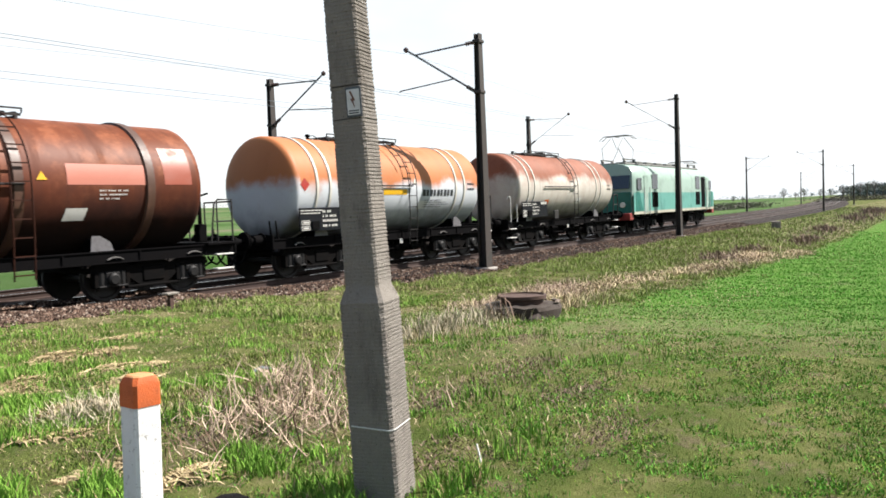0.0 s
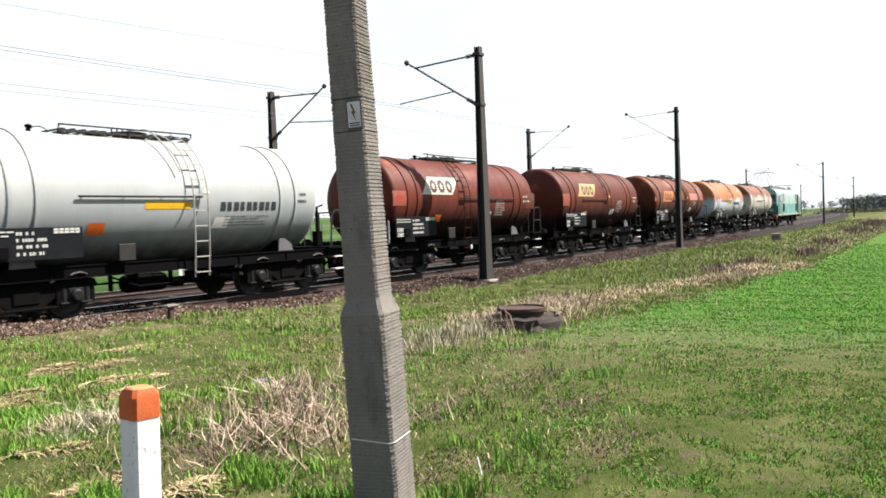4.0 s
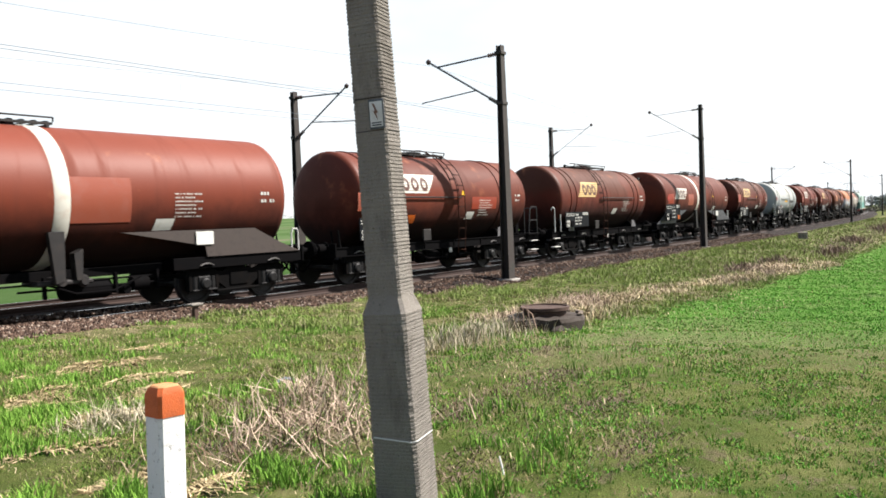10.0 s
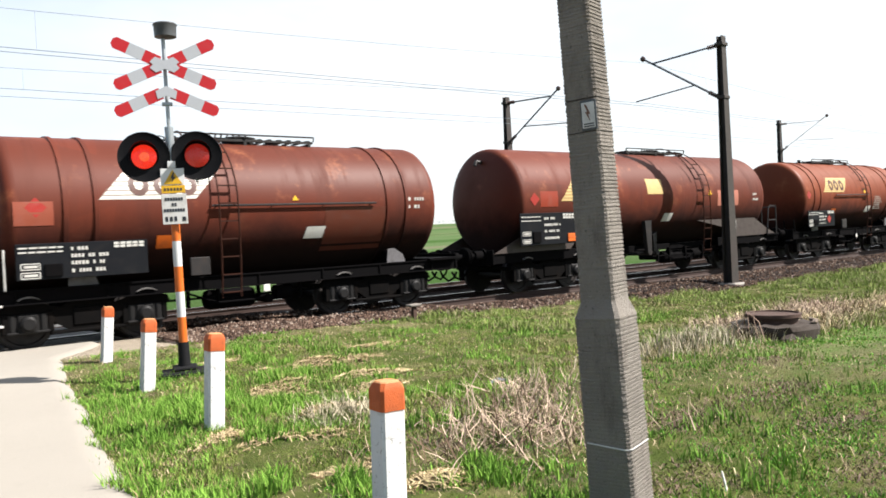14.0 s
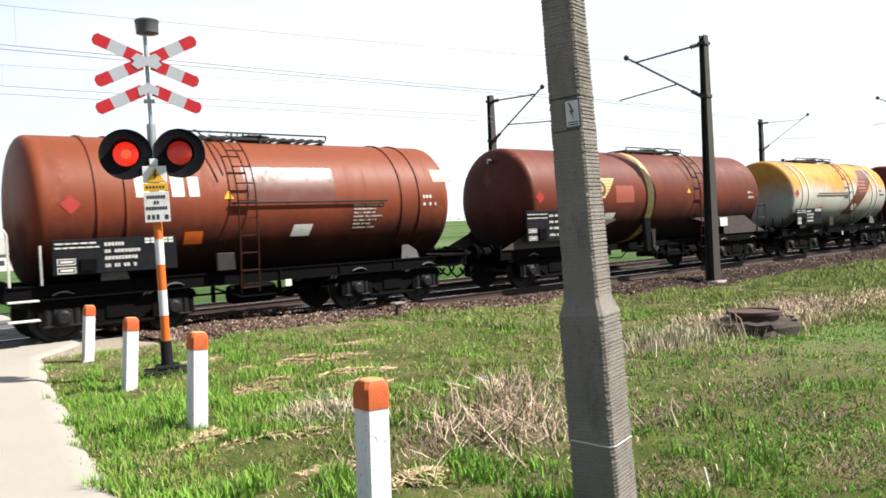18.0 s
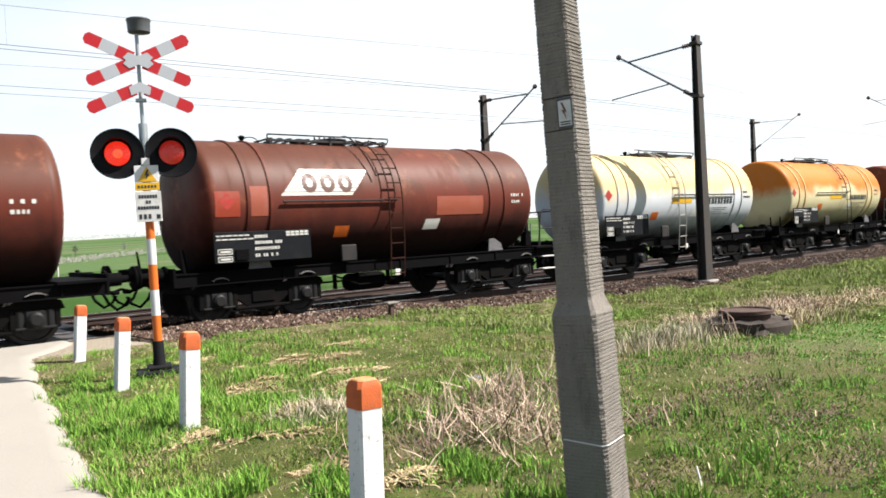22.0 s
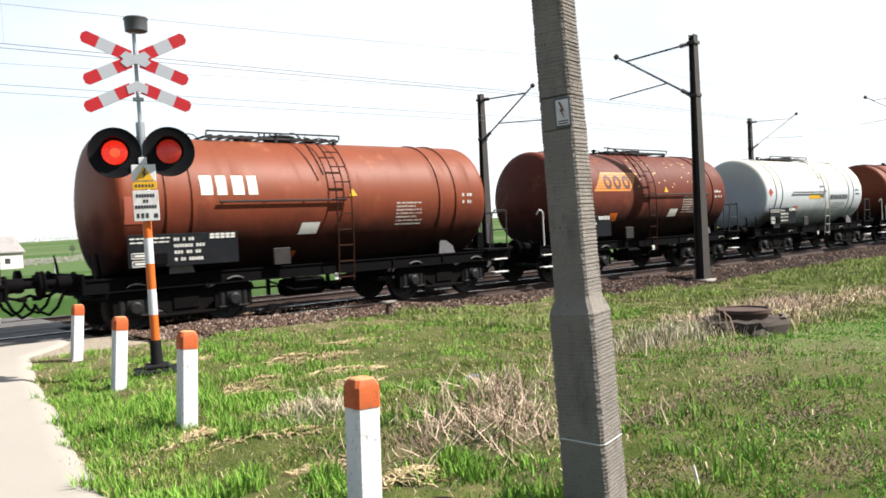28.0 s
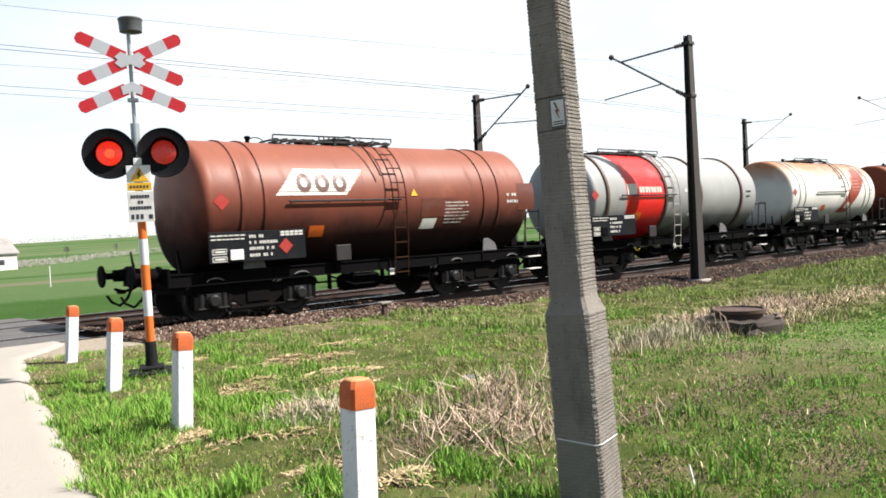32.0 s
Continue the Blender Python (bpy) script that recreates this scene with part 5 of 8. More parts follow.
# flattened thatch of last year's grass
for k, (cx, cy, rx, ry, turn, heap) in enumerate(((2.68, 6.05, 0.26, 0.20, 20, 0.05), (3.05, 5.58, 0.42, 0.20, -10, 0.06), (3.82, 7.25, 0.40, 0.22, 40, 0.06), (5.05, 8.70, 0.50, 0.30, 10, 0.14), (5.45, 8.40, 0.32, 0.25, -40, 0.10), (3.75, 6.15, 0.30, 0.18, 60, 0.05),
                                                   (4.00, 7.55, 0.42, 0.20, 0, 0.06), (5.07, 7.42, 0.45, 0.24, -20, 0.07), (3.00, 3.78, 0.24, 0.14, 15, 0.09), (2.95, 4.45, 0.26, 0.14, 70, 0.04), (6.6, 9.4, 0.45, 0.25, 10, 0.06), (4.6, 6.7, 0.32, 0.2, -30, 0.05), (4.2, 9.9, 0.45, 0.2, 0, 0.05))):
    thatch(480, cx, cy, rx, ry, turn, heap, M["thatch"], "flattened mat of dry straw", 60 + k)
# scattered straws everywhere on the verge
x, y = area(19000, 1.6, 20.0, 3.2, 12.4, 1.5)
ok = keep_off(x, y)
x, y = x[ok], y[ok]
blades("loose_straw", x, y, 0.03 + 0.08 * rg.random(len(x)) ** 2, (0.0035 + 0.003 * rg.random(len(x))) * (1 + 0.06 * x), M["straw"], "loose dry straws in the turf", 0.9, 0.8, "dry grass", 9)
# the bank that goes on beside the line
x, y, r = fan(150000, 22.0, 130.0, 2.0, 30)
c = 0.6 * clump(x, y, 0.35, 12) + 0.4 * clump(x, y, 1.3, 14)
dead = smooth(0.55, 0.8, c) * np.exp(-((y - 6.6) / 1.1) ** 2)
ok = (y > field_edge(x)) & (y - bend(x) < NEAR_TOE) & (x > 22)
x, y, r, dead = x[ok], y[ok], r[ok], dead[ok]
straw = rg.random(len(x)) < 0.04 + 0.6 * dead
for sel, nm, mt, lb in ((~straw, "bank_grass", "bank", "rough yellow-green grass on the bank"), (straw, "bank_straw", "straw", "dead straw on the bank")):
    sprigs(nm, x[sel], y[sel], (0.04 + 0.08 * rg.random(sel.sum())) * (1 + 0.003 * r[sel]), 0.010 + 0.0011 * r[sel], M[mt], lb, 1.25, seed=13)
# brown scrub on the bank
for k, (cx, cy, rx, ry, h1) in enumerate(((29, 6.9, 1.8, 0.6, 0.35), (33.5, 6.8, 2.0, 0.5, 0.35), (44, 6.0, 4.0, 0.6, 0.4), (56, 6.6, 4.0, 0.8, 0.45), (80, 6.8, 9.0, 1.2, 0.7), (104, 6.9, 12.0, 1.4, 0.9))):
    tuft(380, cx, cy, rx, ry, 0.05, h1, 0.03 + cx * 0.0006, M["scrub"], "brown leafless scrub on the bank", 0.6, 0.1, 80 + k, "scrub")
# brown matted leaves of last year on the field's end
for k, (cx, cy, rx, ry, n) in enumerate(((5.3, 3.5, 0.5, 0.28, 700), (4.0, 2.7, 0.5, 0.3, 600), (6.9, 3.5, 0.6, 0.25, 600), (6.1, 2.6, 0.6, 0.3, 600), (8.4, 4.4, 0.7, 0.3, 600), (5.0, 1.9, 0.5, 0.3, 500))):
    tuft(n, cx, cy, rx, ry, 0.03, 0.09, 0.008, M["scrub"], "brown matted dead leaves on the soil", 0.8, 0.8, 100 + k, "leaf_mat")
# a broken pale stick and a stone in the grass
m = Mesh()
m.tube([(0, 0, 0), (0.01, 0.01, 0.08), (0.04, 0.02, 0.15)], 0.010, 6, True, 0.006)
st = part("stick", m, M["label_white"], None)
st.matrix_basis = pose(4.12, 2.42, float(sheet_z(4.12, 2.42)) - 0.04, 0, 8, 40)
tagged(st, "pale broken stick standing in the soil", "stick")
m = Mesh()
m.lathe([(-0.02, 0.13), (0.04, 0.15), (0.09, 0.11), (0.11, 0.03)], 9, (0, 0, 0), "z")
sto = part("stone", m, M["old_concrete"], None, smooth=0)
sto.matrix_basis = pose(2.72, 3.12, float(ground_z(2.72, 3.12)), 6, -10, 30)
tagged(sto, "grey field stone half hidden in straw", "stone")
m = Mesh()
m.rings([[(0.0, 0.0, 0.01), (0.08, 0.02, 0.04), (0.18, -0.01, 0.02)], [(0.01, 0.04, 0.04), (0.09, 0.05, 0.06), (0.17, 0.04, 0.04)], [(0.03, 0.08, 0.01), (0.09, 0.09, 0.03), (0.19, 0.07, 0.0)]], False, False)
M["film_blue"] = simple("plastic_pale_blue", (0.085, 0.105, 0.125), 0.6, 0.0, (0.2, 0.2, 0.18), 0.3, 10)
scrap = part("plastic_scrap", m, M["film_blue"], None, smooth=40)
scrap.matrix_basis = pose(5.42, 5.75, float(sheet_z(5.42, 5.75)), 0, 0, -30)
tagged(scrap, "crumpled scrap of pale blue plastic in grass", "litter")

# ---- distance ----
M["bark"] = simple("bark_grey_brown", (0.085, 0.07, 0.058), 0.9, 0.0, (0.04, 0.035, 0.03), 0.6, 1.5)
# twigs paler than bark, haze over the distance painted into them
twn = Nodes("bare_twigs", 0.9, 0.0, 0.2)
twn.colour(twn.mix(twn.rand(True), (0.11, 0.108, 0.11), (0.19, 0.185, 0.175)))
M["twigs"] = twn.m
bdn = Nodes("budding_leaves", 0.85, 0.0, 0.2)
bdn.colour(bdn.mix(bdn.rand(True), (0.060, 0.075, 0.055), (0.095, 0.110, 0.080)))
M["buds"] = bdn.m
# hedge colour lifted to imitate the haze in front of it
hgn = Nodes("hedge_twigs", 0.95, 0.0, 0.0)
hgn.colour(hgn.mix(hgn.rand(True), (0.105, 0.102, 0.090), (0.155, 0.150, 0.130)))
M["hedge"] = hgn.m
# far woods: distance haze is put into this blue-grey base colour
hzn = Nodes("wood_painted_haze", 0.95, 0.0, 0.0)
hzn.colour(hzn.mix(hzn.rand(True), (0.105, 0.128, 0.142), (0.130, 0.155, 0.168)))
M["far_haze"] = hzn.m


def crown_mesh(rng, n, rx, rz, zc, size):
    co, f = [], []
    for k in range(n):
        while True:
            p = Vector((rng.uniform(-1, 1), rng.uniform(-1, 1), rng.uniform(-1, 1)))
            if 0.15 < p.length < 1.0:
                break
        lump = 0.78 + 0.32 * math.sin(p.x * 5 + 1) * math.sin(p.z * 6 + p.y * 4)
        c = Vector((p.x * rx * lump, p.y * rx * lump, zc + p.z * rz * lump))
        d = Vector((p.x + rng.uniform(-0.6, 0.6), p.y + rng.uniform(-0.6, 0.6), p.z + 0.6 + rng.uniform(-0.6, 0.6))).normalized()
        s = Vector((rng.uniform(-1, 1), rng.uniform(-1, 1), rng.uniform(-1, 1))).cross(d).normalized() * size * 0.22
        i = len(co)
        co += [c - d * size - s, c - d * size * 0.4 + s, c + d * size]
        f.append((i, i + 1, i + 2))
    m = Mesh()
    m.v, m.f = [tuple(p) for p in co], f
    return m


def tree(x, y, h, seed, leafy, label):
    rng = random.Random(seed)
    z = float(ground_z(x, y))
    t = thing("tree", label, "tree", "trees far behind the fields", pose(x, y, z - 0.1, 0, 0, rng.uniform(0, 360)))
    m = Mesh()
    m.tube([(0, 0, 0), (0.05 * h * 0.3, 0, h * 0.3), (0.0, 0.03 * h, h * 0.62), (0.02 * h, 0, h * 0.9)], h * 0.028, 7, True, h * 0.006)
    for k in range(7):
        a = rng.uniform(0, 6.28)
        z0 = h * rng.uniform(0.28, 0.6)
        r = h * rng.uniform(0.18, 0.32)
        m.tube([(0, 0, z0), (r * 0.5 * math.cos(a), r * 0.5 * math.sin(a), z0 + r * 0.5), (r * math.cos(a), r * math.sin(a), z0 + r * 1.05)], h * 0.012, 5, True, h * 0.003)
    part("trunk", m, M["bark"], t)
    part("crown", crown_mesh(rng, 260, h * 0.33, h * 0.36, h * 0.62, h * 0.055), M["buds"] if leafy else M["twigs"], t, smooth=0)
    return t


def polar(az, r):
    return r * math.cos(radians(az)), r * math.sin(radians(az))


TREES = ((12.3, 330, 6.5, 0), (11.7, 350, 5.5, 0), (9.15, 360, 10.0, 0), (8.4, 390, 7.0, 0), (7.9, 300, 9.0, 1), (6.9, 420, 9.0, 0), (6.3, 360, 8.0, 1), (5.6, 380, 11.0, 0), (5.1, 340, 10.0, 1), (4.6, 400, 13.0, 0), (4.2, 360, 12.0, 1),
         (3.8, 420, 14.0, 0), (3.3, 390, 12.0, 1), (2.9, 430, 14.0, 0), (2.4, 400, 12.0, 1), (59.6, 325, 9.0, 1), (60.1, 330, 8.0, 1), (57.9, 318, 6.5, 0), (73.2, 330, 5.0, 1), (70.2, 360, 4.5, 0), (66.5, 420, 6.0, 1), (62.5, 300, 4.0, 0))
for k, (az, r, h, leafy) in enumerate(TREES):
    h *= 0.62 if az < 13 else 1.0
    tree(*polar(az, r), h, 200 + k, leafy, "small budding tree on the far field edge" if leafy else "bare leafless tree on the far field edge")


def thicket(name, pts, h, wid, count, mat, label, seed):
    """A far hedge or wood as one mesh of small leaf shapes."""
    rng = random.Random(seed)
    m = Mesh()
    for k in range(count):
        u = rng.random() * (len(pts) - 1)
        i = int(u)
        a, b = pts[i], pts[min(i + 1, len(pts) - 1)]
        x, y = a[0] + (b[0] - a[0]) * (u - i) + rng.gauss(0, wid), a[1] + (b[1] - a[1]) * (u - i) + rng.gauss(0, wid)
        top = h * (0.45 + 0.4 * abs(math.sin(u * 9 + seed)) + 0.25 * abs(math.sin(u * 23 + seed * 2)))
        z = float(ground_z(x, y)) + top * rng.random() ** 0.8
        s = h * rng.uniform(0.10, 0.24)
        nrm = Vector((0.35 + rng.uniform(-0.5, 0.5), -0.5 + rng.uniform(-0.5, 0.5), 0.7 + rng.uniform(-0.4, 0.4))).normalized()
        d = nrm.cross(Vector((rng.uniform(-1, 1), rng.uniform(-1, 1), rng.uniform(-1, 1)))).normalized() * s
        e = d.cross(nrm) * 0.6
        c = Vector((x, y, z))
        m.add([c - d - e, c - d * 0.2 + e, c + d], [(0, 1, 2)])
    ob = part(name, m, mat, None, smooth=0)
    return tagged(ob, label, "hedge" if h < 5 else "wood", kind="stuff")


thicket("hedge", [polar(14.2, 150), polar(12.2, 165), polar(10.6, 180)], 1.3, 2.0, 2600, M["hedge"], "brown leafless hedge beside the line", 1)
thicket("hedge", [polar(6.6, 230), polar(5.2, 250), polar(3.4, 260), polar(2.4, 270)], 1.5, 3.0, 2600, M["hedge"], "leafless hedge under the far trees", 2)
thicket("hedge", [polar(78, 210), polar(74, 240), polar(70, 300), polar(66, 330)], 1.8, 3.0, 2600, M["hedge"], "low hedge between the fields", 3)
thicket("far_wood", [polar(a * 0.5, 520 + 30 * math.sin(a)) for a in range(1, 10)], 6.5, 8.0, 6000, M["far_haze"], "wood behind the field, blue-grey haze in its colour", 6)
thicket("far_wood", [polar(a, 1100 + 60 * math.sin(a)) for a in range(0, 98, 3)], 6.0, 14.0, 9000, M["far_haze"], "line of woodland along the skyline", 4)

M["roof_dark"] = simple("roof_dark_tile", (0.095, 0.065, 0.06), 0.8, 0.0, (0.05, 0.04, 0.04), 0.5, 0.6)
M["roof_grey"] = simple("roof_grey_sheet", (0.20, 0.19, 0.18), 0.7, 0.0, (0.1, 0.09, 0.08), 0.5, 0.5)
M["render_pink"] = simple("render_pink_grey", (0.30, 0.22, 0.20), 0.9, 0.0, (0.2, 0.2, 0.18), 0.5, 0.5)
M["render_white"] = simple("render_white", (0.42, 0.39, 0.375), 0.9, 0.0, (0.4, 0.34, 0.3), 0.4, 0.4)


def gable_house(x, y, turn, w, d, eave, ridge, wall, roof, label, holes, chimney=True):
    z = float(ground_z(x, y))
    t = thing("house", label, "house", "", pose(x, y, z - 0.2, 0, 0, turn))
    m = Mesh()
    m.prism([(-d / 2, 0), (d / 2, 0), (d / 2, eave), (0, ridge), (-d / 2, eave)], -w / 2, w / 2, "x")
    part("wall", m, wall, t, smooth=0)
    m = Mesh()
    for s in (-1, 1):
        k = 0.5
        dz = (ridge - eave) / (d / 2)
        m.prism([(s * (d / 2 + k), eave - k * dz), (0, ridge + 0.02), (0, ridge + 0.26), (s * (d / 2 + k), eave - k * dz + 0.24)], -w / 2 - 0.4, w / 2 + 0.4, "x")
    rf = part("roof", m, roof, t, smooth=0)
    if chimney:
        m = Mesh()
        m.box(w * 0.15, w * 0.15 + 0.7, -0.4, 0.4, ridge - 0.5, ridge + 1.1, 0.05)
        part("chimney", m, M["render_pink"], rf)
    for fx, fz, fw, fh, side in holes:
        m = Mesh()
        if side == "front":
            m.box(fx - fw / 2, fx + fw / 2, -d / 2 - 0.04, -d / 2 + 0.1, fz, fz + fh, 0.01)
        else:
            m.box(-w / 2 - 0.04, -w / 2 + 0.1, fx - fw / 2, fx + fw / 2, fz, fz + fh, 0.01)
        part("window", m, M["glass_far"], t)
    return t


gf = Nodes("far_window", 0.15)
gf.colour((0.03, 0.03, 0.035))
M["glass_far"] = gf.m
hx, hy = polar(58.75, 310)
gable_house(hx, hy, -20, 9.5, 8.5, 4.6, 8.6, M["render_pink"], M["roof_dark"], "small pinkish house with a dark tiled gable roof", ((-3, 1.2, 1.1, 1.4, "front"), (0, 1.2, 1.1, 1.4, "front"), (3, 1.2, 1.1, 1.4, "front"), (-1.6, 5.0, 1.0, 1.2, "side"), (1.6, 1.3, 1.0, 1.3, "side"), (-1.6, 1.3, 1.0, 1.3, "side")))
hx, hy = polar(57.3, 335)
gable_house(hx, hy, 15, 9.0, 7.0, 3.0, 5.6, M["render_pink"], M["roof_dark"], "low outbuilding with a dark roof beside the house", ((0, 1.0, 1.6, 1.6, "front"),), False)
hx, hy = polar(78.8, 205)
gable_house(hx, hy, 14, 17.0, 9.0, 4.2, 7.4, M["render_white"], M["roof_grey"], "pale rendered barn with a grey sheet roof", ((-4, 1.4, 1.2, 1.2, "front"), (1, 1.4, 1.2, 1.2, "front"), (5, 1.4, 1.2, 1.2, "front")), False)
m = Mesh()
m.cyl((0, 0, -0.2), (0, 0, 1.5), 0.05, 8)
stx, sty = polar(74.3, 62)
s_ = part("stake", m, M["white_steel"], None)
s_.matrix_basis = pose(stx, sty, float(ground_z(stx, sty)))
tagged(s_, "white field stake standing in the crop", "stake")

# ---- the train ----
# Wagon space: x forward from the face of the rear buffers, y across (the lit side is -y), z up from the rails.
SHELL = [1.37, 2.37]     # radius and height of the barrel that is being built


def on_shell(s, z, lift=0.006):
    """A place on the lit side of the barrel at height z."""
    r, zc = SHELL
    k = max(-0.999, min(0.999, (z - zc) / r))
    a = math.asin(k)
    return (s, -(r + lift) * math.cos(a), zc + (r + lift) * math.sin(a))


def shell_patch(mesh, s0, s1, z0, z1, shear=0.0, lift=0.006, rows=4, taper=0.0):
    """A thin painted patch that follows the barrel. shear: how far the top is shifted along x."""
    grid = []
    for i in range(rows + 1):
        z = z0 + (z1 - z0) * i / rows
        k = shear * i / rows
        grid.append([on_shell(s0 + k, z, lift), on_shell(s1 + k - taper * i / rows, z, lift)])
    return mesh.rings(grid, False, False)


def shell_disc(mesh, s, z, rx, rz, lift=0.008, n=4, turn=0.0):
    pts = [on_shell(s + rx * math.cos(turn + 2 * math.pi * i / n), z + rz * math.sin(turn + 2 * math.pi * i / n), lift) for i in range(n)]
    return mesh.add(pts, [tuple(range(n))])


def shell_ring(mesh, s, z, ro, ri, lift=0.012, n=18, a0=0.0, a1=360.0, squash=0.85):
    grid = []
    k = max(2, int(n * (a1 - a0) / 360))
    for i in range(k + 1):
        a = radians(a0 + (a1 - a0) * i / k)
        grid.append([on_shell(s + r * squash * math.cos(a), z + r * math.sin(a), lift) for r in (ri, ro)])
    return mesh.rings(grid, False, False)


def wheelset_mesh():
    m = Mesh()
    for sgn in (-1, 1):
        y = 0.7525 * sgn
        prof = [(y - 0.075 * sgn, 0.10), (y - 0.075 * sgn, 0.478), (y - 0.045 * sgn, 0.488), (y - 0.04 * sgn, 0.462), (y + 0.06 * sgn, 0.455),
                (y + 0.06 * sgn, 0.39), (y + 0.02 * sgn, 0.37), (y + 0.0 * sgn, 0.16), (y + 0.09 * sgn, 0.14), (y + 0.09 * sgn, 0.08)]
        m.lathe(prof, 28, axis="y")
        for k in range(3):
            a = 2 * math.pi * k / 3
            m.cyl((0.26 * math.cos(a), y + 0.0 * sgn, 0.26 * math.sin(a)), (0.26 * math.cos(a), y + 0.045 * sgn, 0.26 * math.sin(a)), 0.035, 8)
    m.cyl((0, -1.05, 0), (0, 1.05, 0), 0.075, 12)
    return m


def bogie_frame_mesh(w):
    """Side frames with raised ends over the axles, bolster and end transoms."""
    h = w / 2
    m = Mesh()
    for sgn in (-1, 1):
        y0, y1 = sorted((0.97 * sgn, 1.09 * sgn))
        outline = [(-h - 0.48, 0.62), (-h - 0.42, 0.76), (-h - 0.2, 0.82), (-h + 0.22, 0.82), (-h + 0.36, 0.74), (-0.45, 0.70), (-0.30, 0.78), (0.30, 0.78),
                   (0.45, 0.70), (h - 0.36, 0.74), (h - 0.22, 0.82), (h + 0.2, 0.82), (h + 0.42, 0.76), (h + 0.48, 0.62), (h + 0.3, 0.58), (h - 0.3, 0.58),
                   (h - 0.42, 0.45), (0.34, 0.30), (-0.34, 0.30), (-h + 0.42, 0.45), (-h + 0.3, 0.58), (-h - 0.3, 0.58)]
        m.prism(outline, y0, y1)
        m.box(-0.26, 0.26, y0 - 0.03, y1 + 0.03, 0.36, 0.68, 0.02)
        m.box(-h + 0.34, h - 0.34, y0 - 0.02, y1 + 0.02, 0.24, 0.30, 0.015)
        for e in (-1, 1):
            m.box(e * h - 0.40, e * h - 0.30, y0 - 0.02, y1 + 0.02, 0.30, 0.66, 0.015)
            m.box(e * h + 0.30, e * h + 0.40, y0 - 0.02, y1 + 0.02, 0.30, 0.66, 0.015)
    m.box(-0.22, 0.22, -1.0, 1.0, 0.55, 0.80, 0.03)
    for e in (-1, 1):
        m.box(e * (h + 0.40) - 0.05, e * (h + 0.40) + 0.05, -1.0, 1.0, 0.60, 0.70, 0.01)
        m.box(e * (h - 0.56) - 0.03, e * (h - 0.56) + 0.03, -0.75, 0.75, 0.38, 0.50, 0.01)
    return m


def axlebox_mesh(sgn):
    m = Mesh()
    m.box(-0.17, 0.17, min(1.0 * sgn, 1.14 * sgn), max(1.0 * sgn, 1.14 * sgn), -0.17, 0.17, 0.03)
    m.lathe([(1.13 * sgn, 0.14), (1.19 * sgn, 0.13), (1.22 * sgn, 0.09)], 16, axis="y")
    for e in (-1, 1):
        m.cyl((0.235 * e, 1.06 * sgn, -0.15), (0.235 * e, 1.06 * sgn, 0.16), 0.075, 10)
        m.box(min(0.235 * e - 0.09, 0.1 * e), max(0.235 * e + 0.09, 0.1 * e), 1.06 * sgn - 0.09, 1.06 * sgn + 0.09, -0.16, -0.12, 0.01)
    return m


# thin crescent over an axle, shaped and coloured as a sunlit spring top
def hoop_mesh(sgn):
    m = Mesh()
    grid = []
    for i in range(9):
        a = radians(60 + 60 * i / 8)
        grid.append([(r * 1.15 * math.cos(a), (1.10 + d) * sgn, 0.14 + r * math.sin(a)) for d, r in ((0.0, 0.30), (0.17, 0.30), (0.17, 0.30 + 0.030 * math.sin(math.pi * (i + 0.3) / 8.6)), (0.0, 0.315))])
    m.rings(grid)
    return m


def bogie(parent, x, w=1.9, wheels=None):
    fr = part("bogie", stored("bogie_%.2f" % w, lambda: bogie_frame_mesh(w), M["bogie"]), None, parent, "", pose(x, 0, 0))
    for e in (-1, 1):
        ws = part("wheelset", stored("wheelset", wheelset_mesh, M["wheel"]), None, fr, "", pose(e * w / 2, 0, 0.46))
        wheels.append((ws, e * w / 2))
        for sgn in (-1, 1):
            part("axlebox", stored("axlebox_%d" % sgn, lambda: axlebox_mesh(sgn), M["axlebox"]), None, fr, "", pose(e * w / 2, 0, 0.46))
            part("axle_guard", stored("axle_guard_%d" % sgn, lambda: hoop_mesh(sgn), M["spring"]), None, fr, "pale crescent standing in for the sunlit spring top", pose(e * w / 2, 0, 0.46))
    return fr


def buffer_mesh():
    m = Mesh()
    m.lathe([(0.0, 0.10), (0.0, 0.215), (0.025, 0.23), (0.045, 0.22), (0.05, 0.07), (0.26, 0.07), (0.26, 0.12), (0.52, 0.13), (0.52, 0.18), (0.56, 0.18)], 22)
    return m


def coupling_mesh():
    m = Mesh()
    m.tube([(0.56, 0, 1.03), (0.30, 0, 1.02), (0.22, 0, 0.98), (0.20, 0, 0.92), (0.27, 0, 0.90)], 0.035, 8)
    m.tube([(0.56, 0.05, 0.95), (0.40, 0.05, 0.80), (0.20, 0.05, 0.74), (0.0, 0.05, 0.80)], 0.028, 6)
    m.box(0.05, 0.2, -0.05, 0.12, 0.70, 0.78, 0.02)
    for y in (-0.42, 0.40):
        m.tube([(0.6, y, 0.9), (0.45, y, 0.78), (0.36, y, 0.58), (0.22, y + 0.05, 0.44), (0.08, y + 0.1, 0.52), (0.0, y + 0.12, 0.66)], 0.03, 6)
    return m


def turned(ob, length):
    """Turns an end part to the other end of a wagon."""
    ob.matrix_basis = pose(length, 0, 0, 0, 0, 180)
    return ob


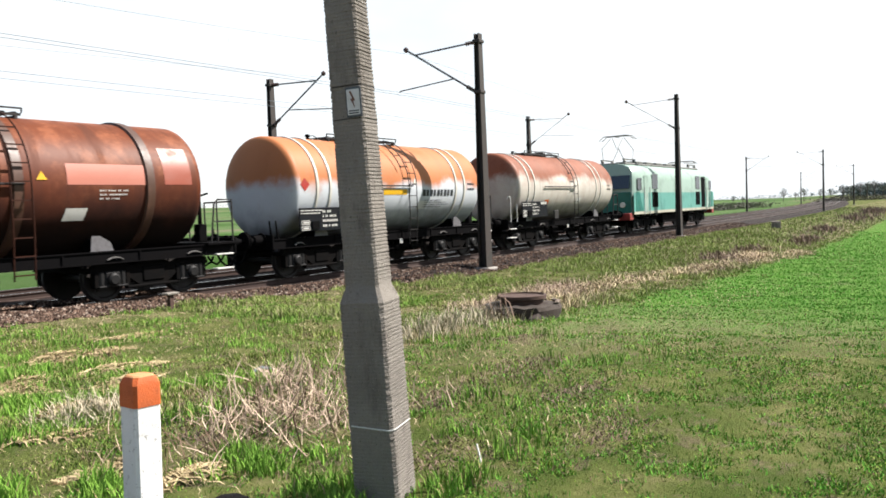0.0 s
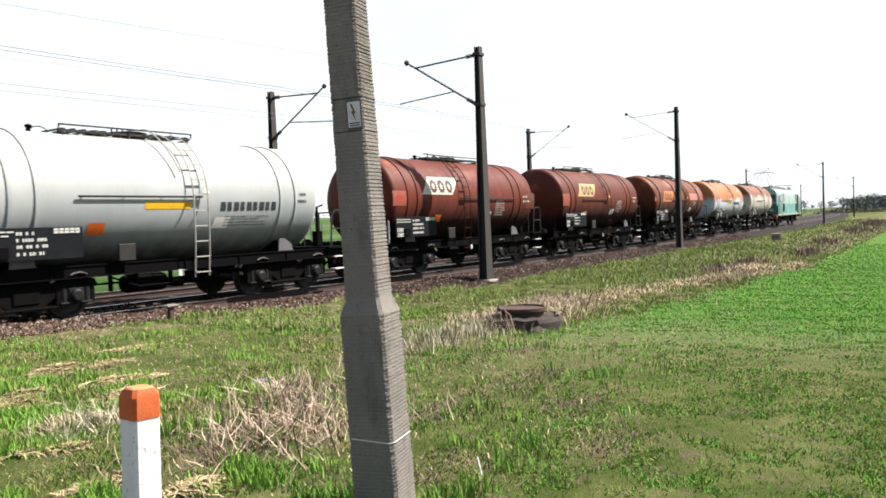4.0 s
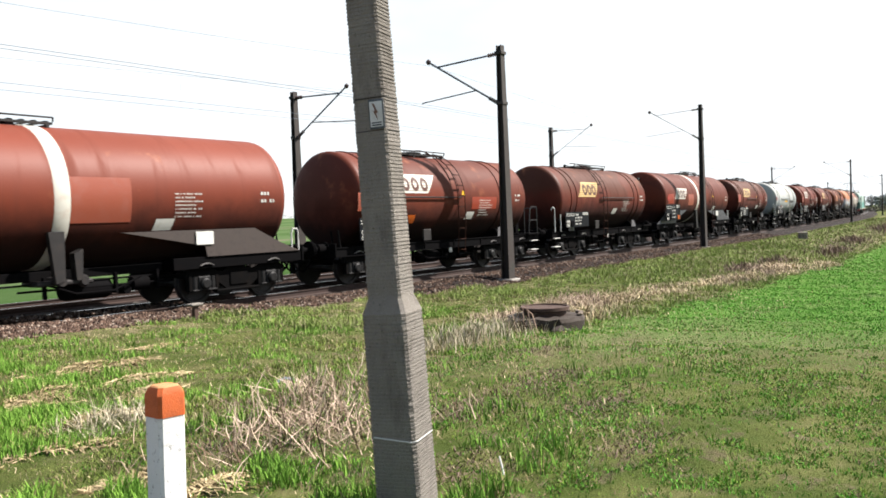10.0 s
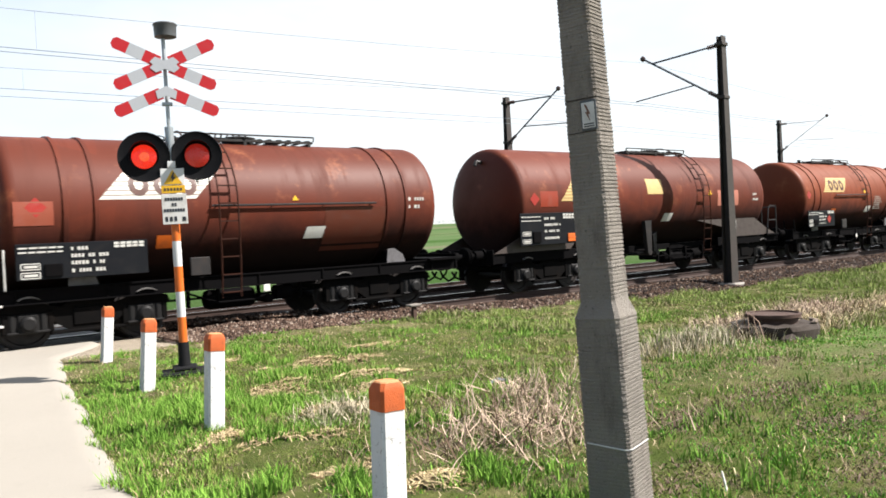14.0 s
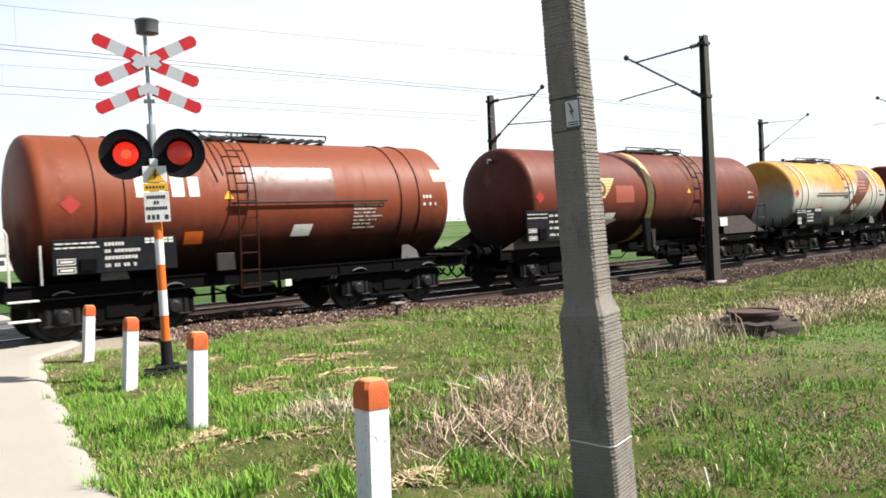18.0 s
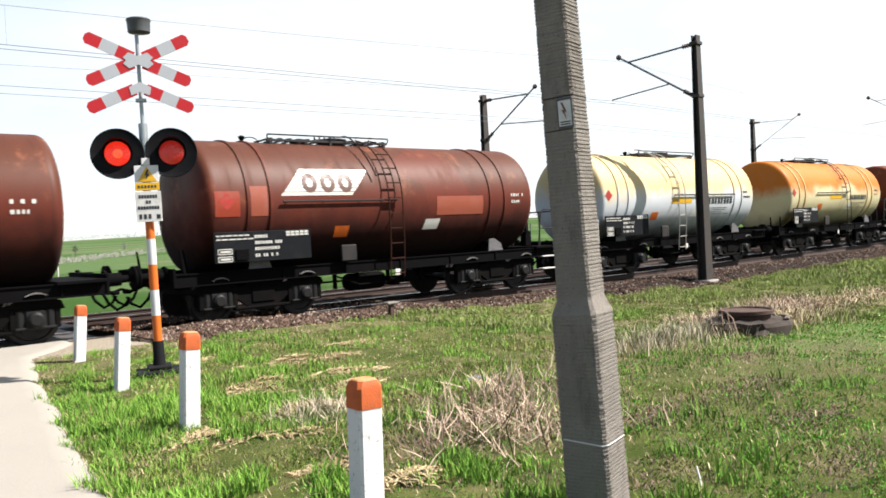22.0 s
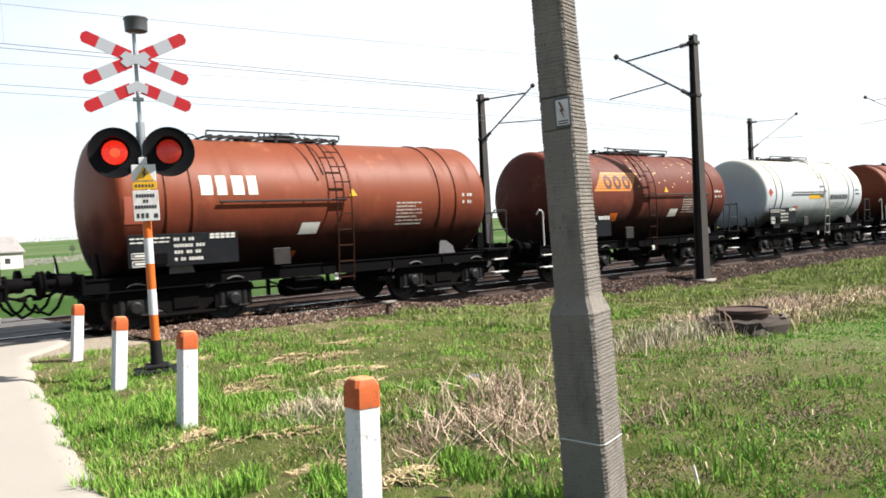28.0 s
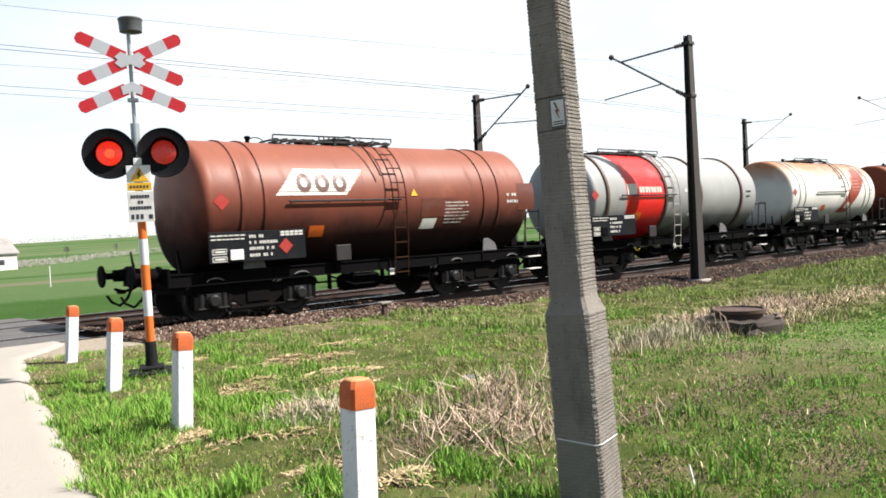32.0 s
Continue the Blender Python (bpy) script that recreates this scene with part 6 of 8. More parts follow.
def ends(parent, length):
    for far in (0, 1):
        for y in (-0.875, 0.875):
            b = part("buffer", stored("buffer", buffer_mesh, M["frame"]), None, parent, "", pose(0, y, 1.03))
            if far:
                b.matrix_basis = pose(length, -y, 1.03, 0, 0, 180)
        c = part("coupling", stored("coupling", coupling_mesh, M["frame"]), None, parent)
        if far:
            turned(c, length)


def step_mesh(y, z):
    """One corner step at the rear end."""
    m = Mesh()
    m.box(0.62, 1.10, min(y, y * 0.86), max(y, y * 0.86), z, z + 0.035, 0.008)
    return m


def grabs_mesh(y):
    m = Mesh()
    m.tube([(0.66, y, 1.05), (0.66, y, 1.92), (0.62, y, 2.0), (0.5, y, 2.02), (0.46, y * 0.96, 1.9)], 0.02, 6)
    m.tube([(1.15, y, 1.05), (1.15, y, 1.72)], 0.02, 6)
    return m


def platform_mesh(length):
    m = Mesh()
    m.box(length - 1.45, length - 0.62, -1.35, 1.35, 1.02, 1.08, 0.01)
    return m


def railing_mesh(length, y):
    """One side of the platform railing with its half of the end rail."""
    m = Mesh()
    x0, x1 = length - 1.30, length - 0.68
    k = 1 if y > 0 else -1
    m.tube([(x0, y, 1.08), (x0 + 0.12, y, 1.95), (x0 + 0.22, y, 2.05), (x1, y, 2.05), (x1, y, 1.08)], 0.022, 6)
    m.tube([(x0 + 0.12, y, 1.55), (x1, y, 1.55)], 0.018, 6)
    m.tube([(x1, y, 2.0), (x1, 0.3 * k, 2.0)], 0.02, 6)
    for v in (0.75, 0.3):
        m.tube([(x1, v * k, 1.08), (x1, v * k, 2.0)], 0.02, 6)
    return m


def handbrake_mesh(length):
    m = Mesh()
    x = length - 0.98
    m.cyl((x, -0.5, 1.08), (x, -0.5, 2.15), 0.045, 8)
    m.tube([(x - 0.25, -0.5, 2.22), (x, -0.5, 2.15), (x + 0.25, -0.5, 2.22)], 0.025, 6)
    m.box(x - 0.12, x + 0.12, -0.6, -0.4, 1.08, 1.5, 0.02)
    return m


def end_step_mesh(length, y, z):
    m = Mesh()
    m.box(length - 1.2, length - 0.72, min(y, y * 0.86), max(y, y * 0.86), z, z + 0.035, 0.008)
    return m


def ladder_mesh(s, foot=0.62):
    """Side ladder bent round the barrel, with a broad foot below the solebar."""
    m = Mesh()
    for x in (s - 0.19, s + 0.19):
        pts = [(x, -0.35, 3.92)]
        for i in range(11):
            a = radians(80 - 80 * i / 10)
            pts.append((x, -(SHELL[0] + 0.13) * math.cos(a), SHELL[1] + (SHELL[0] + 0.13) * math.sin(a)))
        pts += [(x, -SHELL[0] - 0.13, 1.5), (x, -SHELL[0] - 0.06, foot)]
        m.tube(pts, 0.016, 6)
    for i in range(9):
        z = foot + 0.1 + i * 0.34
        if z < SHELL[1]:
            y = -SHELL[0] - 0.10
        else:
            k = min(0.99, (z - SHELL[1]) / (SHELL[0] + 0.13))
            y = -(SHELL[0] + 0.13) * math.sqrt(1 - k * k)
        m.box(s - 0.19, s + 0.19, y - 0.02, y + 0.02, z - 0.012, z + 0.012)
    # hooped hand rail beside it
    pts = []
    for i in range(9):
        a = radians(88 - 68 * i / 8)
        pts.append((s - 0.42 - 0.12 * math.sin(math.pi * i / 8), -(SHELL[0] + 0.10) * math.cos(a), SHELL[1] + (SHELL[0] + 0.22) * math.sin(a)))
    m.tube(pts, 0.018, 6)
    return m


def walkway_mesh(s0, s1):
    m = Mesh()
    z = SHELL[1] + SHELL[0] + 0.06
    n = int((s1 - s0) / 0.22)
    for y in (-0.36, 0.36):
        m.box(s0, s1, y - 0.03, y + 0.03, z - 0.05, z, 0.005)
    for i in range(n):
        x = s0 + (i + 0.5) * (s1 - s0) / n
        m.box(x - 0.04, x + 0.04, -0.38, 0.38, z, z + 0.025)
    for x in (s0 + 0.1, (s0 + s1) / 2, s1 - 0.1):
        m.box(x - 0.03, x + 0.03, -0.4, 0.4, z - 0.13, z - 0.05)
    for x in (s0, (s0 + s1) / 2, s1):
        m.tube([(x, -0.40, z), (x, -0.42, z + 0.09)], 0.018, 6)
    m.tube([(s0, -0.42, z + 0.09), (s1, -0.42, z + 0.09)], 0.018, 6)
    return m


def hatch_mesh(s):
    m = Mesh()
    z = SHELL[1] + SHELL[0] - 0.03
    m.lathe([(0.0, 0.34), (0.10, 0.33), (0.11, 0.38), (0.15, 0.38), (0.18, 0.25)], 18, (s, 0, z), "z")
    m.lathe([(0.0, 0.13), (0.09, 0.13), (0.10, 0.17), (0.13, 0.16)], 12, (s + 0.85, 0.1, z), "z")
    m.box(s - 1.0, s - 0.7, -0.2, 0.2, z, z + 0.14, 0.03)
    for k in range(5):
        m.cyl((s - 0.6 + 0.13 * k, -0.28, z + 0.1), (s - 0.6 + 0.13 * k, -0.28, z + 0.19), 0.02, 6)
    return m


def valve_mesh(s):
    m = Mesh()
    z = SHELL[1] + SHELL[0] - 0.02
    m.cyl((s, -0.1, z), (s, -0.1, z + 0.1), 0.05, 8)
    m.lathe([(0.1, 0.07), (0.14, 0.07), (0.16, 0.03)], 10, (s, -0.1, z), "z")
    m.tube([(s + 0.2 + 0.2 * math.cos(radians(a)), -0.1, z + 0.13 * math.sin(radians(a))) for a in range(0, 181, 20)], 0.012, 5)
    return m


def data_board(parent, s0, s1, z0, z1, seed, diamond=False, orange=False, card=False, y=-1.47):
    m = Mesh()
    m.box(s0, s1, y - 0.012, y + 0.012, z0, z1, 0.006)
    b = part("data_board", m, M["board"], parent, "dark data board with white stencilled lines")
    rng = random.Random(seed)
    yy = y - 0.018
    t = Mesh()
    w = s1 - s0
    h = z1 - z0
    rows = [(0.40, 0.58, 0.82), (0.40, 0.70, 0.62), (0.40, 0.68, 0.42), (0.40, 0.66, 0.20)]
    for a, b2, v in rows:
        x = s0 + a * w
        while x < s0 + b2 * w - 0.05:
            k = rng.uniform(0.03, 0.045)
            t.box(x, x + k, yy - 0.002, yy, z0 + v * h - 0.028, z0 + v * h + 0.032)
            x += k + (0.018 if rng.random() < 0.75 else 0.075)
    for v in (0.88, 0.76):
        x = s0 + 0.02 * w
        while x < s0 + 0.34 * w:
            k = rng.uniform(0.05, 0.14)
            t.box(x, x + k, yy - 0.002, yy, z0 + v * h - 0.012, z0 + v * h + 0.014)
            x += k + 0.025
    for v in (0.12, 0.36):
        a, b2, lo, hi = s0 + 0.03 * w, s0 + 0.17 * w, z0 + v * h - 0.05, z0 + v * h + 0.06
        for x0, x1, q0, q1 in ((a, b2, lo, lo + 0.016), (a, b2, hi - 0.016, hi), (a, a + 0.016, lo, hi), (b2 - 0.016, b2, lo, hi), (a + 0.05, b2 - 0.04, lo + 0.035, hi - 0.035)):
            t.box(x0, x1, yy - 0.002, yy, q0, q1)
    tagged(part("stencilling", t, M["letter_white"], b), kind="stuff")
    t = Mesh()
    for c in range(5):
        for r in range(2):
            x = s0 + (0.73 + 0.05 * c) * w
            t.box(x, x + 0.04 * w, yy - 0.002, yy, z0 + (0.80 + 0.09 * r) * h, z0 + (0.87 + 0.09 * r) * h)
    tagged(part("load_table", t, M["letter_white"], b, "small white load table"), kind="stuff")
    t = Mesh()
    t.box(s0 + 0.20 * w, s0 + 0.33 * w, yy - 0.03, yy, z0 + 0.08 * h, z0 + 0.42 * h, 0.005)
    part("card_holder", t, M["label_white"] if card else M["frame"], b)
    if diamond:
        t = Mesh()
        cx, cz = s0 + 0.78 * w, z0 + 0.45 * h
        t.prism([(cx - 0.16, cz), (cx, cz - 0.16), (cx + 0.16, cz), (cx, cz + 0.16)], yy - 0.006, yy)
        part("hazard_diamond", t, M["hazard_red"], b, "red hazard diamond")
    if orange:
        t = Mesh()
        t.box(s1 - 0.20 * w, s1 - 0.02 * w, yy - 0.02, yy, z0 + 0.06 * h, z0 + 0.32 * h, 0.004)
        t.box(s1 - 0.205 * w, s1 - 0.015 * w, yy - 0.026, yy - 0.02, z0 + 0.18 * h, z0 + 0.195 * h)
        part("hazard_plate", t, M["hazard_orange"], b, "orange hazard number plate")
    return b


def stripes_logo(parent, s0, s1, z0, z1, paint, marks):
    """Leaning block of stripes with three plain round marks in it."""
    h = z1 - z0
    lean = h * 0.95
    n = 7
    for i in range(n):
        t = Mesh()
        a, b = z0 + h * i / n, z0 + h * (i + 0.84) / n
        k = lean * i / n
        shell_patch(t, s0 + k, s1 - lean + k, a, b, lean * 0.84 / n, 0.006, 1)
        part("emblem_stripe", t, paint, parent, "stripe of the leaning emblem", smooth=60)
    cz = z0 + 0.46 * h
    for i in range(3):
        t = Mesh()
        cs = s0 + (s1 - s0) * (0.31 + 0.195 * i)
        shell_ring(t, cs, cz, 0.36 * h, 0.17 * h)
        part("emblem_ring", t, marks, parent, "plain dark ring on the emblem", smooth=60)


def block_row(parent, s0, s1, z0, z1, n, paint, name, label):
    """A row of plain blocks in place of lettering."""
    w = (s1 - s0) / n
    for i in range(n):
        t = Mesh()
        a = s0 + i * w
        shell_patch(t, a, a + w * (0.62 if i % 2 else 0.74), z0, z1, 0, 0.008, 3)
        part(name, t, paint, parent, label, smooth=60)


def small_lines(parent, s, z, rows, seed, paint, width=0.9, h=0.06):
    """Tiny lettering as thin bars."""
    rng = random.Random(seed)
    t = Mesh()
    for i in range(rows):
        x, end = s, s + width * rng.uniform(0.55, 1.0)
        while x < end:
            k = rng.uniform(0.4, 0.8) * h
            shell_patch(t, x, x + k, z - i * h * 1.9, z - i * h * 1.9 + h * 0.8, 0, 0.008, 1)
            x += k + (0.35 if rng.random() < 0.8 else 1.2) * h
    tagged(part("small_lettering", t, paint, parent, "few lines of small pale lettering", smooth=60), kind="stuff")


def one_patch(parent, name, s0, s1, z0, z1, paint, label="", shear=0.0, rows=4):
    t = Mesh()
    shell_patch(t, s0, s1, z0, z1, shear, 0.006, rows)
    return part(name, t, paint, parent, label, smooth=60)


def tank_shell(parent, t0, t1, paint, ends_paint, label):
    """Barrel with dished heads."""
    d = 0.34
    n = 10
    prof = [(t0 + d, SHELL[0])] + [(t0 + d + (t1 - t0 - 2 * d) * i / 8, SHELL[0]) for i in range(1, 8)] + [(t1 - d, SHELL[0])]
    m = Mesh()
    m.lathe(prof, 56, (0, 0, SHELL[1]), "x", False)
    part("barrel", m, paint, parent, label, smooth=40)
    for sgn in (-1, 1):
        rows = []
        for i in range(n + 1):
            u = math.sin(math.pi / 2 * i / n)
            r = SHELL[0] * (1 - u ** 3.2) ** (1 / 2.2) if i < n else 0.01
            rows.append(((t0 + d - d * u) if sgn < 0 else (t1 - d + d * u), max(r, 0.01)))
        m = Mesh()
        m.lathe(rows, 56, (0, 0, SHELL[1]), "x", False)
        part("tank_head", m, ends_paint, parent, smooth=60)


def hoops(parent, places, paint, wide=0.05, lift=0.03):
    for s in places:
        m = Mesh()
        r = SHELL[0]
        m.lathe([(s - wide, r - 0.002), (s - wide * 0.8, r + lift), (s + wide * 0.8, r + lift), (s + wide, r - 0.002)], 56, (0, 0, SHELL[1]), "x", False)
        part("hoop", m, paint, parent, smooth=50)


def underframe(parent, length):
    for y in (-1.22, 1.22):
        m = Mesh()
        s = 1 if y > 0 else -1
        x0, x1 = 0.60, length - 0.60
        m.box(x0, x1, min(y, y - 0.02 * s), max(y, y - 0.02 * s), 0.80, 1.05)
        for z in (0.80, 1.03):
            m.box(x0, x1, min(y + 0.03 * s, y - 0.12 * s), max(y + 0.03 * s, y - 0.12 * s), z - 0.01, z + 0.015)
        for k in range(7):
            x = x0 + (k + 0.5) * (x1 - x0) / 7
            m.box(x - 0.015, x + 0.015, min(y, y + 0.03 * s), max(y, y + 0.03 * s), 0.81, 1.03)
        part("solebar", m, M["frame"], parent)
    for x in (0.56, length - 0.62):
        m = Mesh()
        m.box(x, x + 0.06, -1.25, 1.25, 0.78, 1.16, 0.01)
        part("headstock", m, M["frame"], parent)
    m = Mesh()
    m.box(0.62, length - 0.62, -0.32, 0.32, 0.74, 1.0, 0.01)
    for k in range(6):
        x = 1.2 + k * (length - 2.4) / 5
        m.box(x - 0.06, x + 0.06, -1.2, 1.2, 0.82, 0.98)
    part("centre_sill", m, M["frame"], parent)


def brake_gear_mesh(x, tilt):
    m = Mesh()
    m.lathe([(-0.55, 0.05), (-0.5, 0.17), (-0.42, 0.2), (0.42, 0.2), (0.5, 0.17), (0.55, 0.05)], 14, (x, -0.72, 0.56), "x")
    m.lathe([(-0.2, 0.05), (-0.18, 0.15), (0.18, 0.15), (0.2, 0.05)], 12, (x + 1.1, -0.85, 0.6), "x")
    m.cyl((x - 1.4, -0.9, 0.62), (x + 1.9, -0.9, 0.60), 0.022, 6)
    m.tube([(x - 1.0, -1.1, 0.75), (x - 0.4, -1.12, 0.52), (x + 0.4, -1.12, 0.52), (x + 1.0, -1.1, 0.75)], 0.02, 6)
    for k in (-0.9, -0.3, 0.55, 1.5):
        m.box(x + k - 0.025, x + k + 0.025, -0.95, -0.85, 0.45, 0.86)
    m.cyl((x + 0.75, -1.0, 0.50), (x + 0.75, 1.0, 0.50), 0.09, 10)
    return m


def saddle_mesh(s, y):
    m = Mesh()
    pts = []
    for i in range(7):
        a = radians(-80 + 30 * i / 6)
        pts.append(((SHELL[0] + 0.012) * math.cos(a) * y, SHELL[1] + (SHELL[0] + 0.012) * math.sin(a)))
    pts += [(1.06 * y, 1.28), (1.12 * y, 1.04), (0.30 * y, 1.04)]
    m.prism(pts, s - 0.12, s + 0.12, "x")
    return m


def white_tag(parent, x, z, w=0.14, h=0.14):
    m = Mesh()
    m.box(x, x + w, -1.275, -1.262, z, z + h, 0.004)
    part("white_tag", m, M["label_white"], parent)


def dress(parent, c, rng, b_type=False):
    """Writing, plates and emblem on the lit side."""
    kind = c.get("logo")
    ls = c.get("at", 2.84 if not b_type else 2.93)
    lz = c.get("logo_z", (2.50, 3.08) if not b_type else (2.34, 2.93))
    if kind == "stripes":
        stripes_logo(parent, ls, ls + 2.28, lz[0], lz[1], M[c["ink"]], M[c.get("mark", "logo_dark")])
    elif kind == "nine":
        block_row(parent, 6.86, 8.60, 2.07, 2.27, 9, M["letter_dark"], "plain_block", "dark plain block")
        small_lines(parent, 7.0, 1.92, 4, rng.random(), M["letter_dark"], 1.6, 0.035)
        one_patch(parent, "yellow_strip", 4.89, 6.03, 2.12, 2.28, M["hazard_yellow"], "yellow strip with faint text")
    elif kind == "four":
        block_row(parent, 2.77, 4.08, 2.51, 2.89, 4, M["logo_white"], "plain_block", "white plain block")
    # handrail strip along the middle of the barrel
    if not b_type:
        m = Mesh()
        lad = c["lad"]
        a, b = (lad - 0.3, lad + 3.4) if lad < 5.6 else (lad - 2.8, lad + 0.1)
        y = -SHELL[0] - 0.06
        m.tube([(a, y, 2.38), (b, y, 2.38)], 0.022, 6)
        for k in range(4):
            x = a + 0.1 + k * (b - a - 0.2) / 3
            m.cyl((x, y, 2.38), (x, y + 0.07, 2.38), 0.016, 6)
        part("side_rail", m, M["grey_steel"], parent)
    # plates
    tri_s = c.get("tri", 6.45)
    if tri_s is None:
        tri_s = 6.4 if not b_type else 9.6
    else:
        t = Mesh()
        k = c.get("tri_size", 0.8)
        t.add([on_shell(tri_s - 0.13 * k, 2.46, 0.012), on_shell(tri_s + 0.13 * k, 2.46, 0.012), on_shell(tri_s, 2.46 + 0.2 * k, 0.012)], [(0, 1, 2)])
        part("warning_triangle", t, M["hazard_yellow"] if c.get("light") is None else M["logo_white"], parent, "small warning triangle")
    card_s = c.get("card_at", tri_s + 0.22)
    one_patch(parent, "notice_card", card_s, card_s + 0.44, 1.68, 1.92, M["label_white"], "white notice card", 0.06)
    if c.get("lines", True):
        s_, z_, k_ = c.get("lines_at", (7.40, 2.27, 7) if not b_type else (10.3, 2.42, 7))
        small_lines(parent, s_, z_, k_, rng.random(), M["letter_white"], 0.78, 0.042)
    e = c["t1"] - 0.72
    if c.get("end_lines", True):
        small_lines(parent, e - 0.25, 2.42, 2, rng.random(), M["letter_white" if c.get("light") is None else "letter_dark"], 0.45, 0.09)
    if c.get("orange", True) and not b_type:
        ps, pz_ = c.get("plate_at", (3.66, 1.62))
        one_patch(parent, "hazard_plate", ps, ps + 0.36, pz_, pz_ + 0.24, M["hazard_orange"], "orange hazard number plate")
    if c.get("diamond", True):
        t = Mesh()
        shell_disc(t, 1.66 if not b_type else 1.95, 2.40, 0.17, 0.17)
        part("hazard_diamond", t, M["hazard_red"], parent, "faded red hazard diamond")
    for s0, s1, z0, z1, tone in c.get("blotches", ()):
        one_patch(parent, "repaint_patch", s0, s1, z0, z1, M[tone], "rectangle of different paint")


def wagon_a(c, length):
    """Four-axle tank wagon on a full underframe, brake platform at its front."""
    SHELL[:] = 1.37, 2.37
    rng = random.Random(c["seed"])
    w = thing("tank_wagon", c["label"], "tank wagon", "wagons of the goods train")
    t0, t1 = c["t0"], c["t1"]
    tank_shell(w, t0, t1, c["paint"], c.get("ends", c["paint"]), c.get("barrel", ""))
    bands = c.get("bands", (2.12, 2.62, 8.72, 9.23))
    hoops(w, bands, c.get("band_paint", c["paint"]), c.get("band_w", 0.045), c.get("band_h", 0.028))
    underframe(w, length)
    for s in (2.37, 8.97):
        for y in (-1, 1):
            part("saddle", stored("saddle_%d" % y, lambda: saddle_mesh(0, y), M["frame"]), None, w, "", pose(s, 0, 0))
    for s in (2.37, 8.97):
        m = Mesh()
        m.prism([(s - 0.24, 1.05), (s + 0.26, 1.05), (s + 0.20, 1.22), (s - 0.02, 1.36), (s - 0.20, 1.36)], -1.20, -1.18)
        part("cradle_plate", m, M["cradle"], w, "pale grey bracket plate under the hoops")
    wheels = c["wheels"]
    bogie(w, 2.46, 1.93, wheels)
    bogie(w, length - 2.72, 1.93, wheels)
    ends(w, length)
    lad = c["lad"]
    back = lad < 5.6         # the walkway runs forward from the ladder, else back from it
    part("ladder", stored("ladder", lambda: ladder_mesh(0.0), M["grey_steel"]), c.get("ladder", M["ladder_brown"] if c.get("light") is None else None), w, "", pose(lad, 0, 0))
    part("roof_walkway", stored("walk_a", lambda: walkway_mesh(-1.6, 1.6), M["grey_steel"]), None, w, "", pose(lad + (0.9 if back else -0.95), 0, 0))
    part("filler_hatch", stored("hatch", lambda: hatch_mesh(0.0), M["grey_steel"]), None, w, "", pose(lad + (0.9 if back else -0.7), 0, 0))
    part("vent_valve", stored("valve", lambda: valve_mesh(0.0), M["frame"]), None, w, "", pose(lad - (1.0 if back else 3.0), 0, 0))
    part("brake_gear", stored("brake_a", lambda: brake_gear_mesh(5.2, 0), M["frame"]), None, w)
    part("platform", stored("plat_%.2f" % length, lambda: platform_mesh(length), M["frame"]), None, w)
    if c.get("rails", True):
        for y in (-1.28, 1.28):
            part("railing", stored("rail_%.2f_%.0f" % (length, y), lambda: railing_mesh(length, y), M["grey_steel"]), None, w)
        part("handbrake", stored("hb_%.2f" % length, lambda: handbrake_mesh(length), M["frame"]), None, w)
        for y in (-1.33, 1.33):
            for z in (0.45, 0.78):
                part("end_step", stored("es_%.2f_%.1f_%.1f" % (length, y, z), lambda: end_step_mesh(length, y, z), M["white_steel"]), None, w, "white-edged step")
    if c.get("grabs", False):
        for y in (-1.33, 1.33):
            for z in (0.45, 0.78):
                part("corner_step", stored("step_%.0f_%.1f" % (y, z), lambda: step_mesh(y, z), M["white_steel"]), None, w)
            part("grab_rail", stored("grabs_%.0f" % y, lambda: grabs_mesh(y), M["white_steel"]), None, w, "white grab rail")
    else:
        for x, y in ((0.8, -1.2), (1.05, -0.7), (0.8, 1.2)):
            m = Mesh()
            m.tube([(x, y, 1.04), (x - 0.06, y, 1.5)], 0.035, 6, True, 0.02)
            part("stake", m, M["frame"], w)
    data_board(w, 1.30, 3.41, 1.20, 1.80, c["seed"], c.get("board_diamond", False), False, c.get("card", False))
    m = Mesh()
    m.box(4.20, 4.58, -1.42, -1.36, 1.08, 1.42, 0.01)
    part("tool_box", m, M["grey_steel"], w)
    white_tag(w, 5.7, 0.66)
    m = Mesh()
    if not c.get("hook"):
        dress(w, c, rng)
        return w
    m.tube([(3.6, -1.27, 0.80), (3.6, -1.30, 0.72), (3.7, -1.31, 0.68), (3.8, -1.30, 0.74)], 0.018, 6)
    part("tow_hook", m, M["yellow_hook"], w, "yellow rope hook")
    dress(w, c, rng)
    return w


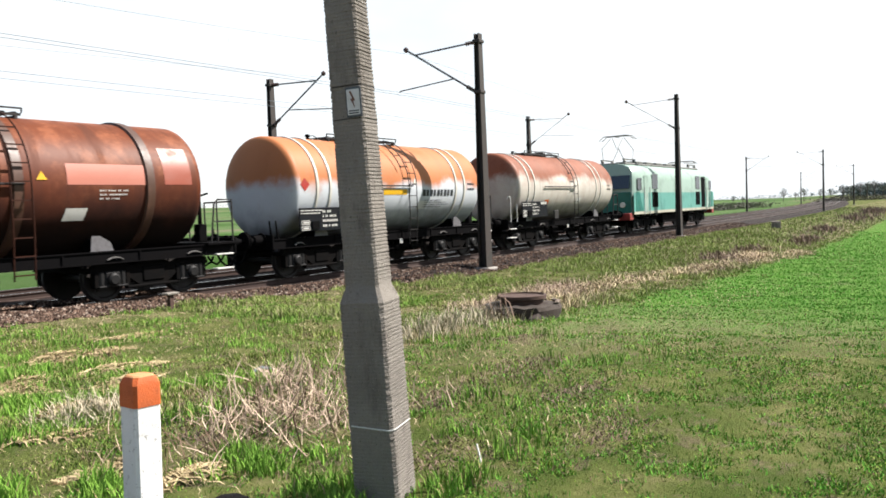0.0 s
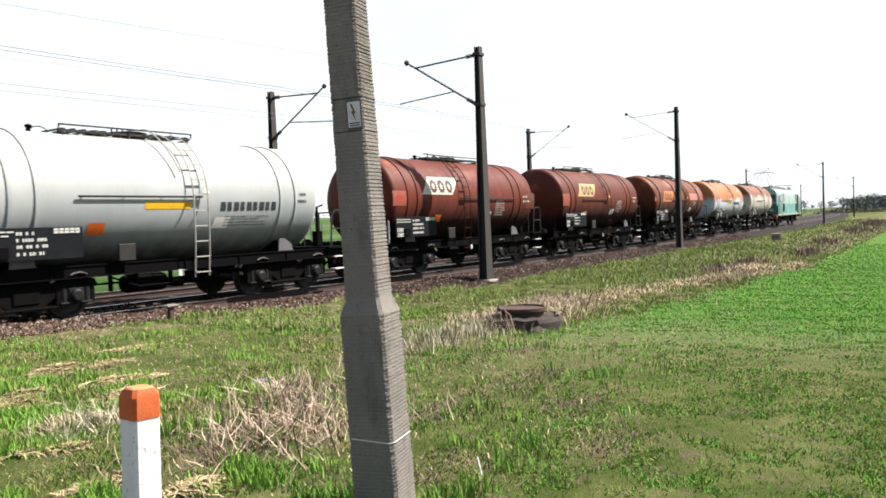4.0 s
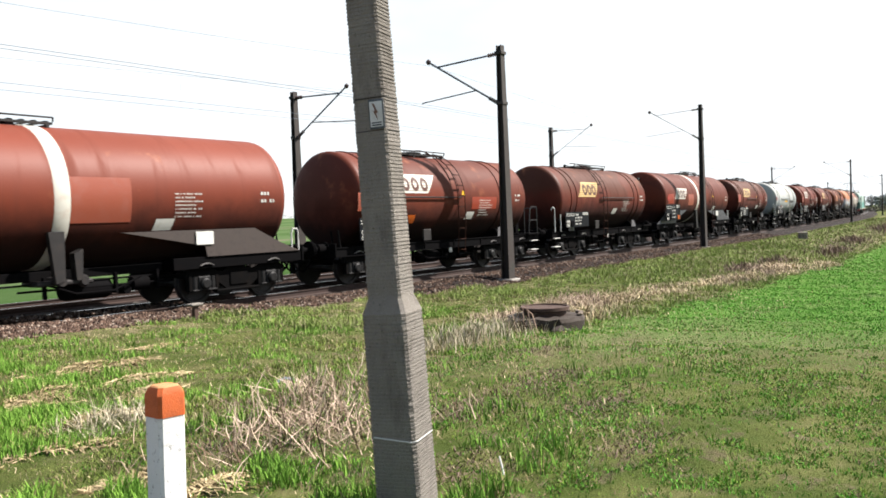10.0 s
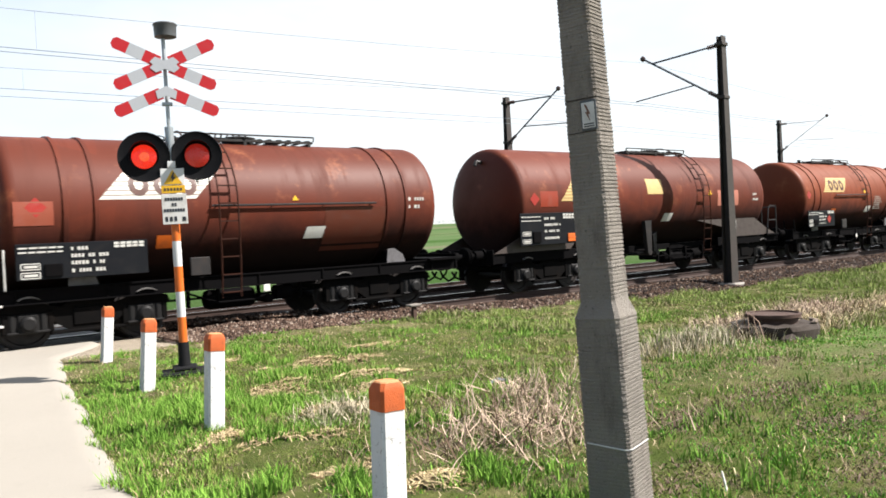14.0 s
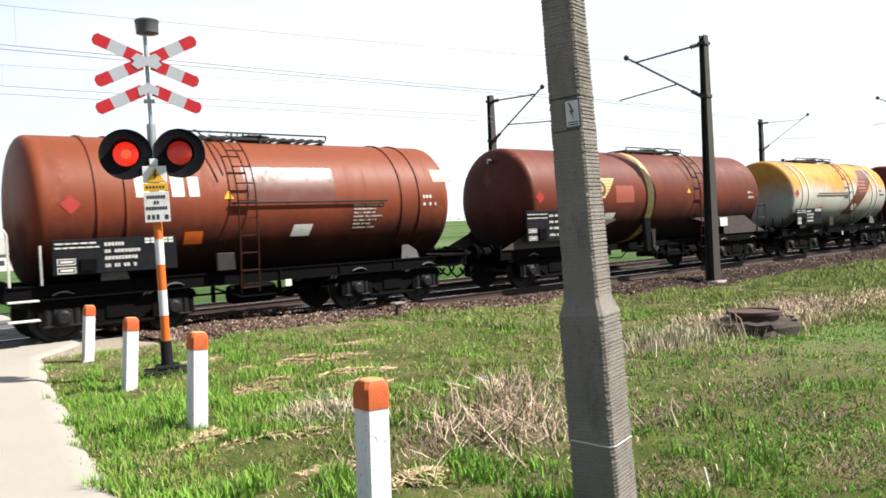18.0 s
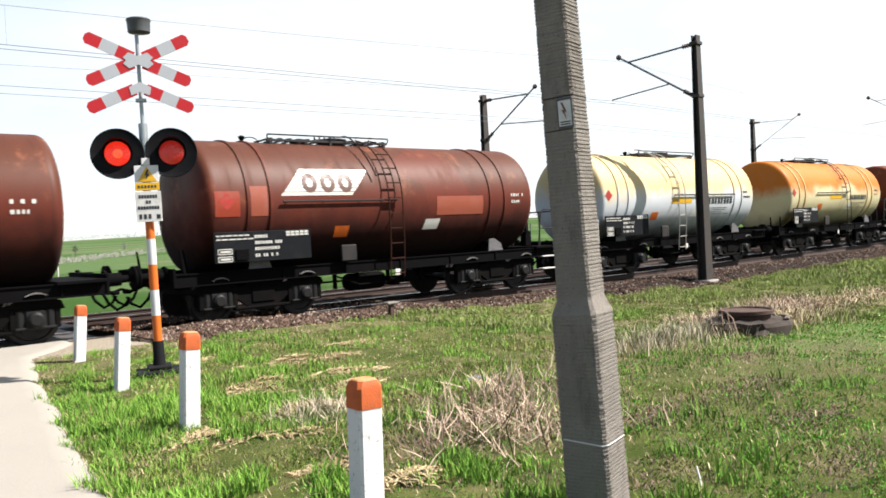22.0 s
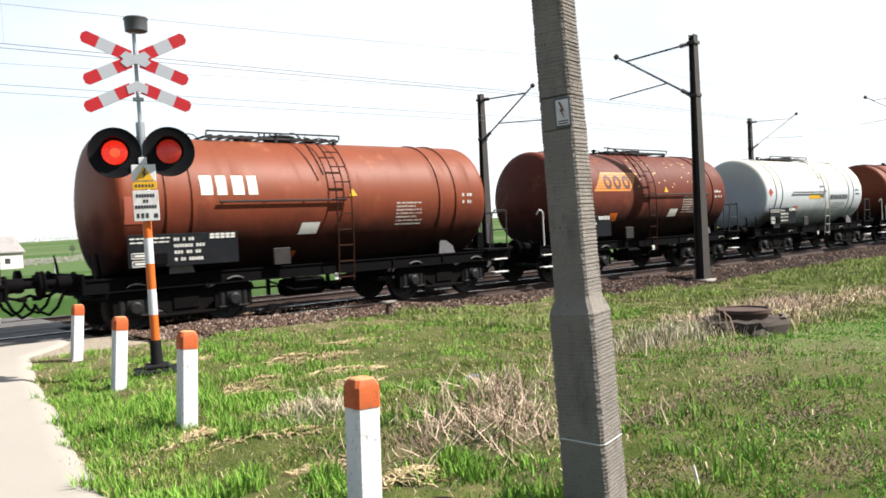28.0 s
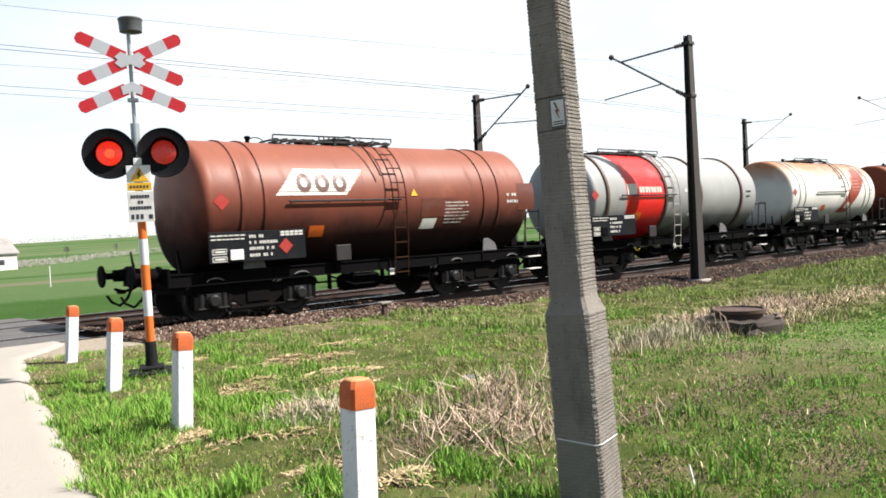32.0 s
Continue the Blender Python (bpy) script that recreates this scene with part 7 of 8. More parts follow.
def wagon_b(c, length):
    """Long frameless tank wagon on two end cradles with sloping gussets."""
    SHELL[:] = 1.42, 2.41
    rng = random.Random(c["seed"])
    w = thing("tank_wagon", c["label"], "tank wagon", "wagons of the goods train")
    t0, t1 = c["t0"], c["t1"]
    tank_shell(w, t0, t1, c["paint"], c["paint"], c.get("barrel", ""))
    if c.get("band"):
        hoops(w, (c["band"],), M[c["band_ink"]], 0.16, 0.012)
    wheels = c["wheels"]
    bogie(w, 2.75, 1.93, wheels)
    bogie(w, length - 2.50, 1.93, wheels)
    for far in (0, 1):
        m = Mesh()
        x0, x1 = (0.60, 4.1) if not far else (length - 4.3, length - 0.60)
        for y in (-1.22, 1.22):
            s = 1 if y > 0 else -1
            m.box(x0, x1, min(y, y - 0.05 * s), max(y, y - 0.05 * s), 0.80, 1.06, 0.01)
        m.box(x0, x1, -0.3, 0.3, 0.74, 1.02, 0.01)
        for k in range(3):
            x = x0 + 0.4 + k * (x1 - x0 - 0.8) / 2
            m.box(x - 0.07, x + 0.07, -1.2, 1.2, 0.82, 1.0)
        part("end_frame", m, M["frame"], w)
        for y in (-1.26, 1.26):
            s = 1 if y > 0 else -1
            g = Mesh()
            if not far:
                pts = [(0.62, 1.06), (0.95, 1.06), (3.4, 1.06), (3.6, 1.24), (5.28, 1.70), (5.28, 1.74), (4.0, 1.72), (2.0, 1.70), (1.7, 1.5)]
            else:
                pts = [(length - 5.5, 1.66), (length - 3.5, 1.30), (length - 3.45, 1.06), (length - 0.7, 1.06), (length - 1.3, 1.28), (length - 2.1, 1.66)]
            g.prism(pts, min(y, y - 0.03 * s), max(y, y - 0.03 * s))
            part("gusset", g, c.get("gusset", M["gusset"]), w, "sloping gusset plate")
        m = Mesh()
        x = 0.56 if not far else length - 0.62
        m.box(x, x + 0.06, -1.25, 1.25, 0.78, 1.16, 0.01)
        part("headstock", m, M["frame"], w)
    m = Mesh()
    for y in (-0.75, 0.75):
        m.box(4.1, length - 4.3, y - 0.05, y + 0.05, 0.80, 0.98, 0.01)
    m.box(5.4, 5.6, -0.8, 0.8, 0.66, 0.80)
    m.tube([(4.4, -0.85, 0.62), (6.0, -0.85, 0.56), (6.3, -0.85, 0.74), (length - 4.5, -0.85, 0.74)], 0.02, 6)
    part("centre_beam", m, M["frame"], w)
    m = Mesh()
    v = c.get("band", 6.86) - 0.12
    m.prism([(v - 0.14, 1.72), (v + 0.16, 1.72), (v + 0.14, 0.80), (v - 0.04, 0.74)], -1.33, -1.20)
    m.prism([(v + 0.40, 1.30), (v + 0.58, 1.38), (v + 0.55, 0.78), (v + 0.43, 0.78)], -1.2, -1.0)
    m.box(v - 0.3, v + 0.8, -1.15, -0.5, 0.70, 0.80, 0.03)
    m.cyl((v + 0.1, -1.30, 0.78), (v + 0.1, -0.4, 0.78), 0.09, 10)
    m.lathe([(-0.10, 0.08), (0.0, 0.13), (0.10, 0.08)], 12, (v + 0.6, -1.10, 0.76), "y")
    part("discharge_valve", m, M["grey_steel"], w, "discharge valve with its lever plate")
    part("brake_gear", stored("brake_b", lambda: brake_gear_mesh(8.6, 0), M["frame"]), None, w)
    ends(w, length)
    lad = c["lad"]
    part("ladder", stored("ladder_b", lambda: ladder_mesh(0.0), M["ladder_brown"]), None, w, "", pose(lad, 0, 0))
    part("roof_walkway", stored("walk_b", lambda: walkway_mesh(-1.5, 1.5), M["grey_steel"]), None, w, "", pose(lad - 0.95 if lad > 8 else lad + 0.9, 0, 0))
    part("filler_hatch", stored("hatch_b", lambda: hatch_mesh(0.0), M["grey_steel"]), None, w, "", pose(lad - 0.9 if lad > 8 else lad + 0.9, 0, 0))
    if c.get("rails", True):
        part("platform", stored("plat_%.2f" % length, lambda: platform_mesh(length), M["frame"]), None, w)
        part("handbrake", stored("hb_%.2f" % length, lambda: handbrake_mesh(length), M["frame"]), None, w)
        for y in (-1.28, 1.28):
            part("railing", stored("rail_%.2f_%.0f" % (length, y), lambda: railing_mesh(length, y), M["grey_steel"]), None, w)
    else:
        m = Mesh()
        m.tube([(length - 0.9, -1.2, 1.06), (length - 0.9, -1.2, 1.5), (length - 0.85, -1.2, 1.6), (length - 0.72, -1.2, 1.6), (length - 0.68, -1.2, 1.5), (length - 0.68, -1.2, 1.06)], 0.022, 6)
        part("hand_grip", m, M["white_steel"], w)
    if c.get("grabs", False):
        for y in (-1.33, 1.33):
            for z in (0.45, 0.78):
                part("corner_step", stored("step_%.0f_%.1f" % (y, z), lambda: step_mesh(y, z), M["white_steel"]), None, w)
            part("grab_rail", stored("grabs_%.0f" % y, lambda: grabs_mesh(y), M["white_steel"]), None, w, "white grab rail")
    data_board(w, 1.30, 3.46, 1.22, 2.04, c["seed"], c.get("board_diamond", False), True, False, -1.50)
    m = Mesh()
    m.box(length - 3.75, length - 3.29, -1.292, -1.280, 1.33, 1.62, 0.004)
    part("white_tag", m, M["label_white"], w)
    m = Mesh()
    m.tube([(t0 + 0.12, -0.05, 3.45), (t0 - 0.10, -0.05, 3.50), (t0 - 0.15, -0.05, 3.38)], 0.05, 8)
    part("end_lug", m, M["grey_steel"], w)
    c = dict(c, tri=c.get("tri", 9.9), lines=c.get("lines", False))
    dress(w, c, rng, True)
    return w


# paints of the wagons
M["band_slate"] = simple("gusset_slate", (0.035, 0.036, 0.040), 0.55, 0.0, (0.02, 0.02, 0.02), 0.5, 4)
M["gusset"] = simple("gusset_brown", (0.045, 0.034, 0.030), 0.6, 0.0, (0.02, 0.014, 0.012), 0.6, 4)
M["patch_light"] = simple("patch_light_red", (0.21, 0.052, 0.030), 0.5, 0.0, (0.2, 0.07, 0.05), 0.5, 3)
M["patch_red"] = simple("patch_fresh_red", (0.20, 0.028, 0.013), 0.5, 0.0, (0.16, 0.05, 0.03), 0.4, 3)
M["patch_dark"] = simple("patch_dark_brown", (0.085, 0.022, 0.013), 0.5, 0.0, (0.07, 0.03, 0.02), 0.5, 3)
M["patch_pink"] = simple("patch_pink", (0.33, 0.12, 0.085), 0.5, 0.0, (0.3, 0.12, 0.08), 0.5, 3)
M["red_panel"] = simple("signal_red_panel", (0.50, 0.014, 0.012), 0.38, 0.0, (0.3, 0.03, 0.02), 0.25, 1.5)
M["band_dark"] = simple("band_dark_brown", (0.06, 0.03, 0.02), 0.55, 0.0, (0.12, 0.05, 0.03), 0.5, 4)
M["ladder_brown"] = simple("ladder_brown", (0.030, 0.011, 0.007), 0.6, 0.1, (0.012, 0.007, 0.006), 0.6, 5, 0.15, 0.1)
M["ladder_pale"] = simple("ladder_pale", (0.33, 0.31, 0.28), 0.5, 0.1, (0.15, 0.09, 0.05), 0.5, 5)
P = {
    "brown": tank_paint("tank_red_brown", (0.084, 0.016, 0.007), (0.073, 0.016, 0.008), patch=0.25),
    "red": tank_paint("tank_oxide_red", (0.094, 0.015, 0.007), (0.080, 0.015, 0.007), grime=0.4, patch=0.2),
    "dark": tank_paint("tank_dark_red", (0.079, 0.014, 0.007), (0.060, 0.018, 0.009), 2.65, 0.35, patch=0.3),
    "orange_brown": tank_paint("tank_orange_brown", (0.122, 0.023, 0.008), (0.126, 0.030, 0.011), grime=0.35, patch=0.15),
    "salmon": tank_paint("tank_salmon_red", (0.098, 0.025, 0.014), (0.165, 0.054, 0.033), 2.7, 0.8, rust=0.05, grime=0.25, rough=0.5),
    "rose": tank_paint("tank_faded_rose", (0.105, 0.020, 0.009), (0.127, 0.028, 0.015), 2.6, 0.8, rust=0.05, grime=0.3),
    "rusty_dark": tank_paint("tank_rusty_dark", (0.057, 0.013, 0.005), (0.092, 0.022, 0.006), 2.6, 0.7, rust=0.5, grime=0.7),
    "grey": tank_paint("tank_pale_grey", (0.219, 0.233, 0.234), (0.285, 0.285, 0.267), 2.4, 0.6, rust=0.0, grime=0.18, shade_top=1.95),
    "grey_cream": tank_paint("tank_grey_cream_top", (0.325, 0.340, 0.355), (0.375, 0.355, 0.305), 2.75, 0.4, rust=0.05, rust_c=(0.150, 0.100, 0.045), grime=0.2, shade_top=1.95),
    "orange_grey": tank_paint("tank_orange_over_grey", (0.360, 0.375, 0.395), (0.290, 0.105, 0.040), 2.42, 0.22, rust=0.22, rust_c=(0.150, 0.048, 0.015), grime=0.25, shade_top=1.95),
    "rust_cream": tank_paint("tank_rust_on_cream", (0.370, 0.345, 0.305), (0.175, 0.062, 0.035), 2.75, 0.22, rust=0.62, rust_c=(0.085, 0.028, 0.014), grime=0.7, shade_top=1.95),
    "orange_cream": tank_paint("tank_orange_over_cream", (0.400, 0.350, 0.215), (0.350, 0.105, 0.010), 2.50, 0.30, rust=0.2, rust_c=(0.230, 0.062, 0.010), grime=0.3, shade_top=1.85),
    "yellow_white": tank_paint("tank_yellow_over_white", (0.370, 0.385, 0.405), (0.420, 0.315, 0.160), 2.45, 0.35, rust=0.12, rust_c=(0.270, 0.130, 0.025), grime=0.2, shade_top=1.95),
    "white_rust": tank_paint("tank_white_rust_top", (0.440, 0.425, 0.400), (0.260, 0.130, 0.070), 3.10, 0.55, rust=0.35, rust_c=(0.120, 0.040, 0.015), grime=0.25, shade_top=1.95),
    "white_amber": tank_paint("tank_white_amber", (0.294, 0.285, 0.253), (0.349, 0.161, 0.024), 2.6, 0.35, rust=0.45, rust_c=(0.149, 0.043, 0.009), grime=0.3, shade_top=1.95),
    "silver": tank_paint("tank_silver_grey", (0.171, 0.171, 0.164), (0.223, 0.223, 0.216), 2.5, 0.6, rust=0.0, grime=0.2, rough=0.38, shade_top=1.95),
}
S_, F_, N_ = "stripes", "four", "nine"
BROWN_A = "rust-brown tank wagon with a leaning striped emblem"
# kind, where its front stands behind the first coupling, and its looks
WAGONS = [
    ("a", -37.40, dict(t0=1.20, t1=10.92, lad=6.20, paint="rust_cream", band_paint=1, label="cream tank wagon streaked with rust behind the locomotive", grabs=True, diamond=False, lines=False, light=1)),
    ("a", -25.24, dict(t0=1.17, t1=10.40, lad=6.15, paint="orange_grey", band_paint=1, logo=N_, label="tank wagon rusted orange above pale blue-grey, dark blocks", lines=False, light=1, diamond=True)),
    ("a", -13.49, dict(t0=1.60, t1=11.55, lad=7.30, logo_z=(2.28, 2.88), paint="rusty_dark", tri=7.75, card_at=8.17, end_lines=False, lines_at=(8.9, 2.24, 3), blotches=((8.24, 10.00, 2.37, 2.78, "patch_pink"), (10.40, 11.09, 2.38, 3.17, "patch_light"), (4.61, 5.26, 3.1, 3.5, "patch_light")), logo=S_, ink="logo_orange", label="dark rusty tank wagon with broad hoops and orange stripes", hoop4=True)),
    ("a", -0.58, dict(t0=1.21, t1=10.48, lad=6.10, paint="brown", logo=S_, ink="logo_cream", label=BROWN_A + " in cream", blotches=((1.32, 1.97, 2.1, 2.6, "patch_light"),))),
    ("a", 10.87, dict(t0=1.25, t1=10.40, lad=5.26, paint="red", logo=S_, ink="logo_white", label="oxide-red tank wagon with a white striped emblem", grabs=True, blotches=((1.36, 2.02, 2.15, 2.6, "patch_light"), (9.68, 10.34, 2.0, 2.6, "patch_dark")))),
    ("a", 22.51, dict(t0=1.40, t1=10.20, lad=6.20, paint="grey", logo=N_, label="pale grey tank wagon with a row of dark blocks", light=1, lines=False, ladder="ladder_pale", grabs=True)),
    ("a", 34.35, dict(t0=1.36, t1=10.30, lad=6.45, paint="dark", logo=S_, ink="logo_cream", label="dark red tank wagon with a cream striped emblem", rails=False, blotches=((1.36, 2.07, 2.15, 2.65, "patch_light"),))),
    ("b", 46.19, dict(t0=1.42, t1=13.50, lad=9.50, paint="brown", logo=S_, ink="logo_white", band=7.03, band_ink="logo_white", label="long frameless brown tank wagon with a white hoop", rails=False, gusset="band_slate", blotches=((1.97, 2.82, 2.1, 2.6, "patch_red"), (5.26, 6.20, 2.0, 2.6, "patch_light")))),
    ("a", 60.87, dict(t0=1.05, t1=10.41, lad=5.14, logo_z=(2.42, 3.06), at=2.72, tri=None, card_at=6.35, diamond=False, plate_at=(3.50, 1.22), paint="dark", logo=S_, ink="logo_cream", label="dark brown tank wagon with cream striped emblem, white grab rails", grabs=True, rails=False)),
    ("a", 72.23, dict(t0=1.38, t1=10.68, lad=6.15, paint="brown", logo=S_, ink="logo_white", label="rust-brown tank wagon with striped emblem and red hazard diamond", board_diamond=True, blotches=((1.41, 2.16, 2.0, 2.5, "patch_light"), (6.96, 8.46, 2.0, 2.4, "patch_red")))),
    ("b", 84.30, dict(t0=1.42, t1=13.58, lad=5.90, paint="rose", logo=S_, ink="logo_white", band=7.88, tri=None, band_ink="logo_white", label="long frameless rose-brown tank wagon with a white hoop", grabs=True, board_diamond=True, rails=False, blotches=((2.26, 2.91, 2.1, 2.5, "patch_red"), (8.04, 9.29, 1.87, 2.75, "patch_light")), lines=True)),
    ("a", 98.91, dict(t0=1.19, t1=10.40, lad=6.55, paint="orange_brown", logo=S_, ink="logo_cream", label="orange-brown tank wagon with a cream striped emblem", board_diamond=True)),
    ("b", 110.45, dict(t0=1.32, t1=13.42, lad=9.50, card_at=7.5, paint="brown", logo=S_, ink="logo_cream", label="long frameless brown tank wagon with pale repaint patches", blotches=((2.16, 2.82, 2.2, 2.6, "patch_red"), (6.67, 7.43, 2.5, 2.95, "logo_cream"), (10.34, 11.56, 2.1, 2.6, "patch_pink")))),
    ("a", 125.31, dict(t0=1.05, t1=10.25, lad=4.97, logo_z=(2.52, 3.10), at=2.66, lines=False, tri_size=0.55, paint="brown", logo=S_, ink="logo_white", label=BROWN_A + ", patched red", grabs=True, rails=False, blotches=((1.32, 1.93, 2.1, 2.5, "patch_light"), (7.14, 8.65, 1.4, 2.3, "patch_dark")))),
    ("a", 136.58, dict(t0=1.20, t1=10.45, lad=6.20, paint="white_amber", band_paint=1, label="white tank wagon with amber rust and a brown diagonal", light=1, slant="patch_dark", diamond=True, lines=False)),
    ("b", 148.60, dict(t0=1.50, t1=13.50, lad=9.52, tri=8.9, card_at=4.7, paint="brown", logo=S_, ink="logo_cream", band=6.86, band_ink="logo_cream", label="long frameless brown tank wagon with a cream hoop", rails=True, blotches=((5.17, 6.02, 2.2, 2.7, "patch_light"),))),
    ("a", 163.24, dict(t0=0.96, t1=10.28, lad=4.85, tri=4.53, card_at=5.9, paint="orange_brown", logo=F_, label="orange-brown tank wagon with four white blocks", grabs=True, rails=False, blotches=((4.89, 6.96, 2.4, 3.1, "patch_dark"), (9.68, 10.25, 2.8, 3.1, "patch_pink")))),
    ("a", 174.46, dict(t0=1.25, t1=10.46, lad=6.40, plate_at=(3.9, 1.70), paint="orange_cream", logo=N_, label="tank wagon weathered orange over cream with dark blocks", light=1, lines=False, band_paint="stripe_cream")),
    ("a", 186.52, dict(t0=1.22, t1=10.25, lad=5.25, card_at=6.1, plate_at=(3.9, 1.62), paint="yellow_white", logo=N_, label="tank wagon yellowed above pale blue-white, dark blocks", light=1, lines=False, ladder="ladder_pale", grabs=True, rails=False)),
    ("a", 198.06, dict(t0=1.12, t1=10.42, lad=5.65, tri=None, card_at=6.6, lines=False, plate_at=(4.16, 1.60), paint="dark", logo=S_, ink="logo_white", label="dark red tank wagon with a white striped emblem", blotches=((1.41, 1.93, 2.1, 2.6, "patch_red"), (2.16, 2.54, 2.1, 2.7, "patch_light"), (6.96, 8.46, 2.0, 2.45, "patch_light")))),
    ("a", 209.86, dict(t0=1.15, t1=10.51, lad=5.50, tri=None, card_at=6.6, lines=False, logo_z=(2.24, 2.89), paint="dark", logo=S_, ink="logo_red", label="dark brown tank wagon with a faded red emblem", mark="logo_dark", rails=False, blotches=((1.32, 2.07, 2.0, 2.6, "patch_red"),), grabs=True)),
    ("a", 221.49, dict(t0=1.28, t1=10.52, lad=5.50, logo_z=(2.36, 2.97), paint="orange_brown", logo=S_, ink="logo_cream", label="rust-orange tank wagon with a cream striped emblem", grabs=True)),
    ("a", 233.31, dict(t0=1.15, t1=10.35, lad=6.20, paint="grey_cream", logo=N_, label="pale grey tank wagon creamed on top, dark blocks", light=1, lines=False, ladder="ladder_pale")),
    ("a", 245.10, dict(t0=1.30, t1=10.25, lad=5.50, paint="brown", logo=S_, ink="logo_orange", label="dark rust-brown tank wagon flecked white, orange stripes", grabs=True, flecks=True)),
    ("a", 256.70, dict(t0=1.05, t1=10.38, lad=5.90, tri=6.22, card_at=4.9, plate_at=(4.64, 1.10), paint="orange_brown", logo=F_, label="orange-red tank wagon with four white blocks", blotches=((1.32, 1.79, 2.0, 2.5, "patch_light"),))),
    ("a", 268.34, dict(t0=1.25, t1=10.10, lad=6.40, plate_at=(4.3, 1.62), paint="white_rust", band_paint=1, label="white tank wagon with rusty top and brown diagonal", light=1, slant="patch_red", lines=False)),
    ("c", 280.16, dict(t0=1.45, t1=11.35, lad=5.67, paint="silver", hook=True, label="silver-grey tank wagon with a red panel and dark hoops", light=1, grabs=True, lines=False)),
    ("a", 292.78, dict(t0=1.15, t1=10.48, lad=5.92, paint="salmon", logo=S_, ink="logo_white", label="salmon-red tank wagon with white striped emblem, last of train", board_diamond=True, card=True, blotches=((6.67, 7.80, 1.95, 2.4, "patch_dark"), (9.92, 10.53, 2.05, 2.75, "patch_dark")))),
]
TAIL = 304.25
HEAD = -54.74
WHEELS = []
TRAIN = []


def build_train():
    fronts = [w[1] for w in WAGONS] + [TAIL]
    for i, (kind, front, look_of) in enumerate(WAGONS):
        c = dict(look_of)
        length = fronts[i + 1] - front
        c["seed"] = 100 + i
        c["wheels"] = WHEELS
        c["paint"] = P[c["paint"]]
        if "gusset" in c:
            c["gusset"] = M[c["gusset"]]
        if "ladder" in c:
            c["ladder"] = M[c["ladder"]]
        if c.get("band_paint"):
            c["band_paint"] = M["logo_cream"] if c["band_paint"] == "stripe_cream" else M["logo_white"]
        if c.get("hoop4"):
            c.update(bands=(2.50, 5.35, 7.31, 10.05), band_paint=M["band_dark"], band_w=0.11, band_h=0.05)
        if kind == "c":
            c.update(bands=(2.25, 5.27, 7.33, 10.02), band_paint=M["band_dark"], band_w=0.06, band_h=0.05, ladder=M["ladder_pale"])
        ob = (wagon_b if kind == "b" else wagon_a)(c, length)
        if kind == "c":
            m = Mesh()
            a0, a1 = 3.20, 5.18
            m.lathe([(a0, SHELL[0] + 0.005), (a1, SHELL[0] + 0.005)], 56, (0, 0, SHELL[1]), "x", False)
            part("red_panel", m, M["red_panel"], ob, "bright red painted section", smooth=50)
            block_row(ob, 3.24, 3.92, 2.41, 2.73, 1, M["logo_white"], "plain_block", "white block on the red section")
            block_row(ob, 3.86, 5.10, 2.46, 2.64, 8, M["logo_white"], "plain_block", "small white block")
        if c.get("slant"):
            m = Mesh()
            for k in range(6):
                z0, z1 = 1.5 + k * 0.38, 1.5 + (k + 1) * 0.38
                if z1 < SHELL[1] + SHELL[0]:
                    shell_patch(m, 6.0 + k * 0.40, 7.02 + k * 0.46, z0, z1, 0.40, 0.006, 3, -0.06)
            part("diagonal_band", m, M[c["slant"]], ob, "brown diagonal band", smooth=60)
            one_patch(ob, "repaint_patch", 7.26, 8.12, 2.44, 3.03, M["patch_pink"], "pink repaint square")
        if c.get("flecks"):
            rng = random.Random(5)
            for k in range(26):
                m = Mesh()
                shell_disc(m, rng.uniform(5.0, 8.2), rng.uniform(2.6, 3.5), 0.032, 0.026, 0.007, 6, rng.random())
                part("paint_fleck", m, M["logo_cream"], ob, "pale flaked spot", smooth=60)
        TRAIN.append((ob, fronts[i + 1], length))


# ---- locomotive ----
M["loco_mint"] = simple("loco_mint_green", (0.230, 0.310, 0.265), 0.5, 0.0, (0.10, 0.13, 0.11), 0.6, 1.2)
M["loco_teal"] = simple("loco_teal", (0.075, 0.235, 0.200), 0.5, 0.0, (0.05, 0.11, 0.10), 0.6, 1.2)
M["loco_cream"] = simple("loco_cream_line", (0.36, 0.34, 0.27), 0.6, 0.0, (0.12, 0.10, 0.08), 0.6, 3)
M["loco_green"] = simple("loco_dark_green", (0.010, 0.110, 0.088), 0.5, 0.0, (0.015, 0.035, 0.028), 0.5, 2)
M["loco_roof"] = simple("loco_roof_grey", (0.10, 0.10, 0.09), 0.6, 0.1, (0.04, 0.055, 0.05), 0.6, 3)
M["loco_red"] = simple("loco_beam_red", (0.22, 0.03, 0.025), 0.55, 0.0, (0.08, 0.03, 0.02), 0.6, 4)
glass = Nodes("dark_window_glass", 0.08, 0.0, 0.8)
glass.colour((0.015, 0.018, 0.02))
M["glass"] = glass.m
lampn = Nodes("headlamp_lens", 0.15)
lampn.colour((0.5, 0.5, 0.46))
M["lamp_lens"] = lampn.m


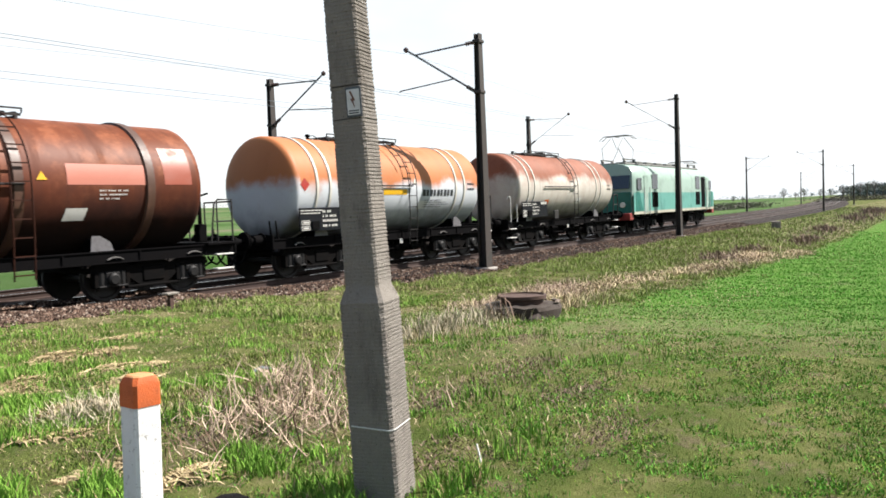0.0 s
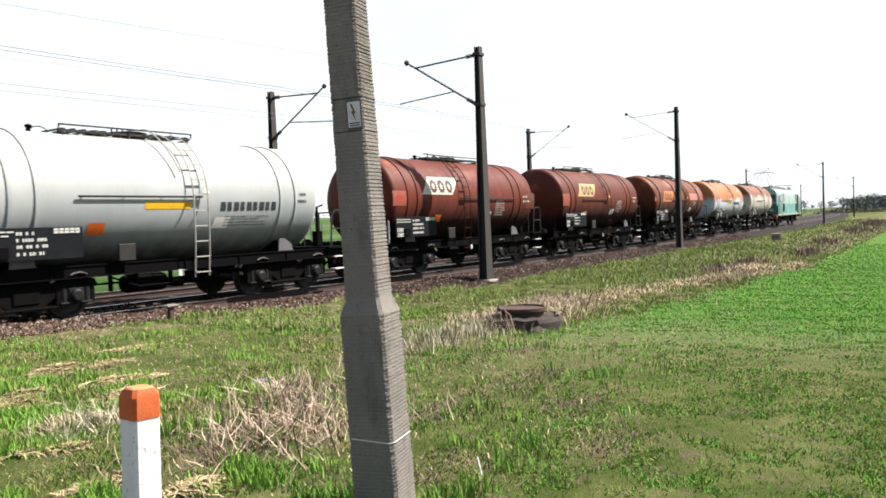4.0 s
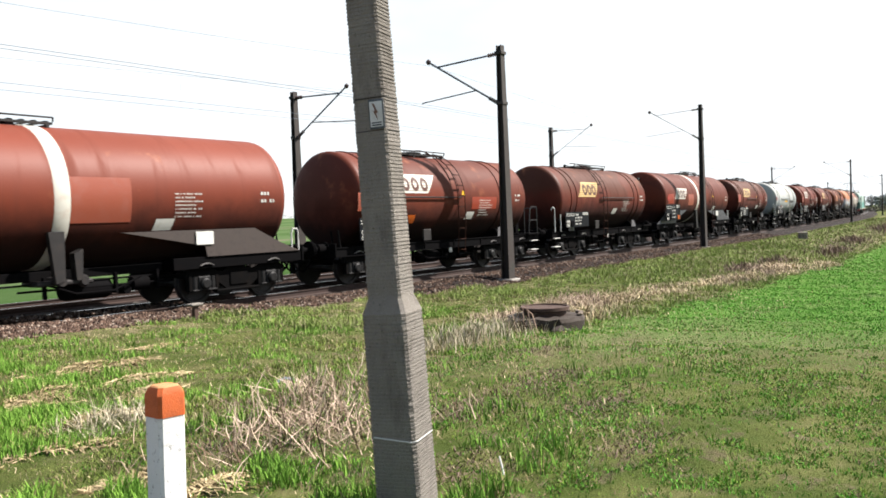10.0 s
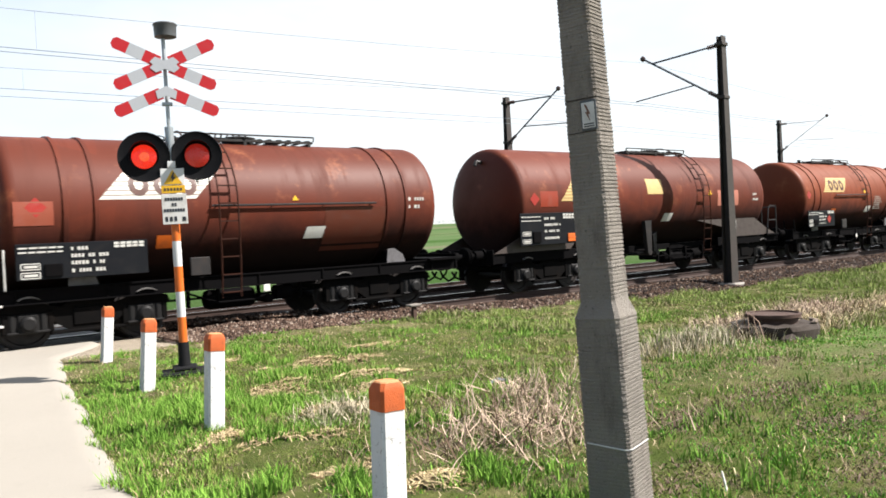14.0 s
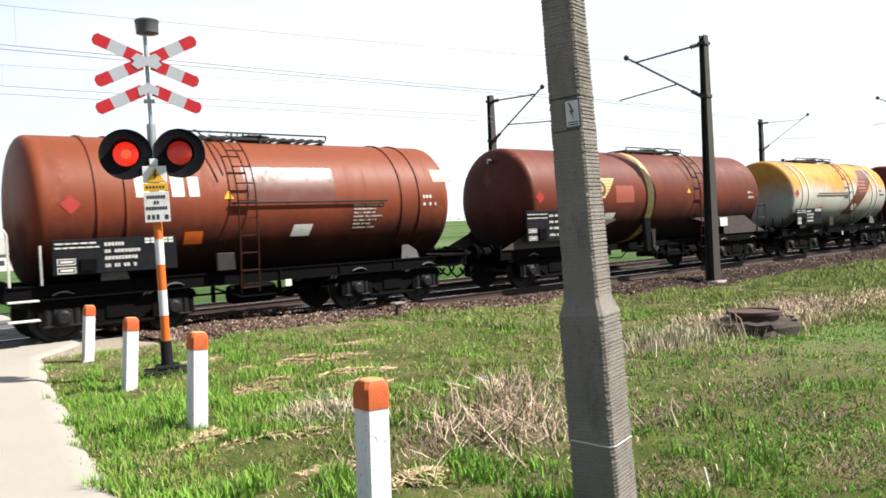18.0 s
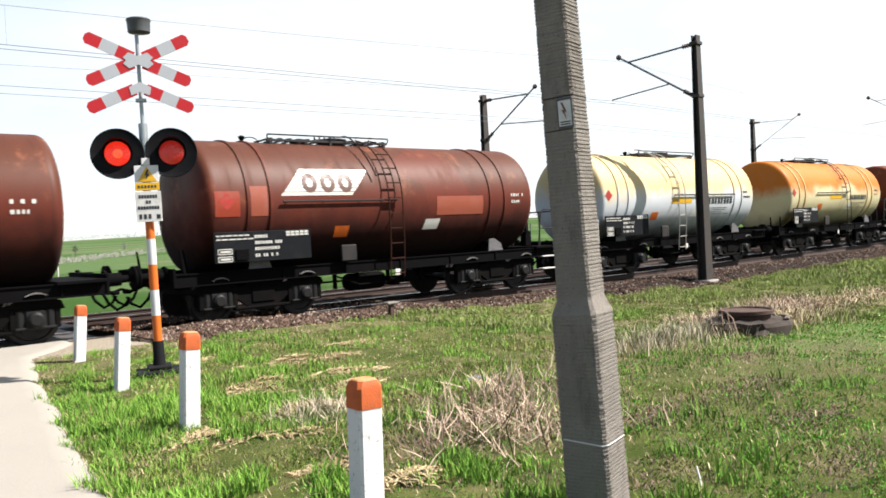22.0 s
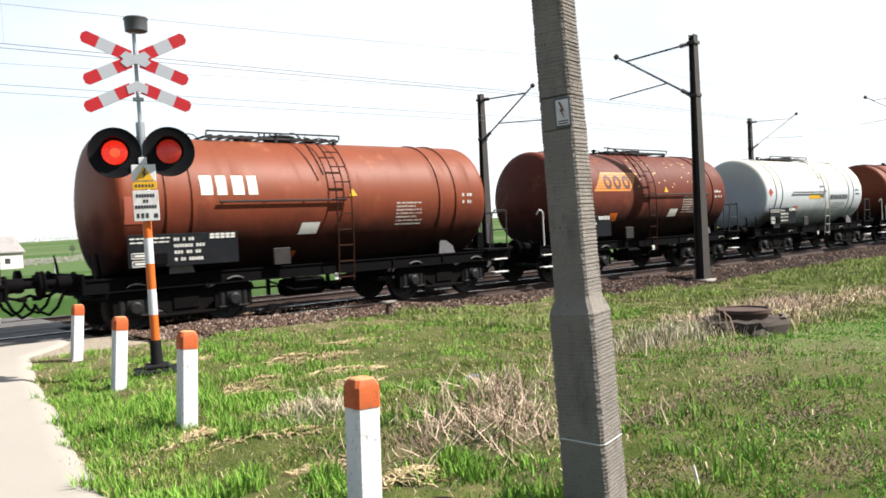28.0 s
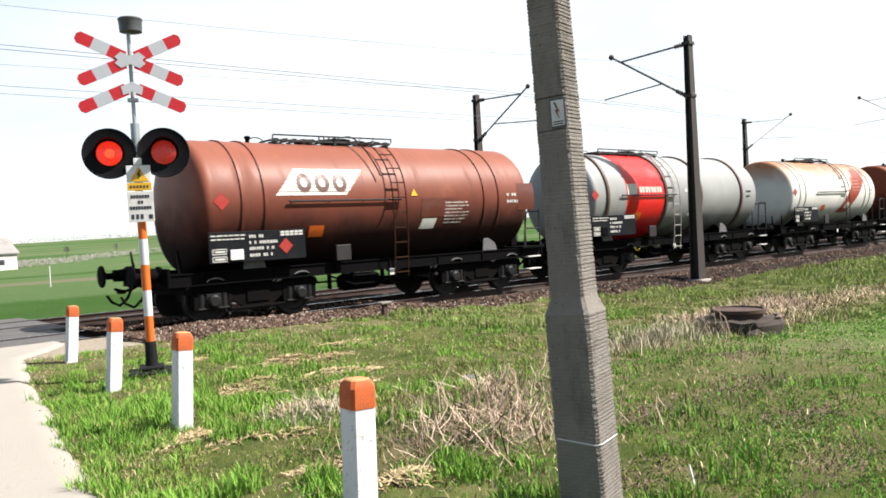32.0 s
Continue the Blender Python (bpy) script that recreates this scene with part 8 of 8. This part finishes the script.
def build_loco():
    n = 17.34
    w = thing("locomotive", "green electric locomotive with a raised pantograph hauling the train", "locomotive")
    # body shell: sloping cab ends, curved roof edge
    sec = [(-1.45, 1.0), (-1.48, 1.25), (-1.48, 2.8), (-1.43, 3.15), (-1.26, 3.40), (-0.95, 3.54), (-0.5, 3.62), (0.5, 3.62), (0.95, 3.54), (1.26, 3.40), (1.43, 3.15), (1.48, 2.8), (1.48, 1.25), (1.45, 1.0)]

    def row(x, rake, pinch=0.0):
        out = []
        for y, z in sec:
            k = max(0.0, z - 2.1) * rake
            out.append((x + k, y * (1 - pinch), z))
        return out
    m = Mesh()
    m.rings([row(1.05, 0.26, 0.10), row(1.25, 0.22, 0.03), row(2.2, 0.0), row(n - 2.2, 0.0), row(n - 1.25, -0.22, 0.03), row(n - 1.05, -0.26, 0.10)], True, True)
    body = part("body", m, M["loco_mint"], w, "pale mint-green body side", smooth=30)
    for far in (0, 1):
        x = 1.03 if not far else n - 1.03
        s = 1 if not far else -1
        m = Mesh()
        for y in (-1, 1):
            lo, hi = sorted((1.496 * y, 1.504 * y))
            m.prism([(x + 0.25 * s, 1.14), (x + 1.3 * s, 1.14), (x + 0.8 * s, 2.15), (x + 0.25 * s, 2.15)], lo, hi)
        xs = sorted((x - 0.03 * s, x))
        m.box(xs[0], xs[1], -1.33, 1.33, 1.0, 2.15, 0.01)
        part("cab_skirt", m, M["loco_green"], w, "dark green cab end")
        m = Mesh()
        for y in (-0.72, 0.72):
            d = 0.03
            m.add([(x + (0.06 - d) * s, y - 0.50, 2.32), (x + (0.06 - d) * s, y + 0.50, 2.32), (x + (0.24 - d) * s, y + 0.50, 3.0), (x + (0.24 - d) * s, y - 0.50, 3.0),
                   (x + 0.1 * s, y - 0.50, 2.32), (x + 0.1 * s, y + 0.50, 2.32), (x + 0.3 * s, y + 0.50, 3.0), (x + 0.3 * s, y - 0.50, 3.0)],
                  [(0, 1, 2, 3), (4, 7, 6, 5), (0, 4, 5, 1), (1, 5, 6, 2), (2, 6, 7, 3), (3, 7, 4, 0)])
        part("windscreen", m, M["glass"], w)
        m = Mesh()
        m.box(min(x - 0.42 * s, x + 0.1 * s), max(x - 0.42 * s, x + 0.1 * s), -1.4, 1.4, 0.72, 1.08, 0.03)
        part("buffer_beam", m, M["loco_red"], w, "dull red buffer beam")
        for y in (-0.9, 0.9):
            m = Mesh()
            m.lathe([(x - 0.10 * s, 0.13), (x - 0.03 * s, 0.15), (x + 0.02 * s, 0.15)], 14, (0, y, 1.5), "x")
            part("headlight", m, M["lamp_lens"], w)
    for y in (-1, 1):
        for x0, x1, z0, z1, nm in ((1.55, 2.15, 2.25, 2.85, "cab_window"), (n - 2.15, n - 1.55, 2.25, 2.85, "cab_window"), (3.85, 4.75, 2.3, 3.1, "window"), (3.85, 4.75, 1.35, 2.1, "louvre"),
                                   (n - 5.2, n - 4.3, 2.3, 3.1, "window"), (n - 5.2, n - 4.3, 1.35, 2.1, "louvre"), (n - 3.9, n - 3.1, 1.2, 3.05, "louvre")):
            m = Mesh()
            yy = 1.49 * y
            if nm == "louvre":
                for k in range(7):
                    z = z0 + k * (z1 - z0) / 7
                    m.box(x0, x1, min(yy, yy + 0.03 * y), max(yy, yy + 0.03 * y), z, z + 0.05)
                m.box(x0 - 0.03, x1 + 0.03, min(yy, yy + 0.012 * y), max(yy, yy + 0.012 * y), z0 - 0.03, z1 + 0.03)
                part(nm, m, M["frame"], w)
            else:
                m.box(x0, x1, min(yy, yy + 0.015 * y), max(yy, yy + 0.015 * y), z0, z1, 0.005)
                part(nm, m, M["glass"], w)
        for x in (2.55, n - 2.85):
            m = Mesh()
            yy = 1.49 * y
            m.box(x, x + 0.65, min(yy, yy + 0.012 * y), max(yy, yy + 0.012 * y), 1.05, 3.0, 0.004)
            d = part("cab_door", m, M["loco_mint"], w)
            m = Mesh()
            for xx in (x - 0.1, x + 0.75):
                m.tube([(xx, yy + 0.06 * y, 0.95), (xx, yy + 0.06 * y, 2.4)], 0.022, 6)
            part("hand_rail", m, M["white_steel"], d)
        m = Mesh()
        yy = 1.492 * y
        m.box(1.0, n - 1.0, min(yy, yy + 0.01 * y), max(yy, yy + 0.01 * y), 1.0, 1.14, 0.004)
        part("sill_stripe", m, M["loco_cream"], w, "cream line along the sill")
        m = Mesh()
        m.box(0.98, n - 0.98, min(yy, yy + 0.004 * y), max(yy, yy + 0.006 * y), 1.145, 2.1, 0.003)
        part("side_band", m, M["loco_teal"], w, "teal lower side")
    m = Mesh()
    m.box(1.9, n - 1.9, -0.75, 0.75, 3.56, 3.70, 0.04)
    for k in range(5):
        x = 4.0 + k * 1.75
        m.box(x, x + 1.1, -0.6, 0.6, 3.70, 3.84, 0.05)
    part("roof", m, M["loco_roof"], w)
    for x in (2.9, n - 2.9):
        m = Mesh()
        for y in (-0.6, 0.6):
            for dx in (-0.7, 0.7):
                m.lathe([(0, 0.06), (0.05, 0.1), (0.12, 0.06), (0.18, 0.1), (0.25, 0.06)], 10, (x + dx, y, 3.60), "z")
            m.box(x - 0.85, x + 0.85, y - 0.05, y + 0.05, 3.85, 3.91)
        part("pantograph_base", m, M["loco_roof"], w)
    m = Mesh()
    x = 2.9
    top = 5.15
    for y in (-0.55, 0.55):
        m.tube([(x - 0.7, y, 3.91), (x - 1.15, y * 0.8, 4.45), (x - 0.1, y * 0.6, top - 0.1)], 0.017, 6)
        m.tube([(x + 0.7, y, 3.91), (x + 1.15, y * 0.8, 4.45), (x + 0.1, y * 0.6, top - 0.1)], 0.017, 6)
    for dx in (-0.22, 0.22):
        m.tube([(x + dx, -0.95, top - 0.22), (x + dx, -0.7, top), (x + dx, 0.7, top), (x + dx, 0.95, top - 0.22)], 0.022, 6)
    m.tube([(x - 0.22, 0, top - 0.06), (x + 0.22, 0, top - 0.06)], 0.03, 6)
    part("raised_pantograph", m, M["loco_roof"], w)
    m = Mesh()
    x = n - 2.9
    for dx in (-0.22, 0.22):
        m.tube([(x + dx, -0.95, 3.98), (x + dx, -0.7, 4.14), (x + dx, 0.7, 4.14), (x + dx, 0.95, 3.98)], 0.022, 6)
    m.tube([(x - 1.2, 0.5, 4.0), (x + 1.2, 0.5, 4.06)], 0.03, 6)
    m.tube([(x - 1.2, -0.5, 4.0), (x + 1.2, -0.5, 4.06)], 0.03, 6)
    part("folded_pantograph", m, M["loco_roof"], w)
    m = Mesh()
    m.box(0.9, n - 0.9, -1.1, 1.1, 0.82, 1.02, 0.02)
    m.box(6.4, 9.9, -1.2, 1.2, 0.42, 0.9, 0.05)
    part("frame", m, M["frame"], w)
    for c in (3.7, n - 3.7):
        bogie(w, c, 2.9, WHEELS)
    ends(w, n)
    TRAIN.append((w, HEAD + n, n))

build_loco()
build_train()


def run(t):
    """Metres that the train has run at t seconds; it slows a little."""
    return 10.027 * t - 0.01082 * t * t


def motions():
    """The train runs along the near track; its wheels roll."""
    steps = [float(k) for k in range(33)]
    for ob, tail, length in TRAIN:
        rows = []
        for t in steps:
            x = run(t) - tail
            g = slope(x + length / 2)
            rows.append((t, pose(x, TRACK + float(bend(x + length / 2)) - g * length / 2, RAIL, 0, 0, math.degrees(math.atan(g)))))
        walk(ob, rows)
    shared = {}
    last = frame(SECONDS) - 1
    for ws, x in WHEELS:
        key = round(x, 3)
        ws.rotation_mode = "QUATERNION"
        if key not in shared:
            walk(ws, [(k / FPS, pose(x, 0, 0.46, 0, math.degrees(run(k / FPS) / 0.455), 0)) for k in range(last + 1)])
            shared[key] = ws.animation_data
        else:
            keys = ws.animation_data_create()
            keys.action = shared[key].action
            keys.action_slot = shared[key].action_slot


motions()
